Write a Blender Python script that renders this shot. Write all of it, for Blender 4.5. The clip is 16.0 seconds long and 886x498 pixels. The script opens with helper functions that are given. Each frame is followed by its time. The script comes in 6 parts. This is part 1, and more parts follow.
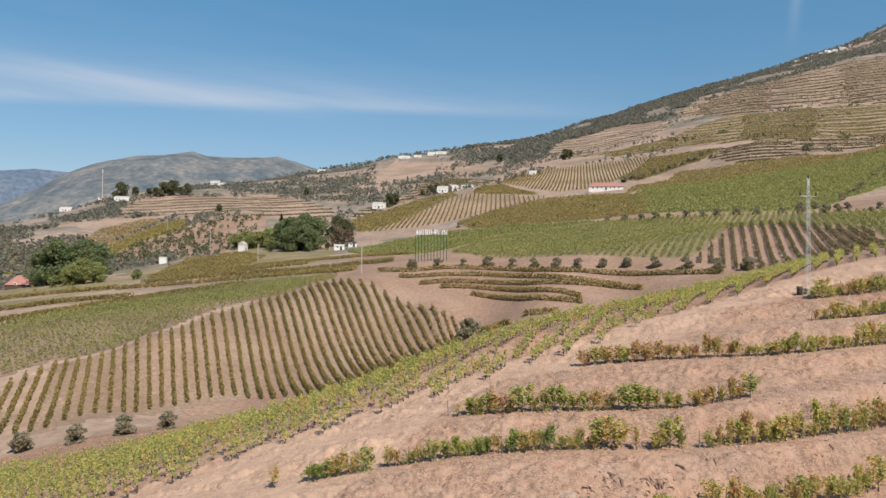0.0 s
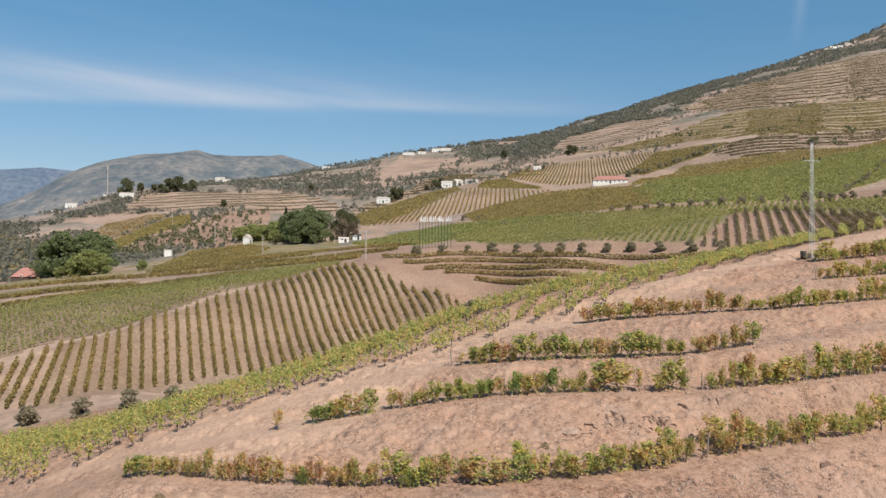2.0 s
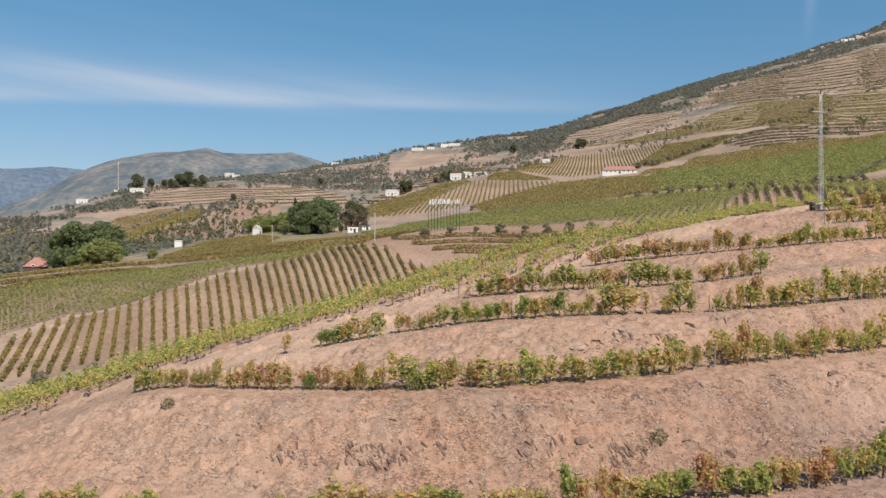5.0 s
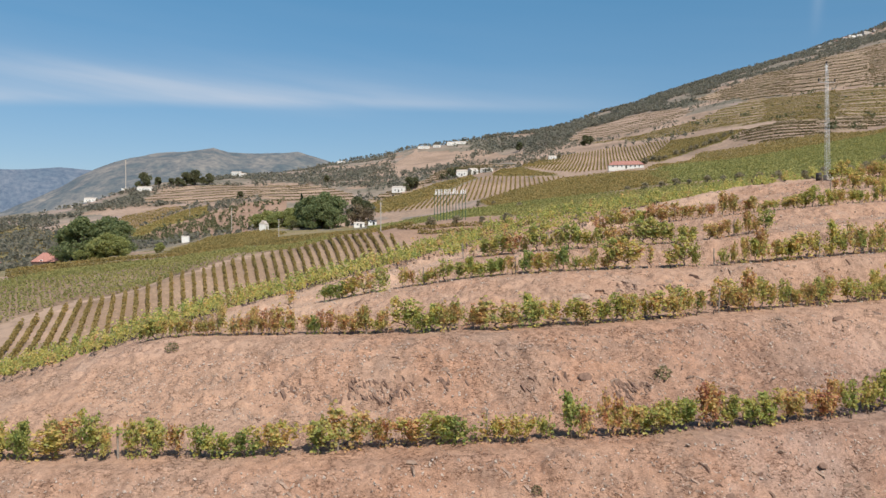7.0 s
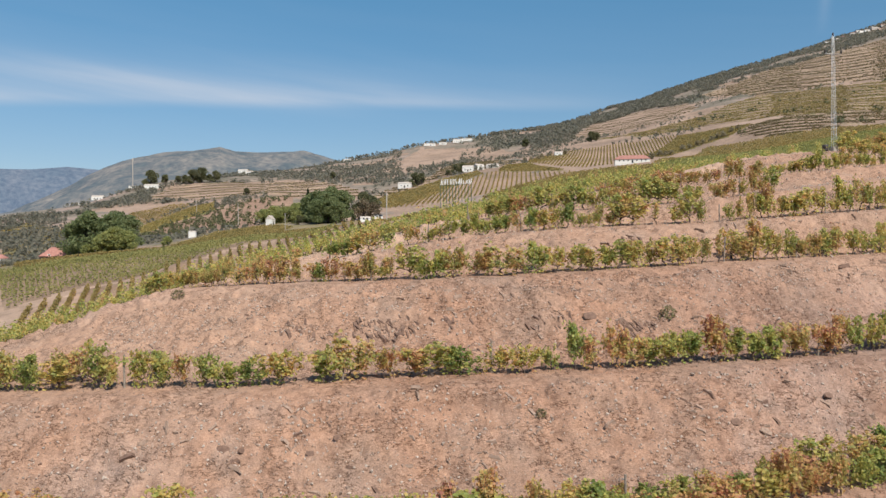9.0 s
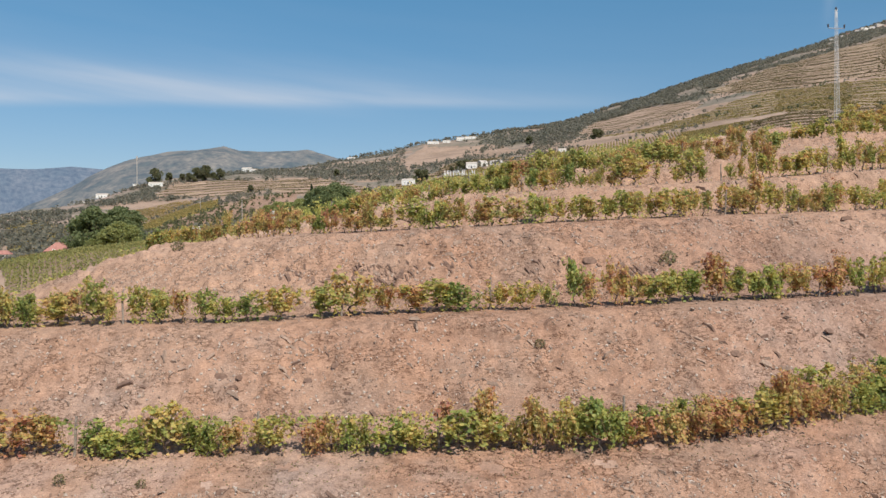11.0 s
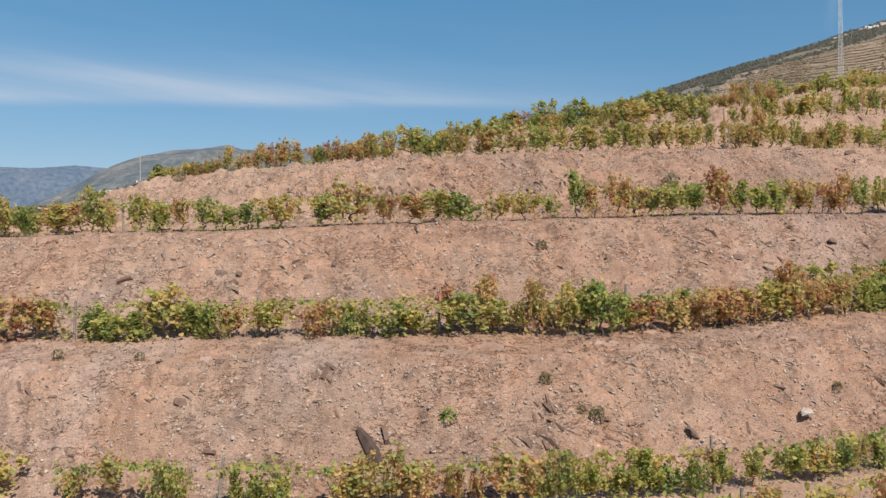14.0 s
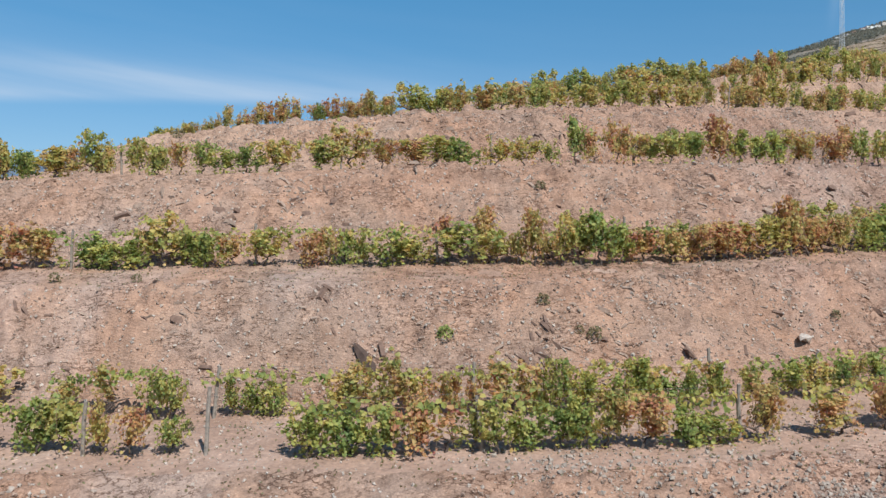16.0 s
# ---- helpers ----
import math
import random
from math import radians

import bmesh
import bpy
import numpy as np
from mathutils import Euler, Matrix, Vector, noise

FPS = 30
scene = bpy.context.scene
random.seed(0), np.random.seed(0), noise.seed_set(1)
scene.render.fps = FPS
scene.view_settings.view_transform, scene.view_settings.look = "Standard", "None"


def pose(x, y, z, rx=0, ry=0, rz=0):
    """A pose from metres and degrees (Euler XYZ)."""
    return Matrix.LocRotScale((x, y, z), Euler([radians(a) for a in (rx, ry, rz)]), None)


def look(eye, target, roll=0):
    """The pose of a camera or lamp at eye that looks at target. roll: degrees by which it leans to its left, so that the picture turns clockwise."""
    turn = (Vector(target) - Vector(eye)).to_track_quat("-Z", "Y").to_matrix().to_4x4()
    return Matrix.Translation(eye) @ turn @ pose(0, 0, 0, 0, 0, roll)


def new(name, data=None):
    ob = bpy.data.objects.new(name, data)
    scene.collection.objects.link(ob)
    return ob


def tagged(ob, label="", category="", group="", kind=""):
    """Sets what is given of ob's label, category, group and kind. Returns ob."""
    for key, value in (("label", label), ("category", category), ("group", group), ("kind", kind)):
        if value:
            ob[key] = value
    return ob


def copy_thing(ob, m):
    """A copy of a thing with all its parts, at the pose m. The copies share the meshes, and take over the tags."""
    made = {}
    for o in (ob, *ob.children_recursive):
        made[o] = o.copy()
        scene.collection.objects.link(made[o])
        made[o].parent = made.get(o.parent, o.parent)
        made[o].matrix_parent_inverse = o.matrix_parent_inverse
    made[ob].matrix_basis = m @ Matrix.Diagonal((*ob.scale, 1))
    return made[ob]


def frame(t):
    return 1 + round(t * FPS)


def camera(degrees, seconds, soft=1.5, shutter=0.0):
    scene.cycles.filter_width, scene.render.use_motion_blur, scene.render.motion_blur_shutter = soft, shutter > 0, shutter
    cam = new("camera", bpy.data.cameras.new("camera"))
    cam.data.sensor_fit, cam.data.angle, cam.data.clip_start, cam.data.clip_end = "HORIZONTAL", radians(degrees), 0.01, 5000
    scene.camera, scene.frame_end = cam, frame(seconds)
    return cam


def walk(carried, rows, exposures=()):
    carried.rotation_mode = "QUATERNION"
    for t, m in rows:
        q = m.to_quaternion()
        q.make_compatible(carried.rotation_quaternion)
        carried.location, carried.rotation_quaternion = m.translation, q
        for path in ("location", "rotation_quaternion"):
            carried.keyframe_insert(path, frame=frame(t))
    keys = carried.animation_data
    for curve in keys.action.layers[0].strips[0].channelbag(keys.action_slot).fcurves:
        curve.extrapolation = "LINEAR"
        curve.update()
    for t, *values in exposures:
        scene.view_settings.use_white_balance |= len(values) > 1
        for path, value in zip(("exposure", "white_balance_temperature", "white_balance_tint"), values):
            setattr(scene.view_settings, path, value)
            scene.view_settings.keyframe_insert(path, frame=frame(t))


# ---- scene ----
cam = camera(59.4, 16.0)


def view(x, y, z, yaw, pitch, roll):
    """The camera's pose from its heading (left of +y), its tilt and its lean."""
    return pose(x, y, z, 90 + pitch, 0, yaw) @ pose(0, 0, 0, 0, 0, roll)


PATH = [
    (0.0, view(-0.471, 0.099, 25.000, -0.000, 0.777, 0.307)),
    (0.5, view(-0.459, 0.098, 24.068, 0.082, 0.748, 0.284)),
    (1.0, view(-0.409, 0.065, 23.161, 0.160, 0.722, 0.278)),
    (1.5, view(-0.395, 0.019, 22.283, 0.239, 0.692, 0.232)),
    (2.0, view(-0.340, -0.024, 21.421, 0.336, 0.669, 0.216)),
    (2.5, view(-0.270, -0.049, 20.574, 0.460, 0.654, 0.165)),
    (3.0, view(-0.234, -0.080, 19.744, 0.551, 0.626, 0.126)),
    (3.5, view(-0.214, -0.122, 18.937, 0.670, 0.599, 0.057)),
    (4.0, view(-0.191, -0.142, 18.171, 0.786, 0.563, 0.003)),
    (6.5, view(-0.063, -0.095, 14.468, 1.396, 0.462, -0.143)),
    (7.0, view(0.020, -0.089, 13.779, 1.519, 0.466, -0.241)),
    (7.5, view(0.075, -0.109, 13.114, 1.653, 0.465, -0.338)),
    (8.0, view(0.089, -0.166, 12.426, 1.778, 0.379, -0.393)),
    (8.5, view(0.070, -0.145, 11.754, 1.918, 0.445, -0.497)),
    (9.0, view(0.096, -0.135, 11.097, 1.988, 0.373, -0.418)),
    (11.5, view(0.294, -0.007, 7.999, 2.346, 0.324, -0.543)),
    (12.0, view(0.295, -0.005, 7.383, 2.404, 0.308, -0.516)),
    (12.5, view(0.262, 0.029, 6.770, 2.418, 0.285, -0.446)),
    (13.0, view(0.248, 0.078, 6.193, 2.431, 0.321, -0.484)),
    (13.5, view(0.261, 0.129, 5.632, 2.442, 0.318, -0.499)),
    (14.0, view(0.303, 0.124, 5.081, 2.487, 0.309, -0.457)),
    (14.5, view(0.325, 0.099, 4.537, 2.524, 0.274, -0.415)),
    (15.0, view(0.317, 0.112, 4.015, 2.525, 0.256, -0.356)),
    (15.5, view(0.314, 0.152, 3.501, 2.510, 0.219, -0.283)),
    (16.0, view(0.360, 0.193, 3.000, 2.517, 0.219, -0.167)),
]
walk(cam, PATH, [(0.0, 0.3, 6500, 10), (12.5, 0.27, 6500, 10), (14.2, 0.26, 6350, 8.5), (16.0, 0.31, 5800, 4.5)])
# ---------------------------------------------------------------- sky and sun
SUN_UP, SUN_ROUND = radians(50), radians(150)   # height, and bearing clockwise from +y
sky_world = bpy.data.worlds.new("sky")
scene.world = sky_world
sky_world.use_nodes = True
wn, wl = sky_world.node_tree.nodes, sky_world.node_tree.links
wn.clear()
w_out, w_bg, w_sky = wn.new("ShaderNodeOutputWorld"), wn.new("ShaderNodeBackground"), wn.new("ShaderNodeTexSky")
w_sky.sky_type, w_sky.sun_disc, w_sky.sun_elevation, w_sky.sun_rotation = "NISHITA", False, SUN_UP, SUN_ROUND
w_sky.altitude, w_sky.air_density, w_sky.dust_density, w_sky.ozone_density = 300, 1.0, 0.25, 1.0
w_bg.inputs["Strength"].default_value = 0.074
# thin high cirrus: stretched noise over the sky's directions, strongest along one long streak
w_co = wn.new("ShaderNodeTexCoord")
w_sep = wn.new("ShaderNodeSeparateXYZ")
wl.new(w_co.outputs["Generated"], w_sep.inputs[0])


def w_math(op, a, b=None, c=None):
    node = wn.new("ShaderNodeMath")
    node.operation = op
    for slot, v in enumerate((a, b, c)):
        if v is None:
            continue
        if isinstance(v, (int, float)):
            node.inputs[slot].default_value = v
        else:
            wl.new(v, node.inputs[slot])
    return node.outputs[0]


w_east, w_north, w_up = w_sep.outputs[0], w_sep.outputs[1], w_sep.outputs[2]
w_az = w_math("ARCTAN2", w_east, w_north)
w_map = wn.new("ShaderNodeCombineXYZ")
wl.new(w_math("MULTIPLY", w_az, 2.2), w_map.inputs[0])
wl.new(w_math("MULTIPLY", w_math("ADD", w_up, w_math("MULTIPLY", w_az, 0.11)), 26.0), w_map.inputs[1])
w_noise = wn.new("ShaderNodeTexNoise")
w_noise.inputs["Scale"].default_value, w_noise.inputs["Detail"].default_value = 1.3, 6
wl.new(w_map.outputs[0], w_noise.inputs["Vector"])
# the streak follows a great circle, sharp below and feathered above
w_line = w_math("SUBTRACT", w_math("ADD", w_up, w_math("MULTIPLY", w_east, 0.027)), w_math("MULTIPLY", w_north, 0.193))
w_under = wn.new("ShaderNodeMapRange")
w_under.interpolation_type = "SMOOTHSTEP"
w_under.inputs["From Min"].default_value, w_under.inputs["From Max"].default_value = -0.012, 0.006
wl.new(w_line, w_under.inputs["Value"])
w_feather = w_math("EXPONENT", w_math("DIVIDE", w_math("MAXIMUM", w_line, 0.0), w_math("SUBTRACT", -0.017, w_math("MAXIMUM", w_math("MULTIPLY", w_east, -0.03), 0.0))))
w_band = w_math("MULTIPLY", w_under.outputs[0], w_feather)
# a fainter second branch, rising to the west
w_line2 = w_math("DIVIDE", w_math("SUBTRACT", w_math("ADD", w_up, w_math("MULTIPLY", w_east, 0.13)), w_math("MULTIPLY", w_north, 0.173)), 0.014)
w_west = wn.new("ShaderNodeMapRange")
w_west.interpolation_type = "SMOOTHSTEP"
w_west.inputs["From Min"].default_value, w_west.inputs["From Max"].default_value, w_west.inputs["To Max"].default_value = -0.02, -0.3, 0.45
wl.new(w_east, w_west.inputs["Value"])
w_band = w_math("MULTIPLY", w_band, 0.8)
w_band = w_math("ADD", w_band, w_math("MULTIPLY", w_west.outputs[0], w_math("EXPONENT", w_math("MULTIPLY", w_math("MULTIPLY", w_line2, w_line2), -1.0))))
w_thin = wn.new("ShaderNodeMapRange")
w_thin.inputs["From Min"].default_value, w_thin.inputs["From Max"].default_value = 0.30, 0.72
wl.new(w_noise.outputs[0], w_thin.inputs["Value"])
w_side = wn.new("ShaderNodeMapRange")
w_side.inputs["From Min"].default_value, w_side.inputs["From Max"].default_value = 0.30, -0.10
wl.new(w_az, w_side.inputs["Value"])
w_mask = w_math("MULTIPLY", w_math("MULTIPLY_ADD", w_thin.outputs[0], 0.55, 0.3), w_math("ADD", w_math("MULTIPLY", w_math("MULTIPLY", w_band, w_side.outputs[0]), 1.0), 0.04))
# an old aircraft trail, nearly upright
w_gap = w_math("DIVIDE", w_math("SUBTRACT", w_az, w_math("MULTIPLY_ADD", w_up, 0.12, 0.392)), 0.006)
w_trail = wn.new("ShaderNodeMapRange")
w_trail.inputs["From Min"].default_value, w_trail.inputs["From Max"].default_value, w_trail.inputs["To Max"].default_value = 0.24, 0.31, 0.2
wl.new(w_up, w_trail.inputs["Value"])
w_mask = w_math("ADD", w_mask, w_math("MULTIPLY", w_trail.outputs[0], w_math("EXPONENT", w_math("MULTIPLY", w_math("MULTIPLY", w_gap, w_gap), -1.0))))
w_mask = w_math("MULTIPLY", w_mask, w_math("MINIMUM", w_math("MAXIMUM", w_math("MULTIPLY", w_up, 30.0), 0.0), 1.0))
w_mix = wn.new("ShaderNodeMixRGB")
wl.new(w_mask, w_mix.inputs[0])
w_clear = wn.new("ShaderNodeMixRGB")
w_clear.blend_type = "MULTIPLY"
w_clear.inputs[0].default_value = 1.0
# the clear sky deepens with height
w_depth = wn.new("ShaderNodeMapRange")
w_depth.inputs["From Min"].default_value, w_depth.inputs["From Max"].default_value = 0.02, 0.32
wl.new(w_up, w_depth.inputs["Value"])
w_tone = wn.new("ShaderNodeMixRGB")
w_tone.inputs[1].default_value, w_tone.inputs[2].default_value = (0.87, 0.80, 0.87, 1), (0.635, 1.13, 1.25, 1)
wl.new(w_depth.outputs[0], w_tone.inputs[0])
wl.new(w_tone.outputs[0], w_clear.inputs[2])
wl.new(w_sky.outputs[0], w_clear.inputs[1])
wl.new(w_clear.outputs[0], w_mix.inputs[1])
w_mix.inputs[2].default_value = (6.6, 7.2, 8.2, 1)
wl.new(w_mix.outputs[0], w_bg.inputs["Color"])
wl.new(w_bg.outputs[0], w_out.inputs["Surface"])

sun_lamp = new("sun", bpy.data.lights.new("sun", "SUN"))
sun_lamp.data.energy, sun_lamp.data.angle, sun_lamp.data.color = 4.8, radians(0.5), (1.0, 0.93, 0.83)
sun_lamp.matrix_world = look((0, 0, 0), (-math.sin(SUN_ROUND) * math.cos(SUN_UP), -math.cos(SUN_ROUND) * math.cos(SUN_UP), -math.sin(SUN_UP)))
# ---------------------------------------------------------------- materials
def material(name, rough=0.9, metal=0.0, spec=0.3):
    m = bpy.data.materials.new(name)
    m.use_nodes = True
    nodes = m.node_tree.nodes
    b = nodes["Principled BSDF"]
    b.inputs["Roughness"].default_value, b.inputs["Metallic"].default_value = rough, metal
    b.inputs["Specular IOR Level"].default_value = spec
    return m, nodes, m.node_tree.links, b


def noise_node(nodes, links, scale, detail=5, rough=0.55, stretch=None, coord="Object"):
    co = nodes.new("ShaderNodeTexCoord")
    n = nodes.new("ShaderNodeTexNoise")
    n.inputs["Scale"].default_value, n.inputs["Detail"].default_value, n.inputs["Roughness"].default_value = scale, detail, rough
    if stretch:
        mp = nodes.new("ShaderNodeMapping")
        mp.inputs["Scale"].default_value = stretch
        links.new(co.outputs[coord], mp.inputs[0])
        links.new(mp.outputs[0], n.inputs["Vector"])
    else:
        links.new(co.outputs[coord], n.inputs["Vector"])
    return n.outputs[0]


def ramp(nodes, links, value, stops):
    r = nodes.new("ShaderNodeValToRGB")
    e = r.color_ramp.elements
    while len(e) < len(stops):
        e.new(0.5)
    for el, (p, c) in zip(e, stops):
        el.position, el.color = p, (*c, 1)
    links.new(value, r.inputs[0])
    return r.outputs[0]


def mix(nodes, links, fac, a, b, mode="MIX"):
    n = nodes.new("ShaderNodeMixRGB")
    n.blend_type = mode
    for slot, v in enumerate((fac, a, b)):
        if isinstance(v, (int, float)):
            n.inputs[slot].default_value = v
        elif isinstance(v, tuple):
            n.inputs[slot].default_value = (*v, 1)
        else:
            links.new(v, n.inputs[slot])
    return n.outputs[0]


def bumped(nodes, links, bsdf, value, strength, distance):
    n = nodes.new("ShaderNodeBump")
    n.inputs["Strength"].default_value, n.inputs["Distance"].default_value = strength, distance
    links.new(value, n.inputs["Height"])
    links.new(n.outputs[0], bsdf.inputs["Normal"])


def soil_material(name, pale, mid, dark, scale=0.35, fine=6.0, bump=0.6, dist=0.06):
    """Stony schist earth: broad patches, clods and gravel."""
    m, nodes, links, b = material(name, 0.95, 0, 0.15)
    broad_n = noise_node(nodes, links, scale, 6, 0.6)
    fine_n = noise_node(nodes, links, fine, 8, 0.7)
    grit = nodes.new("ShaderNodeTexVoronoi")
    grit.inputs["Scale"].default_value = fine * 1.6
    co = nodes.new("ShaderNodeTexCoord")
    links.new(co.outputs["Object"], grit.inputs["Vector"])
    base = ramp(nodes, links, broad_n, [(0.32, dark), (0.5, mid), (0.68, pale)])
    tone = ramp(nodes, links, fine_n, [(0.3, (0.55, 0.55, 0.55)), (0.5, (0.95, 0.95, 0.95)), (0.72, (1.25, 1.22, 1.2))])
    col = mix(nodes, links, 0.8, base, tone, "MULTIPLY")
    chips = ramp(nodes, links, grit.outputs["Color"], [(0.0, (0.8, 0.8, 0.8)), (0.85, (1.0, 1.0, 1.0)), (0.95, (1.5, 1.5, 1.5))])
    col = mix(nodes, links, 0.6, col, chips, "MULTIPLY")
    links.new(col, b.inputs["Base Color"])
    both = mix(nodes, links, 0.4, fine_n, grit.outputs["Distance"])
    bumped(nodes, links, b, both, bump, dist)
    return m


def bank_material():
    """Bare schist banks: pink, grey and orange patches, splinters and chips."""
    m, nodes, links, b = material("stony_earth", 0.95, 0, 0.12)
    patch = noise_node(nodes, links, 0.22, 4, 0.6)
    mottle = noise_node(nodes, links, 1.7, 6, 0.7)
    shard = noise_node(nodes, links, 7.0, 10, 0.78, (1.0, 1.0, 2.4))
    base = ramp(nodes, links, patch, [(0.30, (0.276, 0.193, 0.150)), (0.41, (0.301, 0.200, 0.149)), (0.50, (0.318, 0.200, 0.143)), (0.58, (0.328, 0.197, 0.136)), (0.66, (0.313, 0.205, 0.152)), (0.76, (0.288, 0.209, 0.168))])
    # trodden pale earth along the track and on the nose, duskier schist towards the east
    bare, dusky = nodes.new("ShaderNodeAttribute"), nodes.new("ShaderNodeAttribute")
    bare.attribute_name, dusky.attribute_name = "bare", "dusky"
    base = mix(nodes, links, dusky.outputs["Fac"], base, (0.225, 0.148, 0.118))
    base = mix(nodes, links, bare.outputs["Fac"], base, (0.440, 0.296, 0.214))
    tint = ramp(nodes, links, mottle, [(0.28, (0.74, 0.74, 0.76)), (0.5, (1.0, 1.0, 1.0)), (0.7, (1.18, 1.15, 1.1))])
    col = mix(nodes, links, 0.9, base, tint, "MULTIPLY")
    grain = ramp(nodes, links, shard, [(0.30, (0.42, 0.39, 0.37)), (0.42, (0.91, 0.89, 0.88)), (0.58, (1.08, 1.07, 1.06)), (0.72, (1.65, 1.62, 1.58))])
    col = mix(nodes, links, 0.85, col, grain, "MULTIPLY")
    chip = nodes.new("ShaderNodeTexVoronoi")
    chip.inputs["Scale"].default_value = 13.0
    mp, co = nodes.new("ShaderNodeMapping"), nodes.new("ShaderNodeTexCoord")
    mp.inputs["Scale"].default_value = (1.0, 1.0, 1.8)
    links.new(co.outputs["Object"], mp.inputs[0])
    links.new(mp.outputs[0], chip.inputs["Vector"])
    stones = ramp(nodes, links, chip.outputs["Color"], [(0.0, (0.72, 0.72, 0.74)), (0.25, (0.95, 0.95, 0.95)), (0.75, (1.02, 1.02, 1.02)), (0.93, (1.1, 1.1, 1.1)), (0.97, (1.55, 1.52, 1.5))])
    col = mix(nodes, links, 0.75, col, stones, "MULTIPLY")
    # fine grit
    grit = noise_node(nodes, links, 22.0, 4, 0.6, (1.0, 1.0, 1.5))
    col = mix(nodes, links, 0.8, col, ramp(nodes, links, grit, [(0.32, (0.55, 0.53, 0.52)), (0.43, (0.95, 0.95, 0.95)), (0.57, (1.04, 1.04, 1.04)), (0.68, (1.5, 1.48, 1.46))]), "MULTIPLY")
    # slumped lumps and ashen weathered faces half a metre wide
    lump = noise_node(nodes, links, 2.3, 5, 0.62, (1.0, 0.8, 0.8))
    col = mix(nodes, links, 1.0, col, ramp(nodes, links, lump, [(0.33, (0.74, 0.70, 0.68)), (0.46, (0.97, 0.96, 0.95)), (0.6, (1.08, 1.07, 1.06)), (0.7, (1.22, 1.22, 1.22))]), "MULTIPLY")
    ashen = nodes.new("ShaderNodeAttribute")
    ashen.attribute_name = "ashen"
    col = mix(nodes, links, ashen.outputs["Fac"], col, mix(nodes, links, 0.9, col, (1.16, 1.30, 1.48), "MULTIPLY"))
    # splinters dip one way; the shade in the broken cracks between them is painted dark
    co2, turn, dip = nodes.new("ShaderNodeTexCoord"), nodes.new("ShaderNodeMapping"), nodes.new("ShaderNodeTexNoise")
    turn.inputs["Rotation"].default_value, turn.inputs["Scale"].default_value = (0.3, radians(30), 0.2), (1.0, 1.0, 2.8)
    links.new(co2.outputs["Object"], turn.inputs[0])
    links.new(turn.outputs[0], dip.inputs["Vector"])
    dip.inputs["Scale"].default_value, dip.inputs["Detail"].default_value, dip.inputs["Roughness"].default_value = 2.6, 5, 0.6
    where = ramp(nodes, links, noise_node(nodes, links, 0.55, 7, 0.78), [(0.47, (0, 0, 0)), (0.54, (1, 1, 1))])
    crack_shade = ramp(nodes, links, dip.outputs[0], [(0.455, (1, 1, 1)), (0.475, (0.45, 0.40, 0.38)), (0.49, (0.28, 0.24, 0.23)), (0.505, (0.55, 0.5, 0.48)), (0.53, (1, 1, 1))])
    col = mix(nodes, links, where, col, mix(nodes, links, 1.0, col, crack_shade, "MULTIPLY"))
    # wheels and feet have ground the trodden earth fine
    worn = ramp(nodes, links, mottle, [(0.3, (0.430, 0.292, 0.210)), (0.7, (0.480, 0.328, 0.238))])
    fine = nodes.new("ShaderNodeMath")
    fine.operation = "MULTIPLY"
    links.new(bare.outputs["Fac"], fine.inputs[0])
    fine.inputs[1].default_value = 0.75
    col = mix(nodes, links, fine.outputs[0], col, worn)
    links.new(col, b.inputs["Base Color"])
    both = mix(nodes, links, 0.35, shard, chip.outputs["Distance"])
    both = mix(nodes, links, 0.25, both, mix(nodes, links, where, (0.5, 0.5, 0.5), crack_shade))
    bumped(nodes, links, b, both, 0.55, 0.12)
    return m


SOIL = bank_material()
# the blue in this far earth's colour stands in for distance haze
SCRUB_LAND = soil_material("scrub_land", (0.358, 0.262, 0.222), (0.229, 0.191, 0.150), (0.129, 0.125, 0.094), 0.012, 0.12, 0.5, 1.0)
TAN_SOIL = soil_material("tan_field_earth", (0.305, 0.219, 0.157), (0.261, 0.182, 0.129), (0.225, 0.155, 0.108), 0.08, 1.5, 0.5, 0.15)
RED_SOIL = soil_material("reddish_earth", (0.352, 0.235, 0.170), (0.303, 0.197, 0.140), (0.255, 0.161, 0.116), 0.05, 1.2, 0.5, 0.15)
GREEN_COVER = soil_material("weedy_vineyard_floor", (0.312, 0.230, 0.149), (0.230, 0.188, 0.100), (0.157, 0.146, 0.074), 0.05, 0.9, 0.6, 0.3)
# the green floor and the dry grass are blued a little for haze
BRIGHT_COVER = soil_material("green_vineyard_floor", (0.340, 0.309, 0.115), (0.259, 0.260, 0.084), (0.188, 0.203, 0.063), 0.03, 0.6, 0.6, 0.4)
DRY_GRASS = soil_material("dry_grass", (0.407, 0.294, 0.228), (0.334, 0.237, 0.176), (0.242, 0.174, 0.129), 0.015, 0.3, 0.5, 0.5)
BENCH = soil_material("stony_bench_earth", (0.424, 0.290, 0.225), (0.369, 0.239, 0.178), (0.309, 0.194, 0.142), 0.45, 9.0, 0.5, 0.05)
GROUND_SLOTS = [SOIL, SCRUB_LAND, TAN_SOIL, RED_SOIL, GREEN_COVER, BRIGHT_COVER, DRY_GRASS, BENCH]


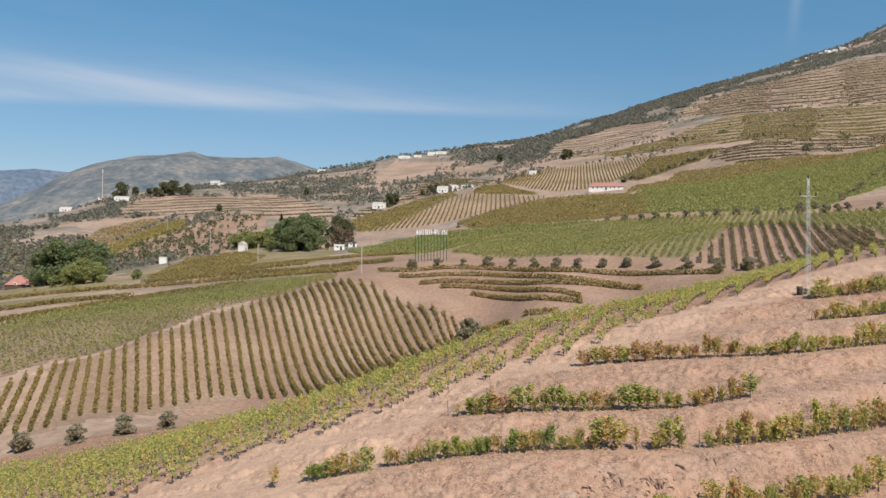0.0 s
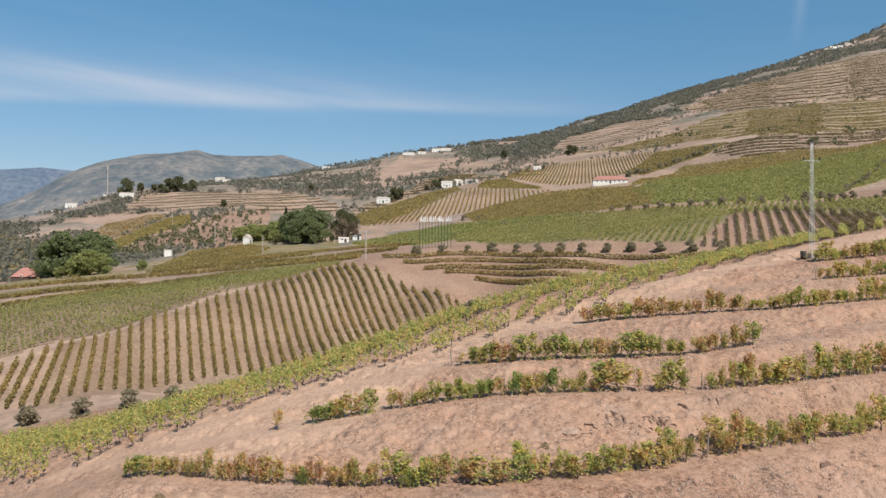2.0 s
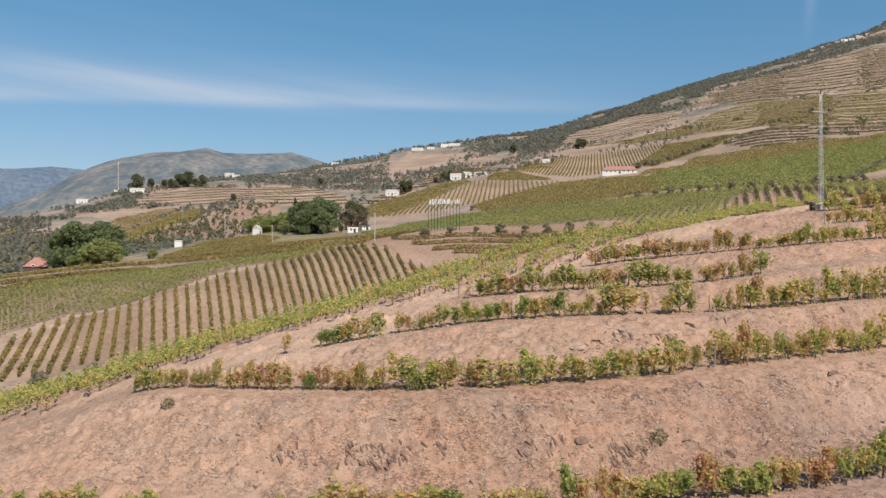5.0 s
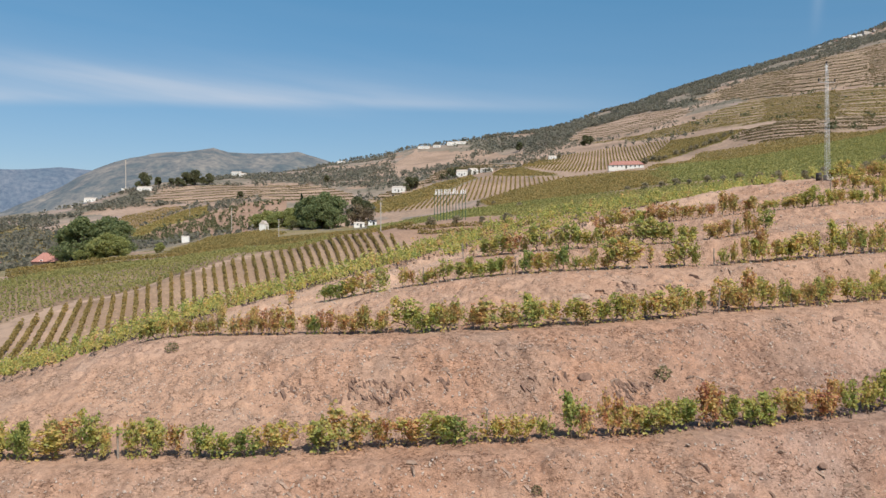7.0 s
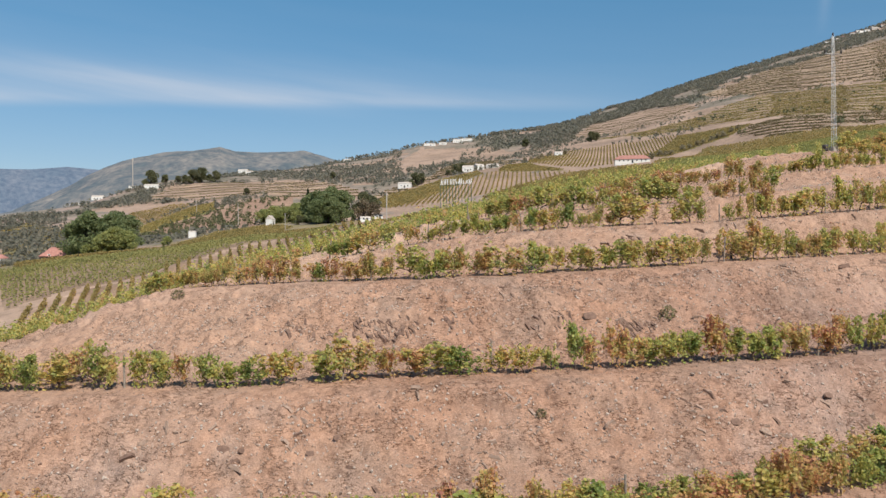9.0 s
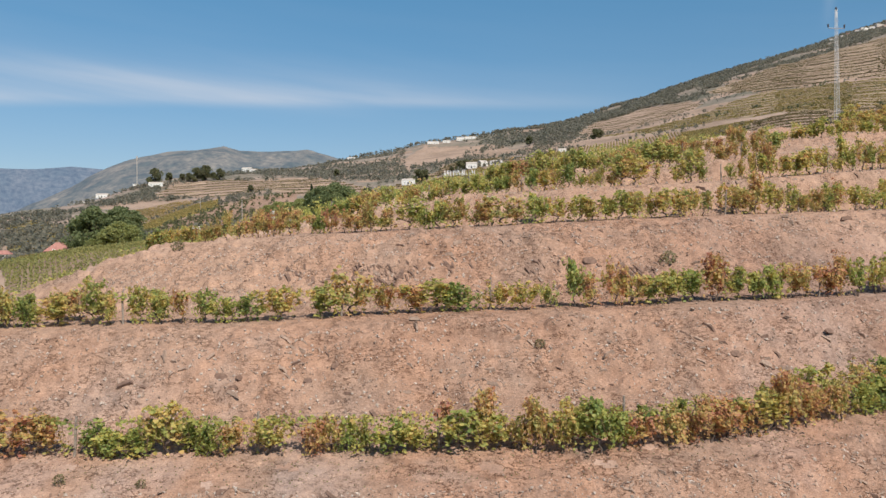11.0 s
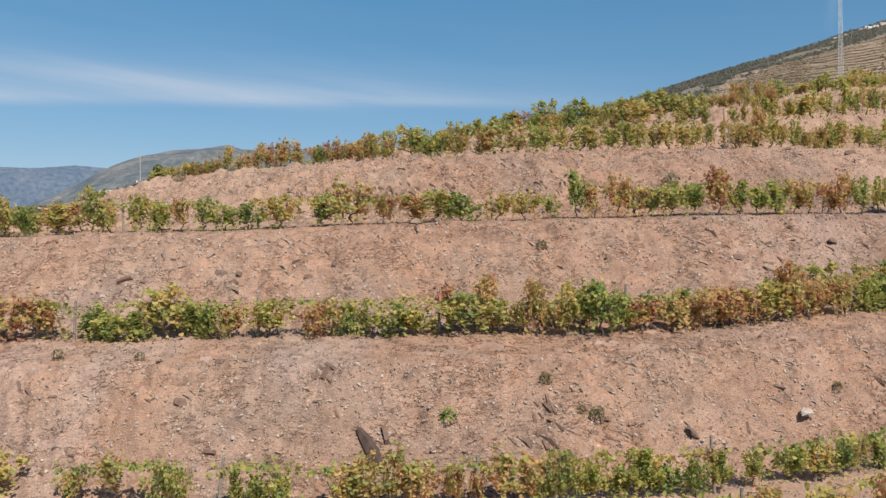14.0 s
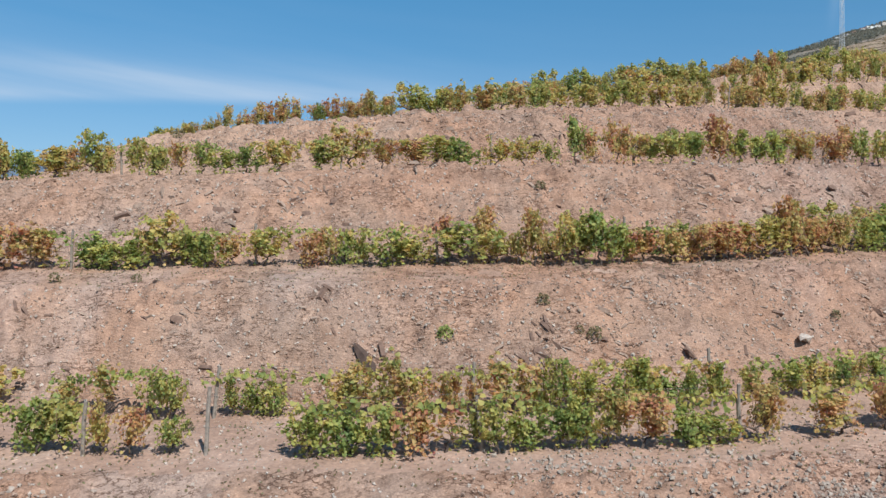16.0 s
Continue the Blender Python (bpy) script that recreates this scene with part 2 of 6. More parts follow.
def leaf_material(name, stops, rough=0.55, cluster=1.9, spread=(0.15, 0.9, -0.2)):
    """Leaves: every blade its own tint, every plant a shift of it, with light shining through."""
    m, nodes, links, b = material(name, rough, 0, 0.35)
    geo, info = nodes.new("ShaderNodeNewGeometry"), nodes.new("ShaderNodeObjectInfo")
    drift = noise_node(nodes, links, cluster, 2, 0.5)
    total = None
    for source, weight, shift in ((geo.outputs["Random Per Island"], 0.36, 0.0), (info.outputs["Random"], spread[0], 0.0), (drift, spread[1], spread[2])):
        node = nodes.new("ShaderNodeMath")
        node.operation = "MULTIPLY_ADD"
        links.new(source, node.inputs[0])
        node.inputs[1].default_value, node.inputs[2].default_value = weight, shift
        if total:
            links.new(total, node.inputs[2])
            if shift:
                more = nodes.new("ShaderNodeMath")
                more.inputs[1].default_value = shift
                links.new(node.outputs[0], more.inputs[0])
                node = more
        total = node.outputs[0]
    col = ramp(nodes, links, total, stops)
    links.new(col, b.inputs["Base Color"])
    thin = nodes.new("ShaderNodeBsdfTranslucent")
    links.new(col, thin.inputs["Color"])
    blend = nodes.new("ShaderNodeMixShader")
    blend.inputs[0].default_value = 0.55
    links.new(b.outputs[0], blend.inputs[1])
    links.new(thin.outputs[0], blend.inputs[2])
    links.new(blend.outputs[0], nodes["Material Output"].inputs["Surface"])
    return m


LEAF_GREEN = leaf_material("green_vine_leaves", [(0.0, (0.169, 0.240, 0.082)), (0.3, (0.314, 0.370, 0.108)), (0.58, (0.488, 0.472, 0.137)), (0.82, (0.682, 0.555, 0.166)), (1.0, (0.725, 0.453, 0.181))], spread=(0.36, 1.55, -0.665))
LEAF_YELLOW = leaf_material("yellowing_vine_leaves", [(0.0, (0.216, 0.288, 0.090)), (0.3, (0.407, 0.418, 0.127)), (0.58, (0.609, 0.512, 0.167)), (0.8, (0.685, 0.462, 0.186)), (1.0, (0.535, 0.250, 0.147))], spread=(0.36, 1.55, -0.665))
LEAF_RUST = leaf_material("rusty_vine_leaves", [(0.0, (0.289, 0.329, 0.112)), (0.28, (0.525, 0.456, 0.164)), (0.5, (0.643, 0.443, 0.183)), (0.72, (0.591, 0.310, 0.170)), (1.0, (0.408, 0.158, 0.138))], spread=(0.36, 1.55, -0.665))
LEAF_FIELD = leaf_material("vineyard_leaves", [(0.1, (0.190, 0.162, 0.063)), (0.4, (0.300, 0.240, 0.086)), (0.7, (0.410, 0.305, 0.115)), (1.0, (0.527, 0.350, 0.155))], 0.6, 0.11)
LEAF_BRIGHT = leaf_material("bright_vineyard_leaves", [(0.1, (0.210, 0.223, 0.079)), (0.5, (0.335, 0.319, 0.111)), (1.0, (0.484, 0.400, 0.166))], 0.6, 0.11)
LEAF_HEDGE = leaf_material("dusky_hedge_leaves", [(0.1, (0.146, 0.130, 0.066)), (0.5, (0.227, 0.188, 0.093)), (1.0, (0.351, 0.247, 0.132))], 0.6, 0.11)
LEAF_DARK = leaf_material("dark_hedge_leaves", [(0.1, (0.094, 0.109, 0.053)), (0.5, (0.148, 0.154, 0.075)), (1.0, (0.228, 0.200, 0.100))])
LEAF_OLIVE = leaf_material("grey_olive_leaves", [(0.1, (0.236, 0.206, 0.133)), (0.5, (0.338, 0.295, 0.192)), (1.0, (0.457, 0.373, 0.251))])
LEAF_TREE = leaf_material("broad_tree_leaves", [(0.1, (0.111, 0.146, 0.066)), (0.5, (0.181, 0.219, 0.091)), (1.0, (0.298, 0.300, 0.140))], 0.6, 0.4)
LEAF_CONIFER = leaf_material("dark_conifer_leaves", [(0.0, (0.018, 0.035, 0.016)), (1.0, (0.05, 0.075, 0.032))])
# greyed and blued in its colour for the haze over far slopes
LEAF_SCRUB = leaf_material("dry_scrub_leaves", [(0.1, (0.131, 0.138, 0.101)), (0.5, (0.199, 0.192, 0.144)), (1.0, (0.303, 0.261, 0.213))], 0.6, 0.11)
LEAF_BUSH = leaf_material("light_bush_leaves", [(0.1, (0.212, 0.252, 0.092)), (0.5, (0.328, 0.344, 0.126)), (1.0, (0.475, 0.438, 0.173))], 0.6, 0.4)
LEAF_BROWN = leaf_material("brownish_tree_leaves", [(0.1, (0.17, 0.13, 0.085)), (0.5, (0.24, 0.18, 0.12)), (1.0, (0.25, 0.23, 0.12))], 0.6, 0.4)


def plain_material(name, color, rough=0.8, metal=0.0, grain=8.0, vary=0.25, bump=0.2):
    m, nodes, links, b = material(name, rough, metal, 0.3)
    n = noise_node(nodes, links, grain, 6, 0.6)
    lo, hi = tuple(c * (1 - vary) for c in color), tuple(min(c * (1 + vary), 1) for c in color)
    links.new(ramp(nodes, links, n, [(0.3, lo), (0.7, hi)]), b.inputs["Base Color"])
    bumped(nodes, links, b, n, bump, 0.02)
    return m


BARK = plain_material("dark_vine_bark", (0.085, 0.062, 0.05), 0.95, 0, 14, 0.5, 0.8)
CANE = plain_material("brown_canes", (0.20, 0.12, 0.07), 0.85, 0, 10, 0.3, 0.2)
POST_WOOD = plain_material("weathered_grey_post", (0.24, 0.20, 0.165), 0.9, 0, 9, 0.35, 0.5)
WIRE = plain_material("dull_wire", (0.18, 0.17, 0.16), 0.5, 0.7, 4, 0.1, 0.0)
ROCK = plain_material("brown_schist", (0.285, 0.200, 0.152), 0.9, 0, 5, 0.4, 0.8)
PALE_ROCK = plain_material("pale_schist", (0.40, 0.325, 0.272), 0.9, 0, 6, 0.3, 0.6)
GREY_ROCK = plain_material("grey_schist", (0.31, 0.25, 0.205), 0.9, 0, 6, 0.35, 0.7)
SLAB_ROCK = plain_material("dark_rusty_schist", (0.085, 0.055, 0.043), 0.9, 0, 6, 0.35, 0.8)
# dark stones, and plates whose dark tone stands in for shaded crevices
DARK_ROCK_AND_SHADE = plain_material("dark_schist_and_crevice_shade", (0.165, 0.102, 0.076), 0.9, 0, 6, 0.35, 0.8)
WHITEWASH = plain_material("whitewashed_plaster", (0.66, 0.64, 0.60), 0.85, 0, 0.6, 0.06, 0.1)
ROOF_TILE = plain_material("terracotta_roof", (0.34, 0.165, 0.135), 0.85, 0, 1.2, 0.3, 0.3)
PALE_ROOF = plain_material("pale_roof_sheet", (0.46, 0.40, 0.35), 0.7, 0, 1.0, 0.15, 0.1)
DARK_GAP = plain_material("dark_opening", (0.03, 0.03, 0.032), 0.5, 0, 1.0, 0.2, 0.0)
STEEL = plain_material("galvanised_steel", (0.55, 0.55, 0.54), 0.5, 0.3, 3, 0.12, 0.05)
CONCRETE = plain_material("rough_concrete", (0.42, 0.38, 0.34), 0.9, 0, 3, 0.2, 0.4)
GREEN_PAINT = plain_material("dark_green_paint", (0.02, 0.085, 0.05), 0.5, 0, 3, 0.15, 0.05)
WHITE_PAINT = plain_material("white_painted_metal", (0.82, 0.82, 0.80), 0.5, 0, 2, 0.05, 0.0)
BLACK_PLASTIC = plain_material("dark_weathered_plastic", (0.045, 0.038, 0.036), 0.6, 0, 5, 0.3, 0.2)
DRY_WEED = leaf_material("dry_weed_blades", [(0.0, (0.17, 0.14, 0.08)), (0.5, (0.28, 0.23, 0.13)), (1.0, (0.22, 0.24, 0.10))])
# ---------------------------------------------------------------- the lie of the land
# Spot heights (east, north, height) from which the broad relief is drawn.
SPUR = [
    (-60, 66, -1.5), (-40, 60, 3.2), (-28, 58, 6.5), (-18.5, 58, 9.5), (-7, 63.5, 12.2), (2.5, 72.5, 14.0),
    (11.5, 76, 16.0), (17, 79, 17.3), (33, 89, 21.1), (51, 101, 24.2), (70, 112, 27.0), (95, 124, 29.5),
    (-33, 77, 4.2), (-14, 76, 9.8), (-55, 92, -1.5), (-8, 95, 10.0), (8, 102, 12.6), (26, 112, 17.0),
    (42, 122, 20.0), (58, 140, 22.5), (82, 138, 27.5), (-30, 100, 3.5), (-90, 80, -7), (0, -6, -8), (-40, 0, -9), (40, 0, -8), (-20, 6, -8), (20, 6, -7.5),
]
VALLEY = [
    (-14, 205, 16.8), (-8, 199, 14.8), (-44, 199, 15.6), (-64, 160, 8.2),
    (-61, 112, -2.8), (-49, 119, -0.9), (-22, 128, 1.6), (-5, 137, 5), (5, 160, 9), (30, 165, 14.2),
    (55, 165, 19.8), (-36, 220, 18.2), (-27, 221, 19.8), (-18, 217, 20.2), (22, 185, 16.2), (42, 190, 18.2),
    (9.5, 197, 13.6), (-90, 163, 7.6), (-80, 176, 10), (-82, 258, 12), (-137, 273, 10.5), (-100, 210, 10),
    (-125, 170, 2), (-100, 120, -5.5), (1.5, 179.9, 7.1), (-0.3, 184.5, 12.2), (-9.8, 173, 4.4), (-14, 184.8, 11.4),
    (-18.2, 196.5, 18.3), (-19.7, 163.4, 2.5), (-26.1, 180.9, 10.4), (-32.5, 198.3, 18.3), (-30.3, 153.2, 1.1), (-36.3, 170, 8.1),
    (-42.2, 186.9, 15), (-40.8, 143.2, -0.2), (-45.7, 155.9, 6), (-50.5, 168.5, 12.1), (-50.8, 133.7, -0.8), (-54.6, 143.2, 4.3),
    (-58.4, 152.7, 9.4), (-60.5, 123.9, -0.8), (-64.5, 134.8, 2.2), (-68.6, 145.7, 5.2),
]
SLOPES = [
    (-2, 231, 23.4), (20, 224, 23.2), (36, 207, 23.4), (48, 203, 23.6), (60, 190, 23.6), (73, 180, 24.0),
    (86, 222, 34.6), (100, 222, 35.2), (112, 200, 32.5), (100, 262, 36.2), (60, 300, 32.0), (77, 389, 45.0),
    (92, 325, 42.0), (120, 290, 41.0), (173, 344, 49.5), (204, 398, 57.5), (5, 300, 27.5), (40, 350, 34.5),
    (-60, 400, 26.0), (-81, 305, 17.0), (-63, 466, 31.5), (-120, 466, 29.5), (-160, 445, 22.0), (-210, 388, 10),
    (-56, 534, 41.0), (127, 572, 77.5), (61, 620, 73.5), (0, 560, 52.0), (108, 720, 93.0), (9, 715, 89.0),
    (-63, 700, 71.5), (235, 709, 102.0),
]
HILLS = [
    (307, 758, 136), (401, 761, 143), (299, 1156, 206), (77, 1262, 179), (-199, 1113, 127), (-197, 731, 69),
    (-260, 610, 32), (-330, 691, 47), (-477, 869, 64), (-287, 735, 53), (-390, 930, 92), (-340, 1196, 139),
    (700, 1100, 260), (900, 1700, 470), (1400, 1500, 480), (-700, 1000, 40), (-400, 500, -5), (-600, 700, 0), (400, 400, 95), (700, 600, 150),
]


# The skyline ridge: bearing in degrees, distance and height; behind it the ground falls away.
RIDGE = [
    (-60, 900, 10), (-31.6, 1000, 58), (-29.7, 1000, 64), (-27.8, 1050, 72), (-25.8, 1050, 82), (-23.8, 1050, 97), (-22.0, 1050, 105),
    (-19.5, 1200, 122), (-17.2, 1350, 142), (-14.9, 1500, 163), (-12.5, 1650, 188), (-10.1, 1700, 209), (-7.7, 1650, 217),
    (-5.6, 1600, 221), (-3.6, 1560, 230), (-1.1, 1540, 235), (1.9, 1600, 256), (4.8, 1700, 280), (7.3, 1750, 301), (9.7, 1800, 334),
    (12.1, 1900, 369), (14.1, 2000, 410), (16.8, 2100, 456), (20.2, 2250, 517), (23.4, 2450, 591), (24.8, 2550, 634),
    (27.5, 2650, 685), (29.7, 2750, 756), (34, 2900, 840), (60, 3000, 900),
]
RIDGE = np.array(RIDGE, float)


def smooth(t):
    t = np.clip(t, 0, 1)
    return t * t * (3 - 2 * t)


def ripple(x, y, size, seed):
    """Cheap smooth noise about zero."""
    a = np.sin(x / size + seed) * np.cos(y / size * 1.13 - seed * 1.7)
    b = np.sin((0.8 * x + 0.6 * y) / size * 2.03 + seed * 2.3) * np.cos((0.6 * x - 0.8 * y) / size * 1.87 + seed)
    c = np.sin((0.3 * x - 0.95 * y) / size * 4.1 + seed * 0.7) * np.cos((0.95 * x + 0.3 * y) / size * 3.9 - seed)
    return 0.5 * a + 0.3 * b + 0.2 * c


def bend(sources, values):
    """Weights of a thin-plate surface through the sources."""
    d = np.linalg.norm(sources[:, None] - sources[None], axis=-1)
    n = len(sources)
    k = np.where(d > 0, d * d * np.log(np.maximum(d, 1e-9)), 0) + 2e-5 * np.eye(n)
    p = np.c_[np.ones(n), sources]
    return np.linalg.solve(np.block([[k, p], [p.T, np.zeros((3, 3))]]), np.r_[values, 0, 0, 0])


def warped(x, y):
    """Bearing and the logarithm of the distance from the foot of the spur: detail shrinks with distance."""
    return np.stack([1.6 * np.arctan2(x, y + 20), np.log(np.hypot(x, y + 20))], -1)


RIDGE_SPOTS = [(r * math.sin(radians(b)), r * math.cos(radians(b)), z) for b, r, z in RIDGE]
SPOTS = np.array(SPUR + VALLEY + SLOPES + HILLS + RIDGE_SPOTS, float)
NODES = warped(SPOTS[:, 0], SPOTS[:, 1])
WEIGHTS = bend(NODES, (SPOTS[:, 2] - 5) / np.hypot(SPOTS[:, 0], SPOTS[:, 1] + 20))


def broad(x, y):
    """The broad relief, without terraces."""
    q = warped(x, y).reshape(-1, 2)
    out = np.empty(len(q))
    for a in range(0, len(q), 20000):
        c = q[a:a + 20000]
        d = np.linalg.norm(c[:, None] - NODES[None], axis=-1)
        out[a:a + 20000] = (d * d * np.log(np.maximum(d, 1e-9))) @ WEIGHTS[:-3] + np.c_[np.ones(len(c)), c] @ WEIGHTS[-3:]
    z = 5 + out.reshape(np.shape(x)) * np.hypot(x, y + 20)
    r, b = np.hypot(x, y), np.degrees(np.arctan2(x, y))
    far = np.interp(b, RIDGE[:, 0], RIDGE[:, 1])
    top = np.interp(b, RIDGE[:, 0], RIDGE[:, 2])
    z = z + smooth((r - 250) / 600) * (ripple(x, y, 60.0, 2.0) * np.clip(0.004 * (r - 250), 0, 5) + ripple(x, y, 17.0, 6.0) * np.clip(0.0014 * (r - 250), 0, 1.6)) * smooth((far * 1.0 - r) / 150)
    z = np.where(r > far - 200, np.minimum(z, top + (far - r) * 0.02 + 6 * np.maximum(0, 1 - np.abs(r - far) / 200)), z)
    return np.where(r > far, top - 0.5 * (r - far), z)


# The spur's crest, along which the dirt track runs.
CREST_X = (-60, -40, -28, -18.5, -7, 2.5, 11.5, 17, 33, 51, 70, 95)
CREST_Y = (66, 60, 58, 58, 63.5, 72.5, 76, 79, 89, 101, 112, 124)
CREST_Z = (-1.5, 3.2, 6.5, 9.5, 12.2, 14.0, 16.0, 17.3, 21.1, 24.2, 27.0, 29.5)

# The front edge of the vines along the track.
BAND_X = (-62, -40, -32, -27, -22.3, -18.6, -15, -6.8, 2.9, 10.8, 17.9, 32.7, 43.9, 62, 80)
BAND_Y = (62, 56, 54, 53.5, 55.2, 56.8, 58.8, 62.2, 70.6, 74.2, 77.6, 88.4, 97, 110, 120)

# Terraces of the spur's front: each edge's north and height at these eastings, and the bench's depth.
EAST = (-60, -40, -28, -18, -8, 0, 8, 16, 28, 45, 70)
EDGES = [
    ((30, 23, 18, 15.5, 14.3, 13.9, 15.5, 19.5, 26, 34, 46), (-3, -2, -1.5, -1.2, -1.1, -0.9, -0.85, -0.6, -0.2, 0.4, 1), 4.5),
    ((34, 27, 23, 21.2, 20.9, 21.4, 23.1, 27, 33, 41, 53), (0.5, 1.6, 1.8, 2.0, 2.1, 2.2, 2.45, 2.8, 3.2, 3.8, 4.5), 2.6),
    ((40, 33, 29.5, 28.6, 28.5, 29.5, 30.5, 32.9, 38, 46, 58), (1.5, 4.6, 5.4, 5.75, 5.95, 6.2, 6.4, 6.5, 6.9, 7.4, 8), 2.6),
    ((63, 56, 49, 42.8, 38.6, 37.9, 38.8, 42.2, 47, 55, 67), (-1.8, 2.4, 5.5, 9.1, 9.6, 9.8, 10.2, 10.5, 11, 11.8, 13), 3.2),
    ((64, 57.5, 53, 50, 48.6, 49.3, 49.5, 48.7, 50.4, 58, 70), (-1.7, 2.7, 6.0, 8.8, 10.9, 12.2, 12.7, 12.9, 13.8, 15, 17), 2.6),
    ((65, 58.5, 55.5, 54.5, 56, 56.2, 54.9, 53.5, 55.3, 62, 75), (-1.6, 3.0, 6.3, 9.2, 11.7, 13.5, 14.1, 14.5, 16.1, 17.2, 19), 2.6),
    ((65.5, 59.2, 57, 56.5, 61, 68, 68.3, 65.8, 61.8, 66, 80), (-1.55, 3.1, 6.4, 9.4, 12.1, 13.8, 15.2, 16.3, 17.5, 18.6, 21), 3.0),
]
UPPER = [  # the two short terraces below the pole
    ((65.8, 59.6, 57.5, 57.2, 62.5, 71, 72.5, 71.5, 69.5, 73, 90), (-1.52, 3.15, 6.45, 9.45, 12.15, 13.9, 15.6, 17.1, 19.0, 20.3, 24), 2.6),
    ((65.9, 59.8, 57.8, 57.6, 63, 72, 74.5, 76.2, 77.5, 80, 98), (-1.51, 3.18, 6.48, 9.48, 12.18, 13.95, 15.9, 17.9, 20.4, 21.7, 26), 2.2),
]


def soft_interp(x, xs, ys):
    """Interpolation that rounds the corners of a polyline."""
    return sum(np.interp(x + o, xs, ys) * w for o, w in ((-3, 0.15), (-1.5, 0.22), (0, 0.26), (1.5, 0.22), (3, 0.15)))


def profile(x):
    """Per easting: the norths and heights of the terraced front's knots."""
    ys, zs = [soft_interp(x, EAST, EDGES[0][0]) - 40, soft_interp(x, EAST, EDGES[0][0]) - 7], [0 * x - 14, 0 * x - 5.0]
    for edge_y, edge_z, deep in EDGES + UPPER:
        y, z = soft_interp(x, EAST, edge_y) + 0.25 * ripple(x, 0 * x, 2.1, deep + edge_z[5]), soft_interp(x, EAST, edge_z)
        y = np.maximum(y, ys[-1] + 0.25)
        ys += [y, y + deep]
        zs += [z, z + (0.52 if edge_z[5] == 2.2 else 0.25)]
    crest = soft_interp(x, CREST_X, CREST_Y)
    # the foot of each bank stays in front of the next edge
    for k in range(3, len(ys) - 1, 2):
        ys[k] = np.minimum(ys[k], ys[k - 1] + 0.62 * (ys[k + 1] - ys[k - 1]))
    ys, zs = [np.minimum(v, crest - 0.02 * (len(ys) - i)) for i, v in enumerate(ys)], zs
    return ys + [crest], zs + [soft_interp(x, CREST_X, CREST_Z)]


def front(x, y):
    """Height of the terraced front."""
    ys, zs = profile(x)
    z = zs[0] + 0 * y
    for k in range(len(ys) - 1):
        t = np.clip((y - ys[k]) / np.maximum(ys[k + 1] - ys[k], 1e-3), 0, 1)
        rise = zs[k + 1] - zs[k]
        steep = k % 2 == 1
        z = z + rise * (t + (0.09 * np.sin(2 * np.pi * t) * -1 if steep else 0))
    return z


def height(x, y):
    """Ground height anywhere."""
    x, y = np.asarray(x, float), np.asarray(y, float)
    crest = soft_interp(x, CREST_X, CREST_Y)
    w = smooth((y - crest + 0.5) / 6.0)
    near = (x > -75) & (x < 110) & (y < 150) & (y > -60)
    out = np.empty(np.broadcast(x, y).shape)
    out[...] = broad(np.maximum(np.hypot(x, y), 1) * 0 + x, np.where(y < -15, -15, y)) if np.ndim(out) else broad(x, y)
    back = np.where(near, front(x, np.minimum(y, crest)), 0)
    side = smooth((x + 75) / 15) * smooth((110 - x) / 20)
    behind = -14 - 0.22 * np.maximum(-y - 10, 0)
    base = np.where(y < 5, np.minimum(out, behind + 14 * smooth((y + 20) / 40)), out)
    swell = 2.1 * np.exp(-((x - 9) / 15) ** 2) * smooth((y - crest + 1) / 7) * smooth((crest + 30 - y) / 18)   # the back of the spur swells a little
    return np.where(near, (back * (1 - w) + base * w) * side + base * (1 - side), base) + swell
# ---------------------------------------------------------------- the plan of fields (east, north)
# every fourth row of the combed field: its foot and its head
ROW_FEET = [(1.5, 179.9), (-6.0, 175.7), (-13.5, 170.0), (-19.7, 163.4), (-26.9, 156.6), (-33.9, 149.8), (-40.8, 143.2), (-47.5, 136.9), (-53.8, 130.5), (-60.5, 123.9), (-64.0, 120.2)]
ROW_HEADS = [(-0.3, 184.5), (-12.0, 193.1), (-24.6, 198.7), (-32.5, 198.3), (-39.4, 191.9), (-45.0, 181.0), (-50.5, 168.5), (-55.2, 157.1), (-61.3, 149.3), (-68.6, 145.7), (-72.6, 145.2)]
COMB_ROWS = [0, 4, 8, 12, 16, 20, 24, 28, 32, 36, 38]
STRIP = [(x + 5, y - 14) for x, y in ROW_FEET[:5]] + [(x + 1, y - 3) for x, y in ROW_FEET[5:]] + [(x - 1, y + 1.5) for x, y in ROW_HEADS[::-1]]
LEFT = [(-84.5, 138)] + [(x - 2.2, y + 3.2) for x, y in ROW_HEADS[:2:-1]] + [(-40.5, 220), (-32.2, 237.5), (-52.5, 271.4), (-77.7, 292.2), (-98.3, 278.4), (-101.6, 219.7), (-108, 189.1), (-119.9, 190.7)]
VINES_H = [(-132, 346), (-147, 444), (-117, 454), (-97, 422), (-94, 352), (-112, 318)]
GREEN_SIGN = [(-54, 428), (-30, 474), (2, 488), (37, 446), (76, 382), (56, 393), (22, 405), (4, 356), (-11, 335), (-34, 378)]
PLATEAU = [(10, 245), (28, 232), (49, 212), (63, 198), (77, 217), (84, 230), (100, 230), (114, 206), (95, 163), (130, 185), (155, 240), (155, 274), (138, 299), (117, 314), (98, 326), (75, 373), (49, 388), (18, 391), (3, 310)]
KNOLL = [(62, 193), (76, 213), (84, 228), (100, 228), (112, 205), (93, 163), (80, 163), (69, 172), (65, 186)]
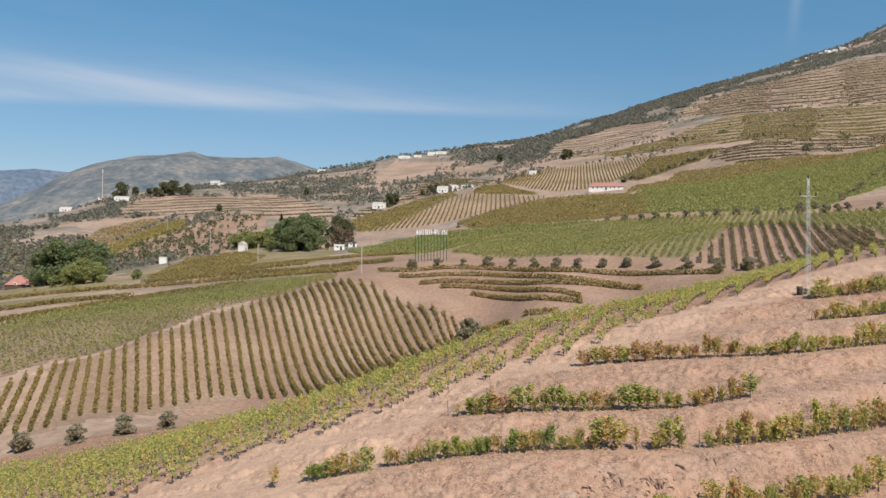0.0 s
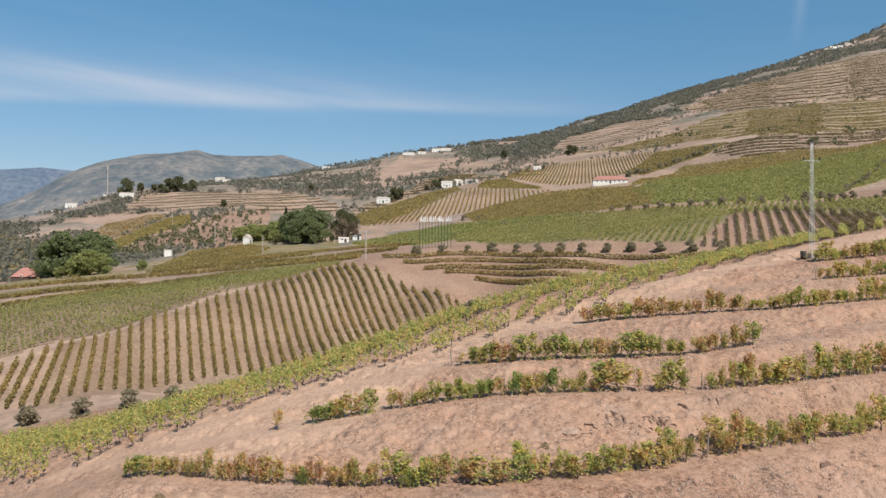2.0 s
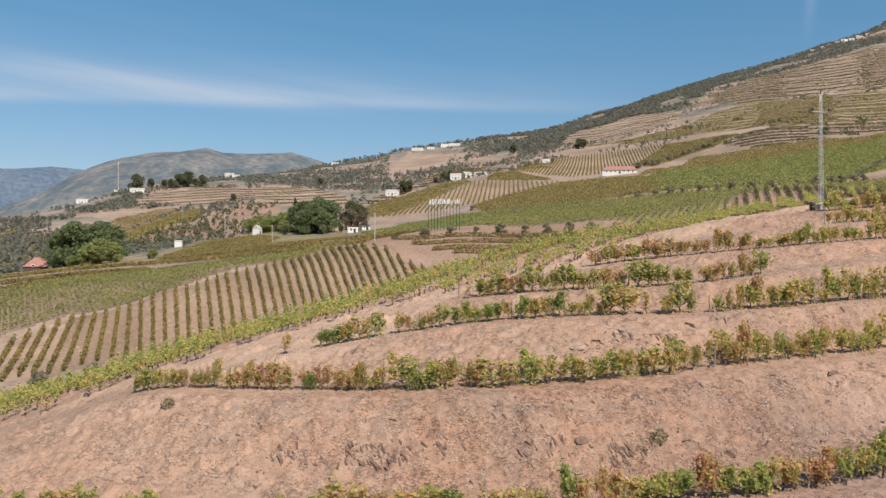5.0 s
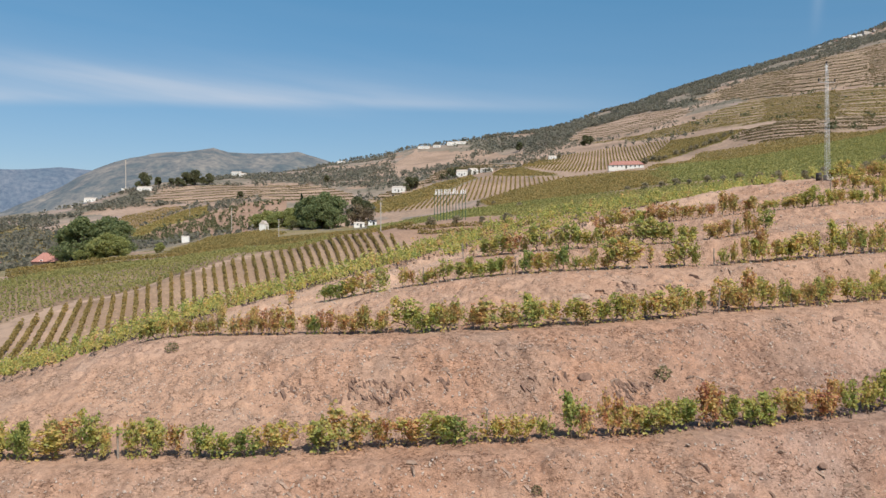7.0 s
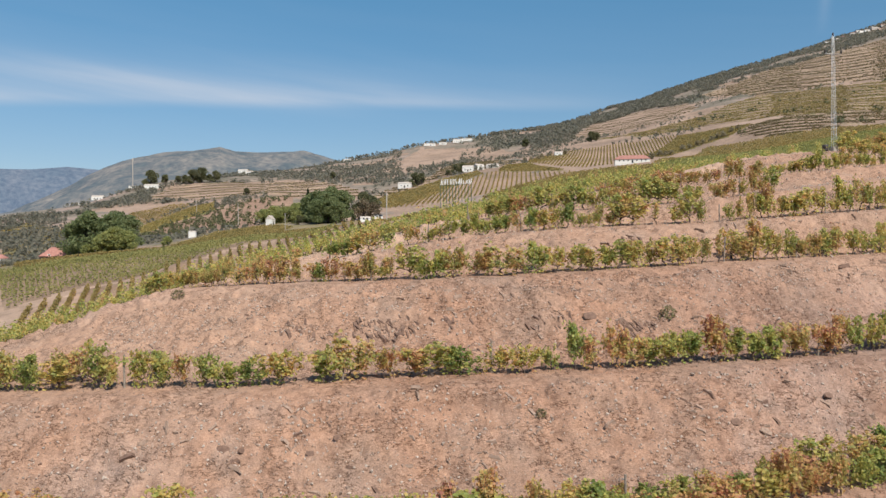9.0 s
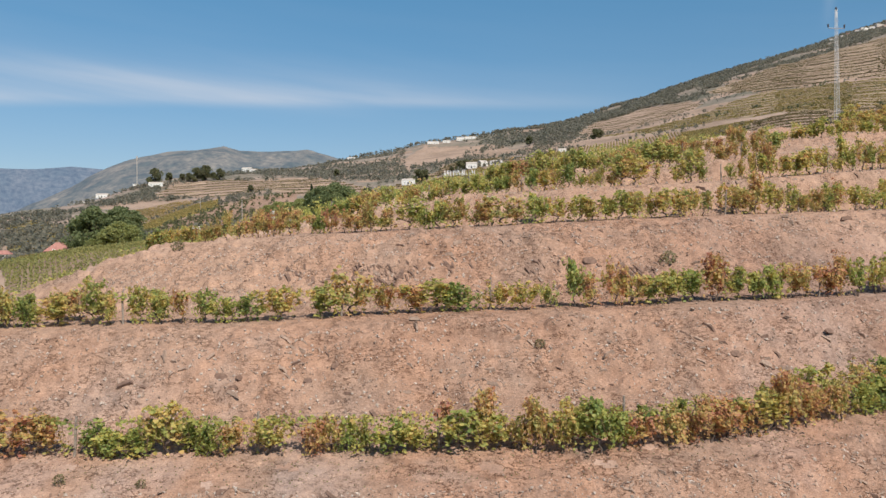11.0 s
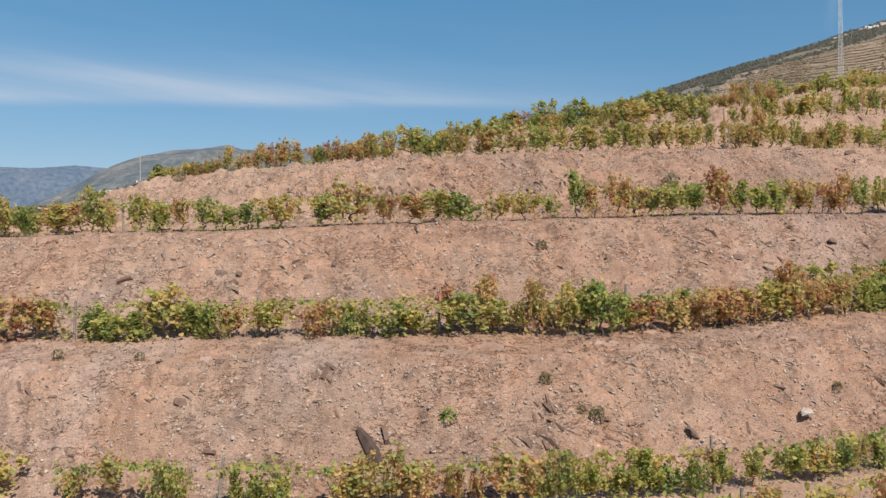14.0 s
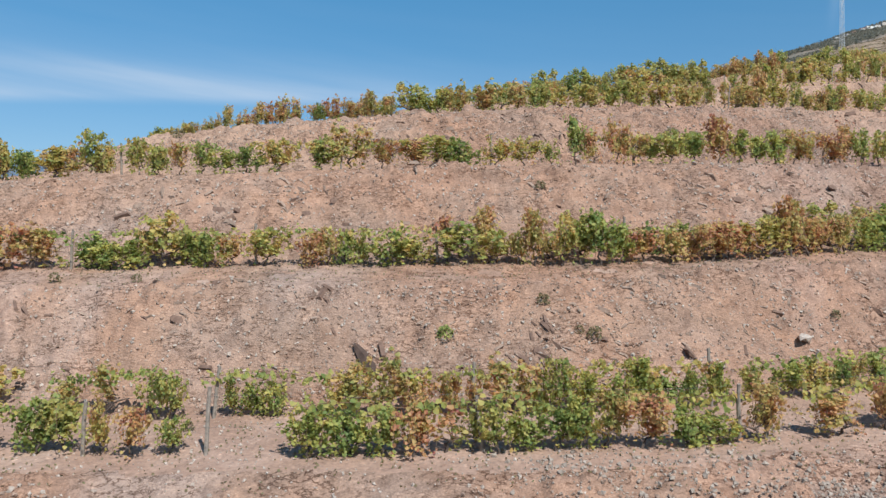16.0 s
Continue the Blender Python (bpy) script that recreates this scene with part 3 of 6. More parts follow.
MEADOW = [(118, 500), (171, 597), (227, 618), (277, 619), (323, 621), (375, 659), (430, 691), (247, 397), (245, 430), (207, 398), (153, 322), (123, 328), (100, 379)]
MEADOW_DARK = [(121, 521), (157, 625), (228, 756), (268, 714), (344, 662), (475, 764), (430, 691), (323, 621), (277, 619), (227, 618), (171, 597)]
COMB = [(56, 776), (83, 916), (120, 948), (182, 947), (239, 901), (207, 836), (170, 764), (118, 639), (93, 643), (76, 724)]
COMB_SIDE = [(170, 764), (238, 894), (299, 830), (259, 784), (229, 777), (185, 737)]
PALE = [(-58, 549), (-29, 612), (7, 669), (22, 683), (54, 652), (79, 604), (48, 574), (18, 561), (-18, 550)]
BANK_GREEN = [(-81, 603), (-64, 650), (-23, 694), (7, 700), (12, 684), (-12, 642), (-40, 581), (-58, 549)]
OLIVE_GREEN = [(10, 538), (35, 571), (76, 586), (108, 540), (123, 519), (128, 485), (100, 379), (79, 395), (37, 446), (16, 488)]
SMALL_GREEN = [(25, 685), (35, 736), (57, 751), (80, 628), (55, 663)]
LEFT_GREEN = [(-271, 616), (-271, 683), (-269, 747), (-247, 745), (-221, 668), (-245, 641), (-244, 574)]
LEFT_ROWS = [(-299, 637), (-319, 725), (-306, 785), (-279, 791), (-275, 693), (-273, 621)]
GROVE = [(-233, 534), (-250, 620), (-234, 663), (-194, 693), (-158, 689), (-145, 631), (-148, 542), (-132, 470), (-169, 479), (-190, 462)]
TERRACE_W = [(-361, 862), (-360, 925), (-311, 939), (-206, 899), (-161, 834), (-101, 710), (-91, 640), (-136, 655), (-182, 702), (-260, 786), (-342, 831)]
TERRACE_M = [(-84, 620), (-74, 697), (-36, 754), (11, 1037), (55, 803), (24, 740), (-13, 722), (-43, 685)]
TAN_TOP = [(-91, 1461), (44, 1361), (88, 1149), (11, 1037), (-58, 933), (-86, 816), (-146, 1086)]
TAN_EAST = [(168, 1268), (227, 1470), (326, 1483), (395, 1421), (379, 1292), (291, 1136), (223, 1172)]
TERRACE_HIGH = [(429, 1491), (617, 1644), (766, 1656), (931, 1631), (1088, 1706), (697, 1092), (622, 1090), (579, 1196), (526, 1214), (455, 1261)]
TERRACE_GREEN = [(182, 1164), (236, 1063), (334, 1106), (461, 1253), (531, 1185), (622, 1090), (677, 1062), (501, 787), (456, 801), (351, 784), (283, 936), (223, 972)]
TERRACE_LOW = [(262, 775), (299, 830), (351, 784), (456, 801), (501, 787), (462, 724), (403, 707), (329, 680), (274, 704)]
LEFT_LOW = [(-208, 338), (-235, 412), (-146.6, 294.1), (-131, 307), (-185, 421), (-331, 628), (-414, 725), (-447, 727)]
HEDGE_R1 = [(-20.1, 226.8), (-12.5, 224.9), (-5.2, 225.3), (2.2, 226.3), (10.4, 225), (18.1, 220.1), (25.1, 211.7), (31.5, 203.6), (38.3, 200.5), (45, 197.9), (52.1, 191.5), (58, 183.1), (63.6, 176)]
HEDGE_R2 = [(-13.3, 218.4), (-5.5, 219.2), (2.3, 219.9), (10.1, 218.9), (15.2, 215.9), (19.9, 211.1), (24.3, 204.9), (30.7, 196.7), (37.5, 193.8), (44, 190.2)]
HEDGE_R3 = [(-7.5, 212.8), (0.8, 214), (9.2, 213.2), (17.1, 207.6), (23.5, 198.3), (29.8, 192.8), (36.7, 191.9), (40.7, 191), (44.1, 187.9), (46.7, 182.1)]
HEDGE_R4 = [(-1.8, 209.1), (4.6, 209.6), (10.8, 207.9), (16.6, 202.2), (20.7, 194.1), (24.5, 187.6), (28.6, 185.1), (29.8, 183.4), (30.9, 181.7), (32, 179.9)]
HEDGE_R5 = [(6.4, 204.1), (11.2, 201.8), (15.6, 195.3), (19.3, 186.2), (23.3, 180.2), (27.4, 177.2), (31.5, 174.8)]
HEDGE_R6 = [(6.1, 182.1), (7.6, 178.5), (7.9, 154.7), (9.3, 155.6), (11.6, 168.7), (12.8, 166.1), (14, 163.6)]
HEDGE_R7 = [(17.2, 171.4), (19.6, 169.1), (22, 167.4), (24.4, 165.8)]
HEDGE_L1 = [(-119.1, 198.5), (-112.3, 202.7), (-108.4, 213.3), (-106.6, 230.7), (-104.7, 245.8), (-101.6, 260.8), (-96.2, 272.5), (-89.2, 277.2), (-80.7, 278.1), (-71.2, 275.2)]
HEDGE_L2 = [(-143.1, 238.5), (-136.9, 241.8), (-131.4, 246.9), (-126.6, 253.9), (-120.6, 257.7), (-114.9, 262.4), (-109, 267.5)]
HEDGE_L3 = [(-126.6, 297.4), (-118.4, 300.2), (-109.5, 301.9), (-100, 301.9), (-91.6, 303), (-82.6, 302.2), (-73.3, 300.3), (-64.6, 297), (-55.6, 291), (-46.1, 280.7), (-40.4, 272), (-34.9, 262.2), (-29.8, 253.7)]
HEDGE_L4 = [(-124.7, 320.2), (-114.2, 323.3), (-102.8, 324.6), (-90.8, 323.6), (-80.5, 320), (-70.1, 315.2), (-59.5, 307.8), (-50.1, 305.1), (-40.6, 300.4), (-31.2, 294), (-26.9, 285.6), (-22.6, 275.3), (-18.7, 266.8)]
HEDGE_L5 = [(-98.5, 351.3), (-92.7, 355.1), (-86.8, 359.3), (-80.9, 363.9), (-74.3, 366.5), (-67.8, 369.3), (-61.1, 372.2), (-53.1, 373.3), (-44.9, 373), (-36.7, 371.4), (-28.4, 363.3), (-20.4, 354.4), (-12.8, 345.5)]
HEDGE_L6 = [(-179, 298.4), (-170.8, 296.6), (-163.1, 295.8), (-156, 295.8), (-146.3, 296.5), (-137.4, 298.8), (-128.6, 302)]
HEDGE_L7 = [(-113.9, 322.5), (-106.4, 328.5), (-98.5, 333.8), (-90.1, 339), (-85.9, 341.7), (-81.6, 344.7), (-77.4, 348.1), (-72.5, 348.9), (-67.6, 349.8), (-62.6, 350.6)]
ROW_T1F = "Y-9.9:0.8 T-9.3:0.3 G-8.2:1.1 Y-7.1:0.3 R-6.4:0.4 Y-5.7:0.4 G-2.5:1.4 G-1.2:1.2 T-0.3:0.3 Y0.5:1.0 G1.6:1.1 G2.6:1.0 R3.5:0.7 G4.8:1.4 R6.0:0.6 R7.8:0.8 R9.2:1.1 G10.9:1.7"
ROW_T1B = "Y-11.6:0.9 R-9.4:0.7 T-8.4:0.5 Y-6.9:1.0 Y-5.3:0.6 G-4.5:1.1 Y-2.2:1.4 R-1.0:0.9 R-0.0:1.2 R1.1:0.9 G2.0:1.0 G3.2:1.3 G4.4:1.2 G5.7:1.2 Y6.9:0.6 G8.4:1.4 G10.0:1.7 Y12.5:2.1"
ROW_T2 = "G-14.5:1.6 R-13.2:1.0 T-12.6:0.3 G-11.1:1.4 G-9.6:1.8 G-8.1:1.3 R-7.1:0.7 Y-6.0:0.8 R-4.4:1.2 G-3.3:1.2 G-1.8:1.7 T-0.6:0.5 Y0.0:0.8 Y0.9:0.9 R1.6:0.5 R2.1:0.5 Y3.2:1.2 G4.3:1.2 R5.8:1.8 R7.2:1.3 R8.5:1.4 Y10.0:1.6 R11.8:2.1 G14.3:2.2 G16.9:2.5"
ROW_T3 = "G-19.3:1.9 G-17.7:1.4 Y-15.9:1.1 G-14.2:1.4 G-12.3:1.5 R-11.1:0.8 G-9.8:1.5 G-8.4:0.9 Y-7.3:1.0 G-5.7:1.0 R-4.6:1.0 R-3.3:0.8 R-2.4:0.9 G-1.4:0.9 G-0.3:1.1 Y1.1:1.1 Y2.2:0.9 Y3.3:0.7 G4.6:1.4 R5.9:0.6 Y7.7:1.7 G9.7:2.1 G11.5:1.5 G13.1:1.6 R15.5:1.7 Y17.4:2.0 G19.8:2.6"
ROW_T4 = "Y-18.0:2.1 G-16.1:1.6 R-14.0:1.8 R-12.2:1.4 R-10.8:1.5 R-9.4:1.3 R-7.7:1.7 R-5.9:1.3 R-4.5:1.5 G-2.2:2.2 R-0.7:0.8 R0.6:0.9 R1.6:1.0 Y3.4:1.2 Y4.5:1.2 Y6.0:1.5 G7.4:1.4 Y9.2:1.6 Y10.7:1.5 G12.2:1.4 T13.6:1.0 R15.2:2.0 Y17.3:2.2 R20.5:2.2 Y23.0:2.0 G25.3:2.5"
ROW_T5 = "T-11.2:0.8 G-8.2:1.5 Y-6.8:1.5 Y-5.4:1.0 G-3.6:1.2 Y-1.2:1.0 G0.8:1.4 G2.1:1.3 G4.9:2.3 Y7.2:0.9 G8.2:1.1 Y10.2:1.8 T12.0:1.1 G14.1:2.5 G17.3:2.0 R19.6:1.6 G21.3:1.8 Y22.8:1.0 G24.7:2.0 G26.7:1.9 R28.9:2.5 G31.7:3.1"
ROW_T6 = "T0.6:1.0 Y1.5:0.6 Y3.1:1.6 G4.8:1.8 Y6.8:2.2 G8.9:2.0 Y10.9:1.9 Y13.0:1.6 Y14.7:1.9 R17.8:2.2 R20.7:2.0"
ROW_T7 = "R11.9:0.7 Y13.3:1.5 R14.8:1.6 R16.4:1.6 R18.0:1.8 R20.0:2.1 R21.9:1.7 R23.5:1.4 G25.3:0.8 G28.5:1.4 G30.1:2.0 Y32.2:2.1 G34.3:2.1 Y37.0:3.3"
ROW_T8 = "R34.4:1.6 Y36.1:1.7 G37.9:1.8 Y39.6:1.8 G41.7:2.4"
ROW_T9 = "Y38.2:1.4 G39.7:1.6 R41.4:1.9 Y43.4:2.1 G46.1:3.4"
# ---------------------------------------------------------------- ground sheet
def link_mesh(name, verts, faces, materials, smooth_faces=True, slots=None):
    me = bpy.data.meshes.new(name)
    me.vertices.add(len(verts))
    me.vertices.foreach_set("co", np.asarray(verts, np.float32).ravel())
    faces = np.asarray(faces, np.int32)
    n = faces.shape[1]
    me.loops.add(faces.size)
    me.loops.foreach_set("vertex_index", faces.ravel())
    me.polygons.add(len(faces))
    me.polygons.foreach_set("loop_start", np.arange(0, faces.size, n, dtype=np.int32))
    me.polygons.foreach_set("loop_total", np.full(len(faces), n, np.int32))
    if slots is not None:
        me.polygons.foreach_set("material_index", np.asarray(slots, np.int32))
    me.polygons.foreach_set("use_smooth", np.full(len(faces), smooth_faces, bool))
    me.update(calc_edges=True)
    me.validate()
    for m in materials:
        me.materials.append(m)
    return me


def grid_faces(rows, cols):
    i = np.arange((rows - 1) * (cols - 1))
    a = i // (cols - 1) * cols + i % (cols - 1)
    return np.stack([a, a + 1, a + cols + 1, a + cols], 1)


# A sheet of rings and spokes round the foot of the spur, finest on the terraces.
RINGS = np.concatenate([np.linspace(0.002, 10, 9)[:-1], np.arange(10, 46, 0.135), np.arange(46, 62, 0.2), np.arange(62, 104, 0.36), 104 * np.exp(np.arange(0, np.log(4700 / 104), 0.0105))])
SPOKES = np.radians(np.concatenate([np.arange(-180, -34, 4.0), np.arange(-34, 34, 0.105), np.arange(34, 180.1, 4.0)]))
SPOKES[-1] = SPOKES[0] + 2 * np.pi
ring, spoke = np.meshgrid(RINGS, SPOKES, indexing="ij")
gx, gy = ring * np.sin(spoke), ring * np.cos(spoke)
gz = height(gx, gy)


def knobs(x, y, size, seed):
    """Irregular lattice noise from -1 to 1 with lumps of about the given size."""
    u, v = np.asarray(x, float) / size + 3.7 * seed, np.asarray(y, float) / size - 1.9 * seed
    i, j = np.floor(u), np.floor(v)
    a, b = smooth(u - i), smooth(v - j)

    def corner(p, q):
        h = np.sin(p * 127.1 + q * 311.7 + seed * 17.3) * 43758.5453
        return 2 * (h - np.floor(h)) - 1

    return (corner(i, j) * (1 - a) + corner(i + 1, j) * a) * (1 - b) + (corner(i, j + 1) * (1 - a) + corner(i + 1, j + 1) * a) * b


def rubble(x, y):
    """Roughness of the banks: slumps, rills, ledges and clods."""
    ys, zs = profile(x)
    steep = 0 * x
    for k in range(1, len(ys) - 1, 2):
        t = (y - ys[k]) / np.maximum(ys[k + 1] - ys[k], 0.3)
        steep = np.maximum(steep, smooth(t * 5 + 0.2) * smooth((1 - t) * 6 + 0.2))
    rough = 0.16 * knobs(x, y, 1.5, 1.0) + 0.11 * knobs(x, y, 0.62, 4.0) + 0.08 * knobs(x, y, 0.30, 2.0) + 0.04 * knobs(x, y, 0.15, 9.0)
    rill = -0.08 * np.maximum(knobs(x + 0.4 * y, y * 0.22, 0.55, 6.0) - 0.25, 0)
    ledge = np.maximum(knobs(x * 0.6 + 0.3 * y, y * 1.5, 0.42, 7.0) - 0.45, 0) * 0.55 + np.maximum(knobs(x * 0.5 - 0.2 * y, y * 1.9, 0.9, 3.0) - 0.5, 0) * 0.6
    return steep * (rough + rill + ledge) + 0.04 * knobs(x, y, 0.8, 3.0) + 0.025 * knobs(x, y, 0.26, 5.0)


on_spur = (gy > 3) & (gy < 112) & (np.abs(gx) < 75)
gz = gz + np.where(on_spur, rubble(gx, gy) * smooth((gy - 3) / 4) * smooth((112 - gy) / 20), 0)
ground_faces = grid_faces(*ring.shape)
fx, fy = gx.ravel()[ground_faces].mean(1), gy.ravel()[ground_faces].mean(1)


def inside(poly, x, y):
    """Which points lie in a polygon of the plan."""
    got = np.zeros(np.shape(x), bool)
    for (ax, ay), (bx, by) in zip(poly, poly[1:] + poly[:1]):
        if ay != by:
            got ^= ((ay > y) != (by > y)) & (x < (bx - ax) * (y - ay) / (by - ay) + ax)
    return got


far_out = np.hypot(fx, fy)
slots = np.where(far_out > 420, 1, np.where(far_out > 125, 3, 0))
slots[(far_out > 420) & (far_out < 900) & (ripple(fx, fy, 55.0, 3.0) > 0.05)] = 6
slots[(far_out > 420) & (far_out < 1250) & (fx > 60)] = 6
slots[(far_out > 900) & (ripple(fx, fy, 90.0, 1.0) > 0.30)] = 6
slots[(far_out > 125) & (far_out <= 420) & (fx < -45 - 0.1 * ripple(fx, fy, 20.0, 2.0))] = 6
slots[(fx < -60) & (fy > 250) & (far_out < 520) & (ripple(fx, fy, 31.0, 5.0) > -0.1)] = 4
for poly, slot in ((TAN_TOP, 6), (TAN_EAST, 6), (TERRACE_M, 6), (TERRACE_W, 6), (TERRACE_HIGH, 6), (TERRACE_GREEN, 4), (TERRACE_LOW, 6), (GROVE, 3),
                   (LEFT_LOW, 4), (STRIP, 2), (LEFT, 2), (VINES_H, 4), (GREEN_SIGN, 5), (PLATEAU, 4), (KNOLL, 3), (MEADOW, 5), (MEADOW_DARK, 4), (COMB, 6),
                   (COMB_SIDE, 4), (PALE, 6), (BANK_GREEN, 4), (OLIVE_GREEN, 4), (SMALL_GREEN, 4), (LEFT_GREEN, 5), (LEFT_ROWS, 6)):
    slots[inside(poly, fx, fy)] = slot
level = np.abs(height(fx, fy + 0.25) - height(fx, fy - 0.25)) / 0.5
slots[(far_out < 26) & (fy > 8) & (level + 0.06 * ripple(fx, fy, 0.5, 6.0) < 0.17)] = 7
band_here = soft_interp(gx, BAND_X, BAND_Y)
nose = soft_interp(gx, EAST, EDGES[3][0]) + 2.5
wander = 1.6 * ripple(gx, gy, 3.1, 2.0) + 0.7 * ripple(gx, gy, 0.9, 5.0)
near_edge = np.where(gx < 4, nose + (band_here - 6.5 - nose) * smooth((gx + 12) / 16), band_here - 6.5 - 4 * smooth((gx - 6) / 10))
bare = smooth((gy + wander - near_edge) / 3.0) * smooth((band_here + 3 - gy - wander) / 3.0) * smooth((gx + 62) / 12) * smooth((90 - gx) / 20) * (0.72 + 0.28 * ripple(gx, gy, 1.7, 8.0))
bare = np.maximum(bare, (0.08 + 0.2 * smooth((gy - 27) / 8)) * smooth((1 - gx + 3 * ripple(gx, gy, 4.0, 4.0)) / 12) * smooth((70 - gy) / 6))
bare = np.maximum(bare, 0.2 * smooth((gy - 38) / 5) * smooth((80 - gy) / 6) * smooth((gx + 60) / 8))
dusky = (0.2 + 0.3 * smooth((44 - gy) / 6)) * smooth((gx - 5 + 4 * ripple(gx, gy, 4.0, 1.0)) / 14) * smooth((62 - gy) / 8)
ground = tagged(new("ground", link_mesh("ground", np.stack([gx.ravel(), gy.ravel(), gz.ravel()], 1), ground_faces, GROUND_SLOTS, True, slots)),
                "dry stony pinkish-brown schist earth of terraced vineyard hills", "ground", kind="structure")
ashen = smooth((2 - gx) / 10) * smooth((25 - gy) / 3) * smooth((knobs(gx, gy * 0.4, 1.3, 11.0) + 0.35) / 0.8) * 0.8
ashen = np.maximum(ashen, 0.5 * smooth((knobs(gx * 0.7, gy * 0.5, 2.6, 12.0) - 0.25) / 0.5) * smooth((46 - gy) / 6)) * (1 - 0.8 * np.clip(bare, 0, 1))
for name, values in (("bare", bare), ("dusky", dusky), ("ashen", ashen)):
    ground.data.attributes.new(name, "FLOAT", "POINT").data.foreach_set("value", np.clip(values, 0, 1).astype(np.float32).ravel())
# ---------------------------------------------------------------- foliage makers
DICE = np.random.default_rng(7)


def surface(x, y):
    """Ground height with the rubble of the spur."""
    x, y = np.asarray(x, float), np.asarray(y, float)
    near = (y > 3) & (y < 112) & (np.abs(x) < 75)
    return height(x, y) + np.where(near, rubble(x, y) * smooth((y - 3) / 4) * smooth((112 - y) / 20), 0)


def blades(at, size):
    """One folded blade at each point: corners and quads. size: blade length, one or per point."""
    n = len(at)
    size = np.broadcast_to(size, n)[:, None] * DICE.uniform(0.7, 1.3, (n, 1))
    lift = DICE.normal(size=(n, 3)) * 0.8 + [0.12, -0.6, 0.3]   # leaves turn to the light
    lift /= np.linalg.norm(lift, axis=1, keepdims=True) + 1e-9
    along = np.cross(lift, DICE.normal(size=(n, 3)))
    along /= np.linalg.norm(along, axis=1, keepdims=True) + 1e-9
    along *= np.where(along[:, 2:] > 0, -1, 1)
    side = np.cross(along, lift)
    a = at - along * size * 0.5
    b = at + (side * 0.5 + lift * 0.12) * size
    c = at + along * size * 0.5
    d = at - (side * 0.5 - lift * 0.12) * size
    return np.stack([a, b, c, d], 1).reshape(-1, 3), np.arange(4 * n).reshape(n, 4)


def foliage(name, at, size, mat):
    v, f = blades(np.asarray(at, float), size)
    return link_mesh(name, v, f, [mat], False)


def tufts(centres, radius, tall, count):
    """Points of a clump of leaves round each centre (on the ground), wider at half height."""
    n = len(centres)
    r = np.broadcast_to(radius, n)[:, None]
    h = np.broadcast_to(tall, n)[:, None]
    u = DICE.uniform(0.12, 1, (n, count))
    wide = np.sqrt(np.maximum(1 - (u * 1.5 - 0.6) ** 2, 0.05)) * r
    ang, rad = DICE.uniform(0, 2 * np.pi, (n, count)), np.sqrt(DICE.uniform(0.1, 1, (n, count)))
    p = np.stack([wide * rad * np.cos(ang), wide * rad * np.sin(ang), u * h], -1)
    return (centres[:, None] + p).reshape(-1, 3)


def on_ground(xy):
    xy = np.asarray(xy, float)
    return np.c_[xy, surface(xy[:, 0], xy[:, 1])]


def field_rows(poly, heading, spacing, step):
    """Rows of plants in a polygon: heading in degrees from north, towards the east. One array of (east, north) a row."""
    c, s = math.cos(radians(heading)), math.sin(radians(heading))
    p = np.array(poly, float)
    across, along = p[:, 0] * c - p[:, 1] * s, p[:, 0] * s + p[:, 1] * c
    rows = []
    for a in np.arange(across.min() + spacing / 2, across.max(), spacing):
        t = np.arange(along.min(), along.max(), step)
        t = t + DICE.normal(0, 0.08 * step, len(t))
        x, y = a * c + t * s, -a * s + t * c
        ok = inside(poly, x, y)
        if ok.sum() > 2:
            rows.append(np.stack([x[ok], y[ok]], 1))
    return rows


def along_line(line, step):
    """Points every step metres along a polyline of the plan, rounded at its corners."""
    p = np.array(line, float)
    d = np.r_[0, np.cumsum(np.linalg.norm(np.diff(p, axis=0), axis=1))]
    t = np.arange(0, d[-1], step)
    w = min(3.0, d[-1] / 8)
    x = sum(np.interp(np.clip(t + o, 0, d[-1]), d, p[:, 0]) for o in (-w, -w / 2, 0, w / 2, w)) / 5
    y = sum(np.interp(np.clip(t + o, 0, d[-1]), d, p[:, 1]) for o in (-w, -w / 2, 0, w / 2, w)) / 5
    return np.stack([x, y], 1)


def row_thing(name, base, at, size, mat):
    """A row of vines: an Empty at its end with the stems and the leaves under it."""
    root = new(name)
    root.matrix_basis = Matrix.Translation(base[0])
    leaves = new("leaves", foliage("leaves", at - base[0], size, mat))
    leaves.parent = root
    tagged(leaves, kind="stuff")
    stem = base[::3] - base[0]
    stem = np.concatenate([stem + [0, 0, 0.12], stem + [0.02, 0, 0.32]])
    stems = new("stem_cluster", foliage("stem_cluster", stem, 0.3, BARK))
    stems.parent = root
    tagged(stems, "dark stems", kind="stuff")
    return root


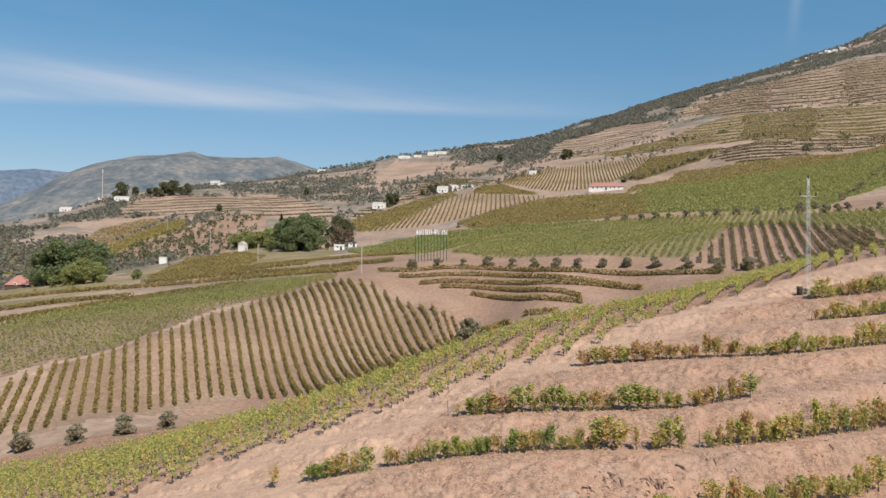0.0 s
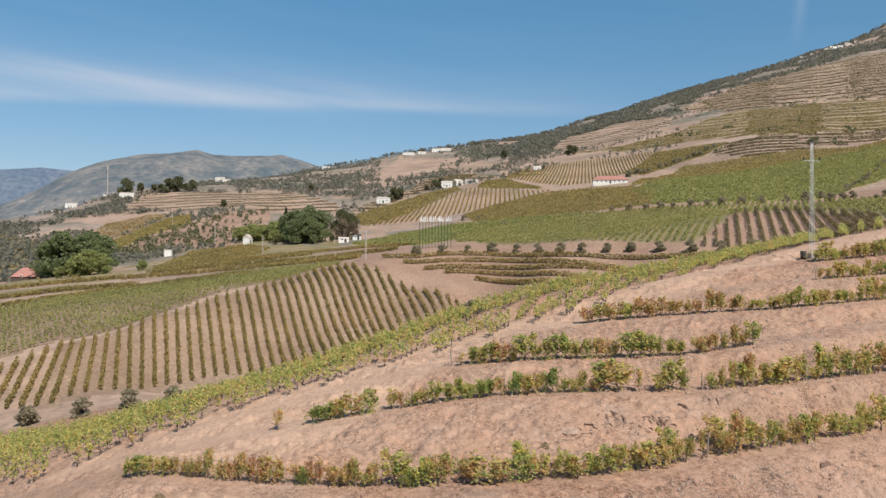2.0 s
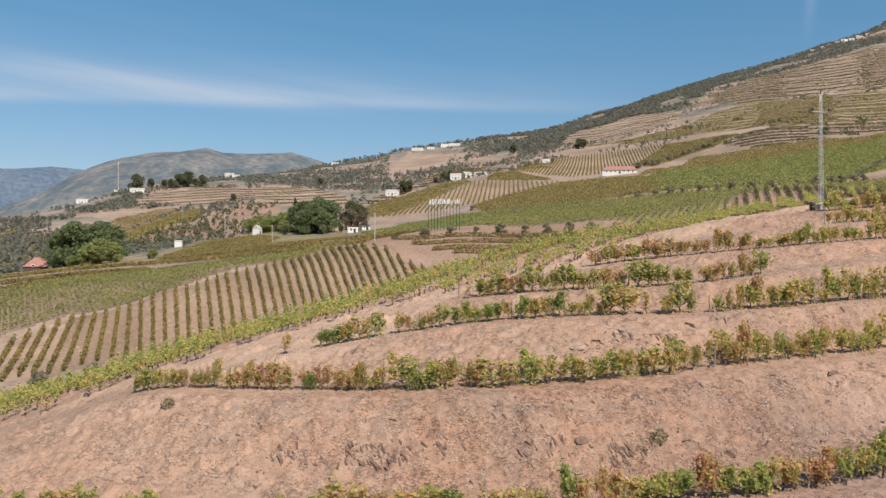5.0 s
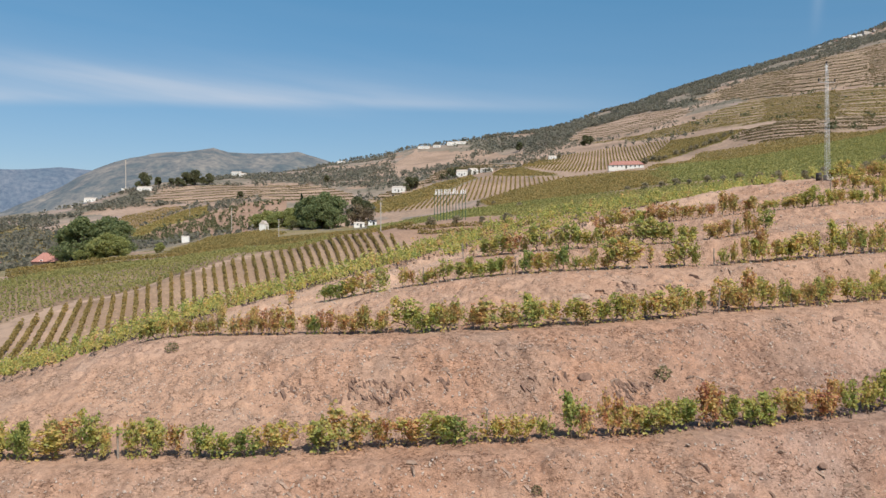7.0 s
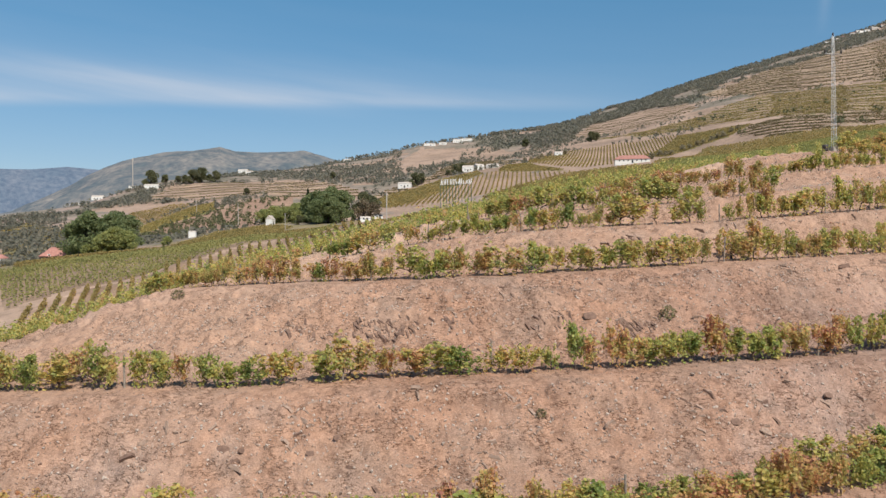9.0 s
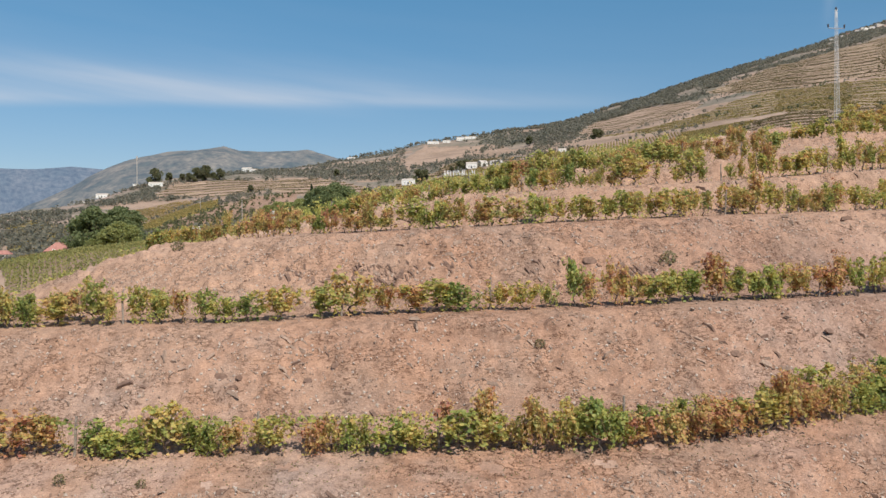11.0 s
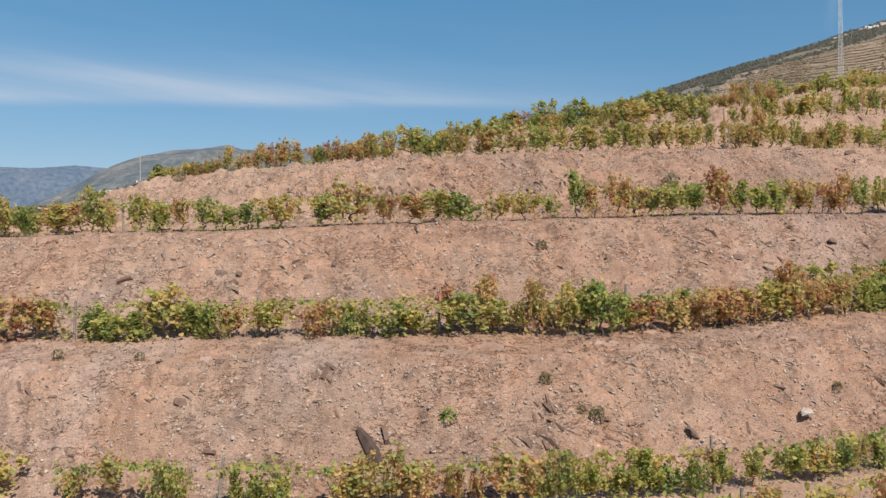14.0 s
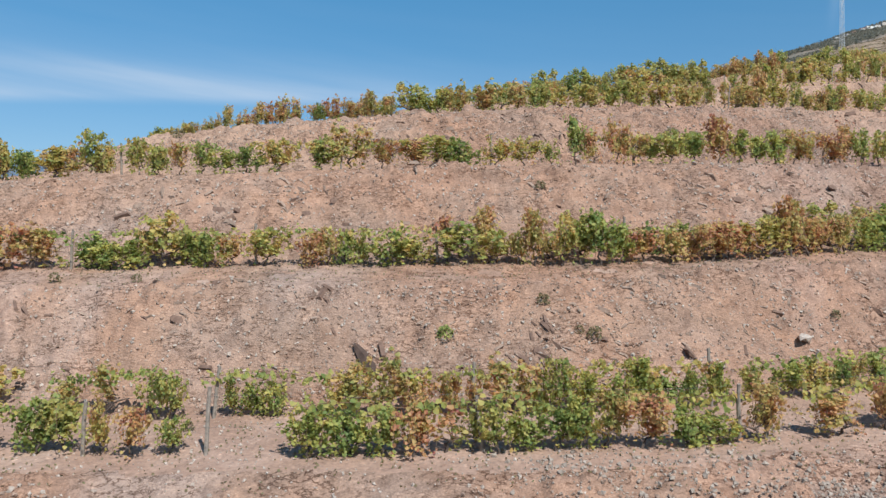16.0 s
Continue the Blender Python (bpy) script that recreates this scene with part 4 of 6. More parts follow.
# ---------------------------------------------------------------- fields of vines
# the combed field: one hedge a row
for k in range(-1, 43):
    foot, head = [np.array([np.interp(k, COMB_ROWS, [p[0] for p in ends]) + (2.0 if k < 0 else 0), np.interp(k, COMB_ROWS, [p[1] for p in ends])]) for ends in (ROW_FEET, ROW_HEADS)]
    if k > 38:
        foot, head = foot + np.array([-2.0, -0.6]) * (k - 38), head + np.array([-1.5, -2.2]) * (k - 38)
    reach = np.linalg.norm(head - foot)
    start = -14.0 if k < 19 else -9.0 * smooth((24 - k) / 5) - DICE.uniform(0, 1.2)   # the eastern rows run on down behind the spur
    t = np.arange(start, reach, 0.55)[:, None] / reach
    row = foot + (head - foot) * t + DICE.normal(0, 0.05, (len(t), 2))
    row = row[DICE.random(len(row)) > 0.03]
    base = on_ground(row)
    ob = row_thing("vine_row", base, tufts(base, 0.36, 1.25 + 0.22 * DICE.random(len(base)), 26), 0.30, LEAF_FIELD)
    tagged(ob, "long clipped green vine row on bare tan field", "vine row", "vine rows of the combed field")
for row in field_rows(KNOLL, 19, 2.7, 0.75):
    row = row[DICE.random(len(row)) > 0.10]
    base = on_ground(row)
    ob = row_thing("vine_row", base, tufts(base, 0.40, 1.4 + 0.2 * DICE.random(len(base)), 20), 0.36, LEAF_HEDGE)
    tagged(ob, "dark green vine row climbing a bare reddish knoll", "vine row", "vine rows of the knoll")
for line in (HEDGE_R1, HEDGE_R2, HEDGE_R3, HEDGE_R4, HEDGE_R5, HEDGE_R6, HEDGE_R7):
    row = along_line(line, 0.5)
    base = on_ground(row)
    ob = row_thing("vine_hedge", base, tufts(base, 0.5, 1.15 + 0.25 * DICE.random(len(base)), 18), 0.40, LEAF_FIELD)
    tagged(ob, "olive-green vine hedge curving along a red earth terrace", "vine hedge", "hedges on the red terraces")
for line in (HEDGE_L1, HEDGE_L2, HEDGE_L3, HEDGE_L4, HEDGE_L5, HEDGE_L6, HEDGE_L7):
    row = along_line(line, 0.8)
    base = on_ground(np.concatenate([row + DICE.normal(0, 0.4, row.shape), row + [0.5, 2.2] + DICE.normal(0, 0.5, row.shape), row + [1.0, 4.4] + DICE.normal(0, 0.5, row.shape)]))
    ob = row_thing("vine_hedge", base, tufts(base, 0.7, 1.3 + 0.3 * DICE.random(len(base)), 14), 0.55, LEAF_FIELD)
    tagged(ob, "green vine strip along the edge of a low terrace", "vine hedge", "vine strips in the valley")


def field_stuff(name, poly, heading, spacing, step, radius, tall, count, blade, mat, label, gaps=0.06):
    rows = np.concatenate(field_rows(poly, heading, spacing, step))
    rows = rows[DICE.random(len(rows)) > gaps]
    base = on_ground(rows)
    ob = new(name, foliage(name, tufts(base, radius, tall * DICE.uniform(0.8, 1.15, len(base)), count), blade, mat))
    return tagged(ob, label, "vineyard", kind="stuff")


field_stuff("vineyard", LEFT, 60, 2.0, 1.0, 0.46, 1.4, 12, 0.36, LEAF_BRIGHT, "green vines in rows on tan earth beyond a track")
field_stuff("vineyard", PLATEAU, 24, 2.3, 1.1, 0.5, 1.5, 14, 0.42, LEAF_BRIGHT, "broad green vineyard with close rows on a plateau")
field_stuff("vineyard", VINES_H, 35, 2.6, 1.3, 0.6, 1.5, 10, 0.6, LEAF_FIELD, "olive-green vineyard below a chapel and trees")
field_stuff("vineyard", GREEN_SIGN, 70, 2.2, 1.5, 0.7, 1.4, 9, 0.7, LEAF_BRIGHT, "bright green strip of vines behind a sign")
field_stuff("vineyard", OLIVE_GREEN, 38, 2.6, 1.6, 0.75, 1.5, 9, 0.75, LEAF_FIELD, "olive-green vineyard with slanting rows below a farmhouse")
field_stuff("vineyard", MEADOW, 52, 2.8, 2.0, 0.9, 1.5, 8, 0.95, LEAF_BRIGHT, "bright green vineyard slope with slanting rows")
field_stuff("vineyard", MEADOW_DARK, 52, 3.4, 2.2, 0.9, 1.6, 8, 1.0, LEAF_FIELD, "deep green vineyard slope above a lighter one")
field_stuff("vineyard", COMB, 10, 3.4, 1.5, 0.6, 1.5, 9, 0.75, LEAF_FIELD, "pale hillside vineyard combed with straight rows")
field_stuff("vineyard", PALE, 4, 3.7, 1.3, 0.55, 1.4, 9, 0.65, LEAF_FIELD, "pale hillside vineyard combed with straight rows")
field_stuff("vineyard", COMB_SIDE, 45, 3.0, 2.0, 0.9, 1.5, 8, 1.0, LEAF_FIELD, "olive-green vineyard beside a row of olive trees")
field_stuff("vineyard", BANK_GREEN, 50, 2.6, 2.0, 0.9, 1.5, 8, 0.95, LEAF_FIELD, "dark green sloping vineyard below white farm sheds")
field_stuff("vineyard", SMALL_GREEN, 80, 2.6, 2.0, 0.9, 1.5, 8, 0.95, LEAF_FIELD, "small green vineyard between pale fields")
field_stuff("vineyard", LEFT_GREEN, 30, 2.6, 2.0, 0.9, 1.4, 8, 0.95, LEAF_FIELD, "green vineyard below an olive grove")
field_stuff("vineyard", LEFT_ROWS, 30, 6.0, 1.6, 0.7, 1.4, 9, 0.8, LEAF_FIELD, "tan vineyard with widely spaced rows")

# the back of the spur: vines in short rows running down from the track
edge_x = np.linspace(-62, 78, 150)
front_edge = [(x, y - 2.2 * math.exp(-((x - 6) / 22) ** 2) - 1.1 * math.sin(x * 2.1) * math.sin(x * 0.83)) for x, y in zip(edge_x, soft_interp(edge_x, BAND_X, BAND_Y))]
back_edge = [(x + 4, y + 26 + 10 * smooth((-x - 5) / 30) + 8 * smooth((x - 15) / 30)) for x, y in front_edge]
SPUR_BACK = front_edge + back_edge[::-1]
rows = np.concatenate(field_rows(SPUR_BACK, 28, 2.4, 0.85))
rows = rows[DICE.random(len(rows)) > 0.16]
base = on_ground(rows)
kind = DICE.random(len(base)) + 0.16 * ripple(base[:, 0], base[:, 1], 7.0, 3.0)
for a, b, mat in ((-1, 0.36, LEAF_GREEN), (0.36, 0.90, LEAF_YELLOW), (0.90, 2, LEAF_RUST)):
    some = base[(kind >= a) & (kind < b)]
    n = len(some)
    tall, wide = DICE.uniform(1.15, 1.8, n), DICE.uniform(0.22, 0.44, n)
    crown = tufts(some + np.stack([0 * tall, 0 * tall, 0.28 * tall], 1), wide, 0.66 * tall, 52)
    shoot = np.repeat(some, 8, 0) + np.stack([DICE.normal(0, 0.22, 8 * n), DICE.normal(0, 0.22, 8 * n), np.repeat(tall, 8) * DICE.uniform(0.85, 1.12, 8 * n)], 1)
    at = np.concatenate([crown, shoot])
    tagged(new("vineyard", foliage("vineyard", at, 0.165, mat)), "yellow-green vines in short rows behind a dirt track", "vineyard", kind="stuff")
stem = np.repeat(base, 5, 0) + DICE.normal(0, 1, (5 * len(base), 3)) * [0.04, 0.04, 0] + np.tile([[0, 0, 0.08], [0, 0, 0.2], [0, 0, 0.32], [0, 0, 0.44], [0, 0, 0.56]], (len(base), 1))
tagged(new("vine_stems", foliage("vine_stems", stem, 0.17, BARK)), "dark vine stems behind a dirt track", "vine stems", kind="stuff")
# ---------------------------------------------------------------- vines on the terraces
def part(name, mesh, parent, label=""):
    """A mesh object under its thing."""
    ob = new(name, mesh)
    ob.parent = parent
    return tagged(ob, label)


def tube(points, radii, sides=5):
    """Corners and quads of a bent tube."""
    p, r = np.asarray(points, float), np.broadcast_to(radii, len(points))
    d = np.gradient(p, axis=0)
    d /= np.linalg.norm(d, axis=1, keepdims=True) + 1e-9
    a = np.cross(d, [0.31, 0.2, 0.93])
    bad = np.linalg.norm(a, axis=1) < 0.2
    a[bad] = np.cross(d[bad], [1, 0, 0])
    a /= np.linalg.norm(a, axis=1, keepdims=True) + 1e-9
    b = np.cross(d, a)
    ang = np.arange(sides) * 2 * np.pi / sides
    v = p[:, None] + r[:, None, None] * (np.cos(ang)[:, None] * a[:, None] + np.sin(ang)[:, None] * b[:, None])
    i = np.arange((len(p) - 1) * sides)
    q, k = i // sides, i % sides
    f = np.stack([q * sides + k, q * sides + (k + 1) % sides, (q + 1) * sides + (k + 1) % sides, (q + 1) * sides + k], 1)
    top = np.arange(sides - 1, -1, -1)
    return v.reshape(-1, 3), f


def joined(pieces):
    vs, fs, n = [], [], 0
    for v, f in pieces:
        vs.append(v)
        fs.append(f + n)
        n += len(v)
    return np.concatenate(vs), np.concatenate(fs)


def box_mesh(name, size, mat, centre=(0, 0, 0), bevel=0.0):
    bm = bmesh.new()
    bmesh.ops.create_cube(bm, size=1.0, matrix=Matrix.Translation(centre) @ Matrix.Diagonal((*size, 1)))
    if bevel:
        bmesh.ops.bevel(bm, geom=bm.edges[:], offset=bevel, segments=2, affect="EDGES")
    me = bpy.data.meshes.new(name)
    bm.to_mesh(me)
    bm.free()
    me.materials.append(mat)
    return me


VINE_KINDS = {   # leaves, canes, leaf material, label
    "G": (720, 22, LEAF_GREEN, "leafy green grapevine trained on a terrace"),
    "Y": (560, 19, LEAF_YELLOW, "yellowing grapevine with sparse leaves on a terrace"),
    "R": (580, 20, LEAF_RUST, "grapevine with rusty orange autumn leaves on a terrace"),
    "T": (150, 5, LEAF_RUST, "thin half-bare grapevine on a stony terrace"),
}


def vine_leaves(name, at, size, mat):
    """Lobed six-cornered leaves, folded a little along the rib, that hang and turn to the light."""
    n = len(at)
    size = np.broadcast_to(size, n)[:, None] * DICE.uniform(0.65, 1.35, (n, 1))
    face = DICE.normal(size=(n, 3)) * 0.75 + [0.12, -0.55, 0.45]
    face /= np.linalg.norm(face, axis=1, keepdims=True) + 1e-9
    rib = np.cross(face, DICE.normal(size=(n, 3)))
    rib /= np.linalg.norm(rib, axis=1, keepdims=True) + 1e-9
    rib *= np.where(rib[:, 2:] > 0, -1, 1)
    side = np.cross(rib, face)
    fold = face * 0.14
    ring = [-rib * 0.45, -rib * 0.35 + side * 0.5 + fold, rib * 0.15 + side * 0.52 + fold, rib * 0.6, rib * 0.15 - side * 0.52 + fold, -rib * 0.35 - side * 0.5 + fold]
    v = np.stack([at + c * size for c in ring], 1).reshape(-1, 3)
    return link_mesh(name, v, np.arange(6 * n).reshape(n, 6), [mat], False)


def make_vine(letter, seed):
    """A vine about a metre wide along x: gnarled trunk with two arms, canes fanning up and flopping over, leaves in clumps along them."""
    dice = np.random.default_rng(seed)
    leaves, canes, mat, label = VINE_KINDS[letter]
    thing = tagged(new("grapevine"), label, "grapevine", "vines on the terraces")
    lean = dice.normal(0, 0.12, 2)
    neck = np.array([lean[0], lean[1] * 0.6, 0.32 + 0.12 * dice.random()])
    trunk = tube([[0, 0, -0.15], [0.05 + lean[0] * 0.2, 0.02, 0.12], [lean[0] * 0.6 - 0.05, lean[1] * 0.5, 0.27], neck], [0.045, 0.036, 0.03, 0.034], 6)
    arms = [tube([neck, neck + [s * 0.2, 0.02, 0.08], neck + [s * 0.40, dice.normal(0, 0.05), 0.16 + dice.normal(0, 0.06)]], [0.028, 0.02, 0.012], 5) for s in (-1, 1)]
    v, f = joined([trunk, *arms])
    part("trunk", link_mesh("trunk", v, f, [BARK]), thing, "dark gnarled trunk")
    stems, at = [], []
    crown = dice.uniform(1.2, 1.42)
    skew, narrow = dice.normal(0, 0.10), dice.uniform(0.24, 0.36)
    for k in range(canes):
        x = np.clip(dice.normal(skew, narrow), -0.62, 0.62) if letter != "T" else dice.normal(0, 0.08)
        start = neck + [np.clip(x, -0.4, 0.4) * 0.7 - neck[0] * abs(x), 0, 0.1 * dice.random()]
        top = crown * (1.04 - 0.55 * (x - skew) ** 2) * dice.uniform(0.72, 1.1)
        y = dice.normal(0, 0.15)
        flop = dice.random()
        pts = [start, [0.5 * (start[0] + x) + dice.normal(0, 0.05), y * 0.5, 0.55 * (start[2] + top)], [x + dice.normal(0, 0.06), y, top]]
        if flop < 0.62:   # the tip hangs over
            out = dice.choice([-1, 1]) * dice.uniform(0.05, 0.34)
            away = dice.normal(-0.10, 0.2)
            pts += [[pts[2][0] + out * 0.6, y + away * 0.7, top + 0.03], [pts[2][0] + out, y + away, top - dice.uniform(0.3, 0.97) * top]]
        elif flop > 0.74:   # a shoot stands above the rest
            pts += [[pts[2][0] + dice.normal(0, 0.1), y + dice.normal(0, 0.05), top + dice.uniform(0.08, 0.36)]]
        pts = np.array(pts)
        stems.append(tube(pts, np.linspace(0.009, 0.004, len(pts)), 3))
        n = max(3, int(leaves / canes * dice.uniform(0.45, 1.5)))
        t = np.clip(np.sort(dice.choice(dice.uniform(0.04, 1, 7), n) + dice.normal(0, 0.05, n)), 0.02, 1) * (len(pts) - 1)
        p = np.stack([np.interp(t, np.arange(len(pts)), pts[:, c]) for c in range(3)], 1)
        p = p + dice.normal(0, 0.062, p.shape) + [0, 0, -0.03]
        p[:, 2] = np.maximum(p[:, 2], 0.2 + 0.25 * dice.random(n))
        at.append(p)
    if letter != "T":   # shoots and suckers low on the trunk
        n = int(leaves * dice.choice([0.02, 0.05, 0.14]))
        at.append(np.stack([dice.choice(dice.normal(0, 0.34, 6), n) + dice.normal(0, 0.08, n), dice.normal(-0.05, 0.13, n), dice.uniform(0.05, 0.62, n) ** 1.15], 1))
    v, f = joined(stems)
    tagged(part("cane_tangle", link_mesh("cane_tangle", v, f, [CANE]), thing, "thin brown canes"), kind="stuff")
    tagged(part("leaves", vine_leaves("leaves", np.concatenate(at), 0.094, mat), thing), kind="stuff")
    return thing


VINES = {k: [make_vine(k, 50 * i + n) for n in range(9 if k != "T" else 4)] for i, k in enumerate("GYRT")}
SPARE = {ob for group in VINES.values() for ob in group}
vine_dice = random.Random(11)


def plant(letter, x, y, wide, tall=1.0):
    source = vine_dice.choice(VINES[letter])
    slope = math.degrees(math.atan2(float(soft_interp(np.array(x + 0.5), EAST, EDGES[2][0]) - soft_interp(np.array(x - 0.5), EAST, EDGES[2][0])), 1.0))
    m = pose(x, y, float(surface(x, y)), 0, 0, slope + vine_dice.choice((0, 180)) + vine_dice.uniform(-14, 14))
    m = m @ Matrix.Diagonal((wide, max(0.85, min(wide, 1.2)), tall * vine_dice.uniform(0.86, 1.08), 1))
    if source in SPARE:   # the first of each goes to its own place
        SPARE.discard(source)
        source.matrix_basis = m
        return source
    return copy_thing(source, m)


def edge_at(k, x):
    return float(soft_interp(np.array(float(x)), EAST, (EDGES + UPPER)[k][0]))


for text, k, off in ((ROW_T1F, 0, 0.95), (ROW_T1B, 0, 3.7), (ROW_T2, 1, 2.25), (ROW_T3, 2, 1.1), (ROW_T4, 3, 1.3), (ROW_T5, 4, 1.0), (ROW_T6, 5, 1.0),
                     (ROW_T7, 6, 1.0), (ROW_T8, 7, 1.0), (ROW_T9, 8, 0.9)):
    done = 99.0
    for word in text.split():
        letter, (x, wide) = word[0], [float(n) for n in word[1:].split(":")]
        start = (99, 1, 3, 2, -3, -12, -12, 0, 0)[k]   # east of it the row closes up
        while done + 0.35 < x - wide / 2:
            done += 0.7
            if done > start and vine_dice.random() < 0.85:
                plant(vine_dice.choice("GYYR"), done - 0.3, edge_at(k, done - 0.3) + off - (0.95 * float(smooth(done / 5)) if k == 1 else 0), vine_dice.uniform(0.9, 1.25), vine_dice.uniform(0.85, 1.1))
        done = x + wide / 2
        lone = k == 3 and x < -4   # single upright vines on the spur's nose
        pieces = max(1, round(wide / (0.5 if lone else (0.66, 0.76, 0.84, 0.85, 0.72, 0.72, 0.75, 0.7, 0.7)[k]))) if letter != "T" else 1
        for n in range(pieces):
            px = x + wide * ((n + 0.5) / pieces - 0.5)
            each = letter if n == 0 or vine_dice.random() < 0.55 else vine_dice.choice("GYRYR")
            if k > 1 and each == "G" and vine_dice.random() < (0.35 if k == 2 else 0.5):
                each = "Y"
            back = off - (0.95 * float(smooth((px + 1) / 5)) if k == 1 else 0)
            broad_by = 0.85 if lone else max(0.34, wide / pieces * (1.3, 1.65, 1.42, 1.5, 1.6, 1.6, 1.6, 1.9, 1.9)[k]) * vine_dice.uniform(0.85, 1.15)
            broad_by = min(broad_by, (1.25, 1.4, 1.5, 1.7)[min(k, 3)])
            plant(each, px, edge_at(k, px) + back + vine_dice.uniform(-0.15, 0.15), broad_by if letter != "T" else 1.0, 1.0 if lone else (1 + 0.22 * float(smooth((px - 7) / 9)) * (0 < k < 5)) * (0.72 if off < 2 else 0.86, 1.04, 1.16, 1.1, 1.14)[min(k, 4)])
# a second row at the back of some benches
for k, off, x, stop in ((1, 2.45, 0.5, 19), (2, 2.35, -21, -12), (3, 2.9, -7, 28)):
    while x < stop:
        if vine_dice.random() < (0.85, 0.85, 0.7, 0.35)[k]:
            plant(vine_dice.choice("GYYR"), x, edge_at(k, x) + off + vine_dice.uniform(-0.1, 0.1), vine_dice.uniform(0.8, 1.3), (0.9, 0.9, 1.0, 1.0)[k])
        x += 1.05


for spare in SPARE:   # kinds that found no place
    for piece in list(spare.children):
        bpy.data.objects.remove(piece)
    bpy.data.objects.remove(spare)


def shoots(k, off, x, wide, up, mat, label):
    """Leafy shoots trained along a wire, with gaps."""
    thing = tagged(new("trained_shoots"), label, "vine shoots", "shoots along the wires")
    east = np.arange(x, x + wide, 0.25)
    north = np.array([edge_at(k, q) + off for q in east])
    line = np.stack([east, north, surface(east, north) + up + 0.05 * np.sin(east * 2.3)], 1)
    thing.matrix_basis = Matrix.Translation(line[0] - [0, 0, up])
    line = line - line[0] + [0, 0, up]
    v, f = tube(line, 0.008, 4)
    part("cane", link_mesh("cane", v, f, [CANE]), thing)
    t = DICE.uniform(0, len(line) - 1, int(wide * 60))
    t = t[DICE.random(len(t)) < 0.35 + 0.65 * np.sin(t * 0.7 + x) ** 2]
    p = np.stack([np.interp(t, np.arange(len(line)), line[:, c]) for c in range(3)], 1)
    p = p + DICE.normal(0, 1, p.shape) * [0.06, 0.09, 0.07] - np.abs(DICE.normal(0, 1, (len(p), 1))) * [0, 0, 0.09]
    tagged(part("leaves", vine_leaves("leaves", p, 0.10, mat), thing), kind="stuff")
    return thing


for k, off, up, spans in ((0, 0.95, 0.98, ((-9.6, 1.6), (-3.4, 5.2), (2.2, 4.0), (7.0, 5.0))), (0, 3.7, 1.0, ((-9.8, 3.4), (-6.0, 3.2), (-2.6, 4.6), (2.4, 4.0), (6.8, 6.0))),
                          (1, 2.25, 1.06, ((-15, 4.2), (-10.6, 4.0), (-6.4, 3.0), (-3.8, 3.0))), (1, 1.3, 1.06, ((2.5, 4.0), (7, 4.5), (12, 5.0))), (2, 1.1, 1.1, ((-14.5, 5.0), (-8.5, 5.5), (4.5, 6.0), (11, 7.0)))):
    for n, (x, wide) in enumerate(spans):
        shoots(k, off, x, wide, up, (LEAF_GREEN, LEAF_YELLOW)[n % 2], ("green", "yellowing")[n % 2] + " leafy shoots trained along a vine wire")

# ---------------------------------------------------------------- posts and wires
def make_post():
    v, f = tube([[0, 0, -0.3], [0.01, 0, 0.4], [0.0, 0.01, 1.0], [0.015, 0, 1.5]], [0.045, 0.043, 0.042, 0.038], 7)
    cap = np.array([[0.015, 0, 1.505]])
    n = len(v)
    faces = np.concatenate([f, np.stack([np.arange(n - 7, n), np.roll(np.arange(n - 7, n), -1), np.full(7, n), np.full(7, n)], 1)])
    bm = bmesh.new()
    made = [bm.verts.new(c) for c in np.concatenate([v, cap])]
    for q in faces:
        ids = list(dict.fromkeys(int(i) for i in q))
        bm.faces.new([made[i] for i in ids])
    me = bpy.data.meshes.new("vine_post")
    bm.to_mesh(me)
    bm.free()
    me.materials.append(POST_WOOD)
    return me


POST_MESH = make_post()
POSTS = [(0, 0.95, (-7.5, -4.95, 0.45, 5.6, 6.2, 11.0)), (0, 3.7, (-5.75, 0.25, 5.9, 8.6)), (1, 2.25, (-12.0, -6.3, -0.85, 5.0, 10.6, 16)),
         (2, 1.1, (-18.5, -13.4, -4.9, 0.9, 6.6, 15.0, 20)), (3, 1.3, (-12.5, -5, 1.2, 8.4, 13.9, 18.6, 24)), (4, 1.0, (-9, -2.6, 3.4, 9.4, 16, 23, 30)),
         (5, 1.0, (0, 6, 12, 19)), (6, 1.0, (12, 18, 27, 35)), (7, 1.0, (33.5, 40)), (8, 0.9, (37.4, 44))]
for k, off, xs in POSTS:
    for x in xs:
        y = edge_at(k, x) + off + 0.05
        ob = new("vine_post", POST_MESH)
        ob.matrix_basis = pose(x, y, float(surface(x, y)), vine_dice.uniform(-6, 6), vine_dice.uniform(-6, 6), vine_dice.uniform(0, 90)) @ Matrix.Diagonal((1, 1, vine_dice.uniform(0.72, 0.92), 1))
        tagged(ob, "weathered grey wooden post in a vine row", "post", "posts of the vine rows")
for k, off, a, b in ((0, 0.95, -14, 14), (0, 3.7, -14, 14), (1, 2.25, -18, 18), (2, 1.1, -22, 22)):
    for up in (0.55, 1.15):
        x = np.arange(a, b, 0.5)
        y = np.array([edge_at(k, q) + off for q in x])
        z = surface(x, y)
        z = np.convolve(np.pad(z, 4, mode="edge"), np.ones(9) / 9, "valid") + up + 0.03 * np.sin(x * 1.1)
        v, f = tube(np.stack([x, y, z], 1), 0.0028, 3)
        tagged(new("trellis_wire", link_mesh("trellis_wire", v, f, [WIRE])), "thin wire strung along a vine row", "wire", "wires of the vine rows")

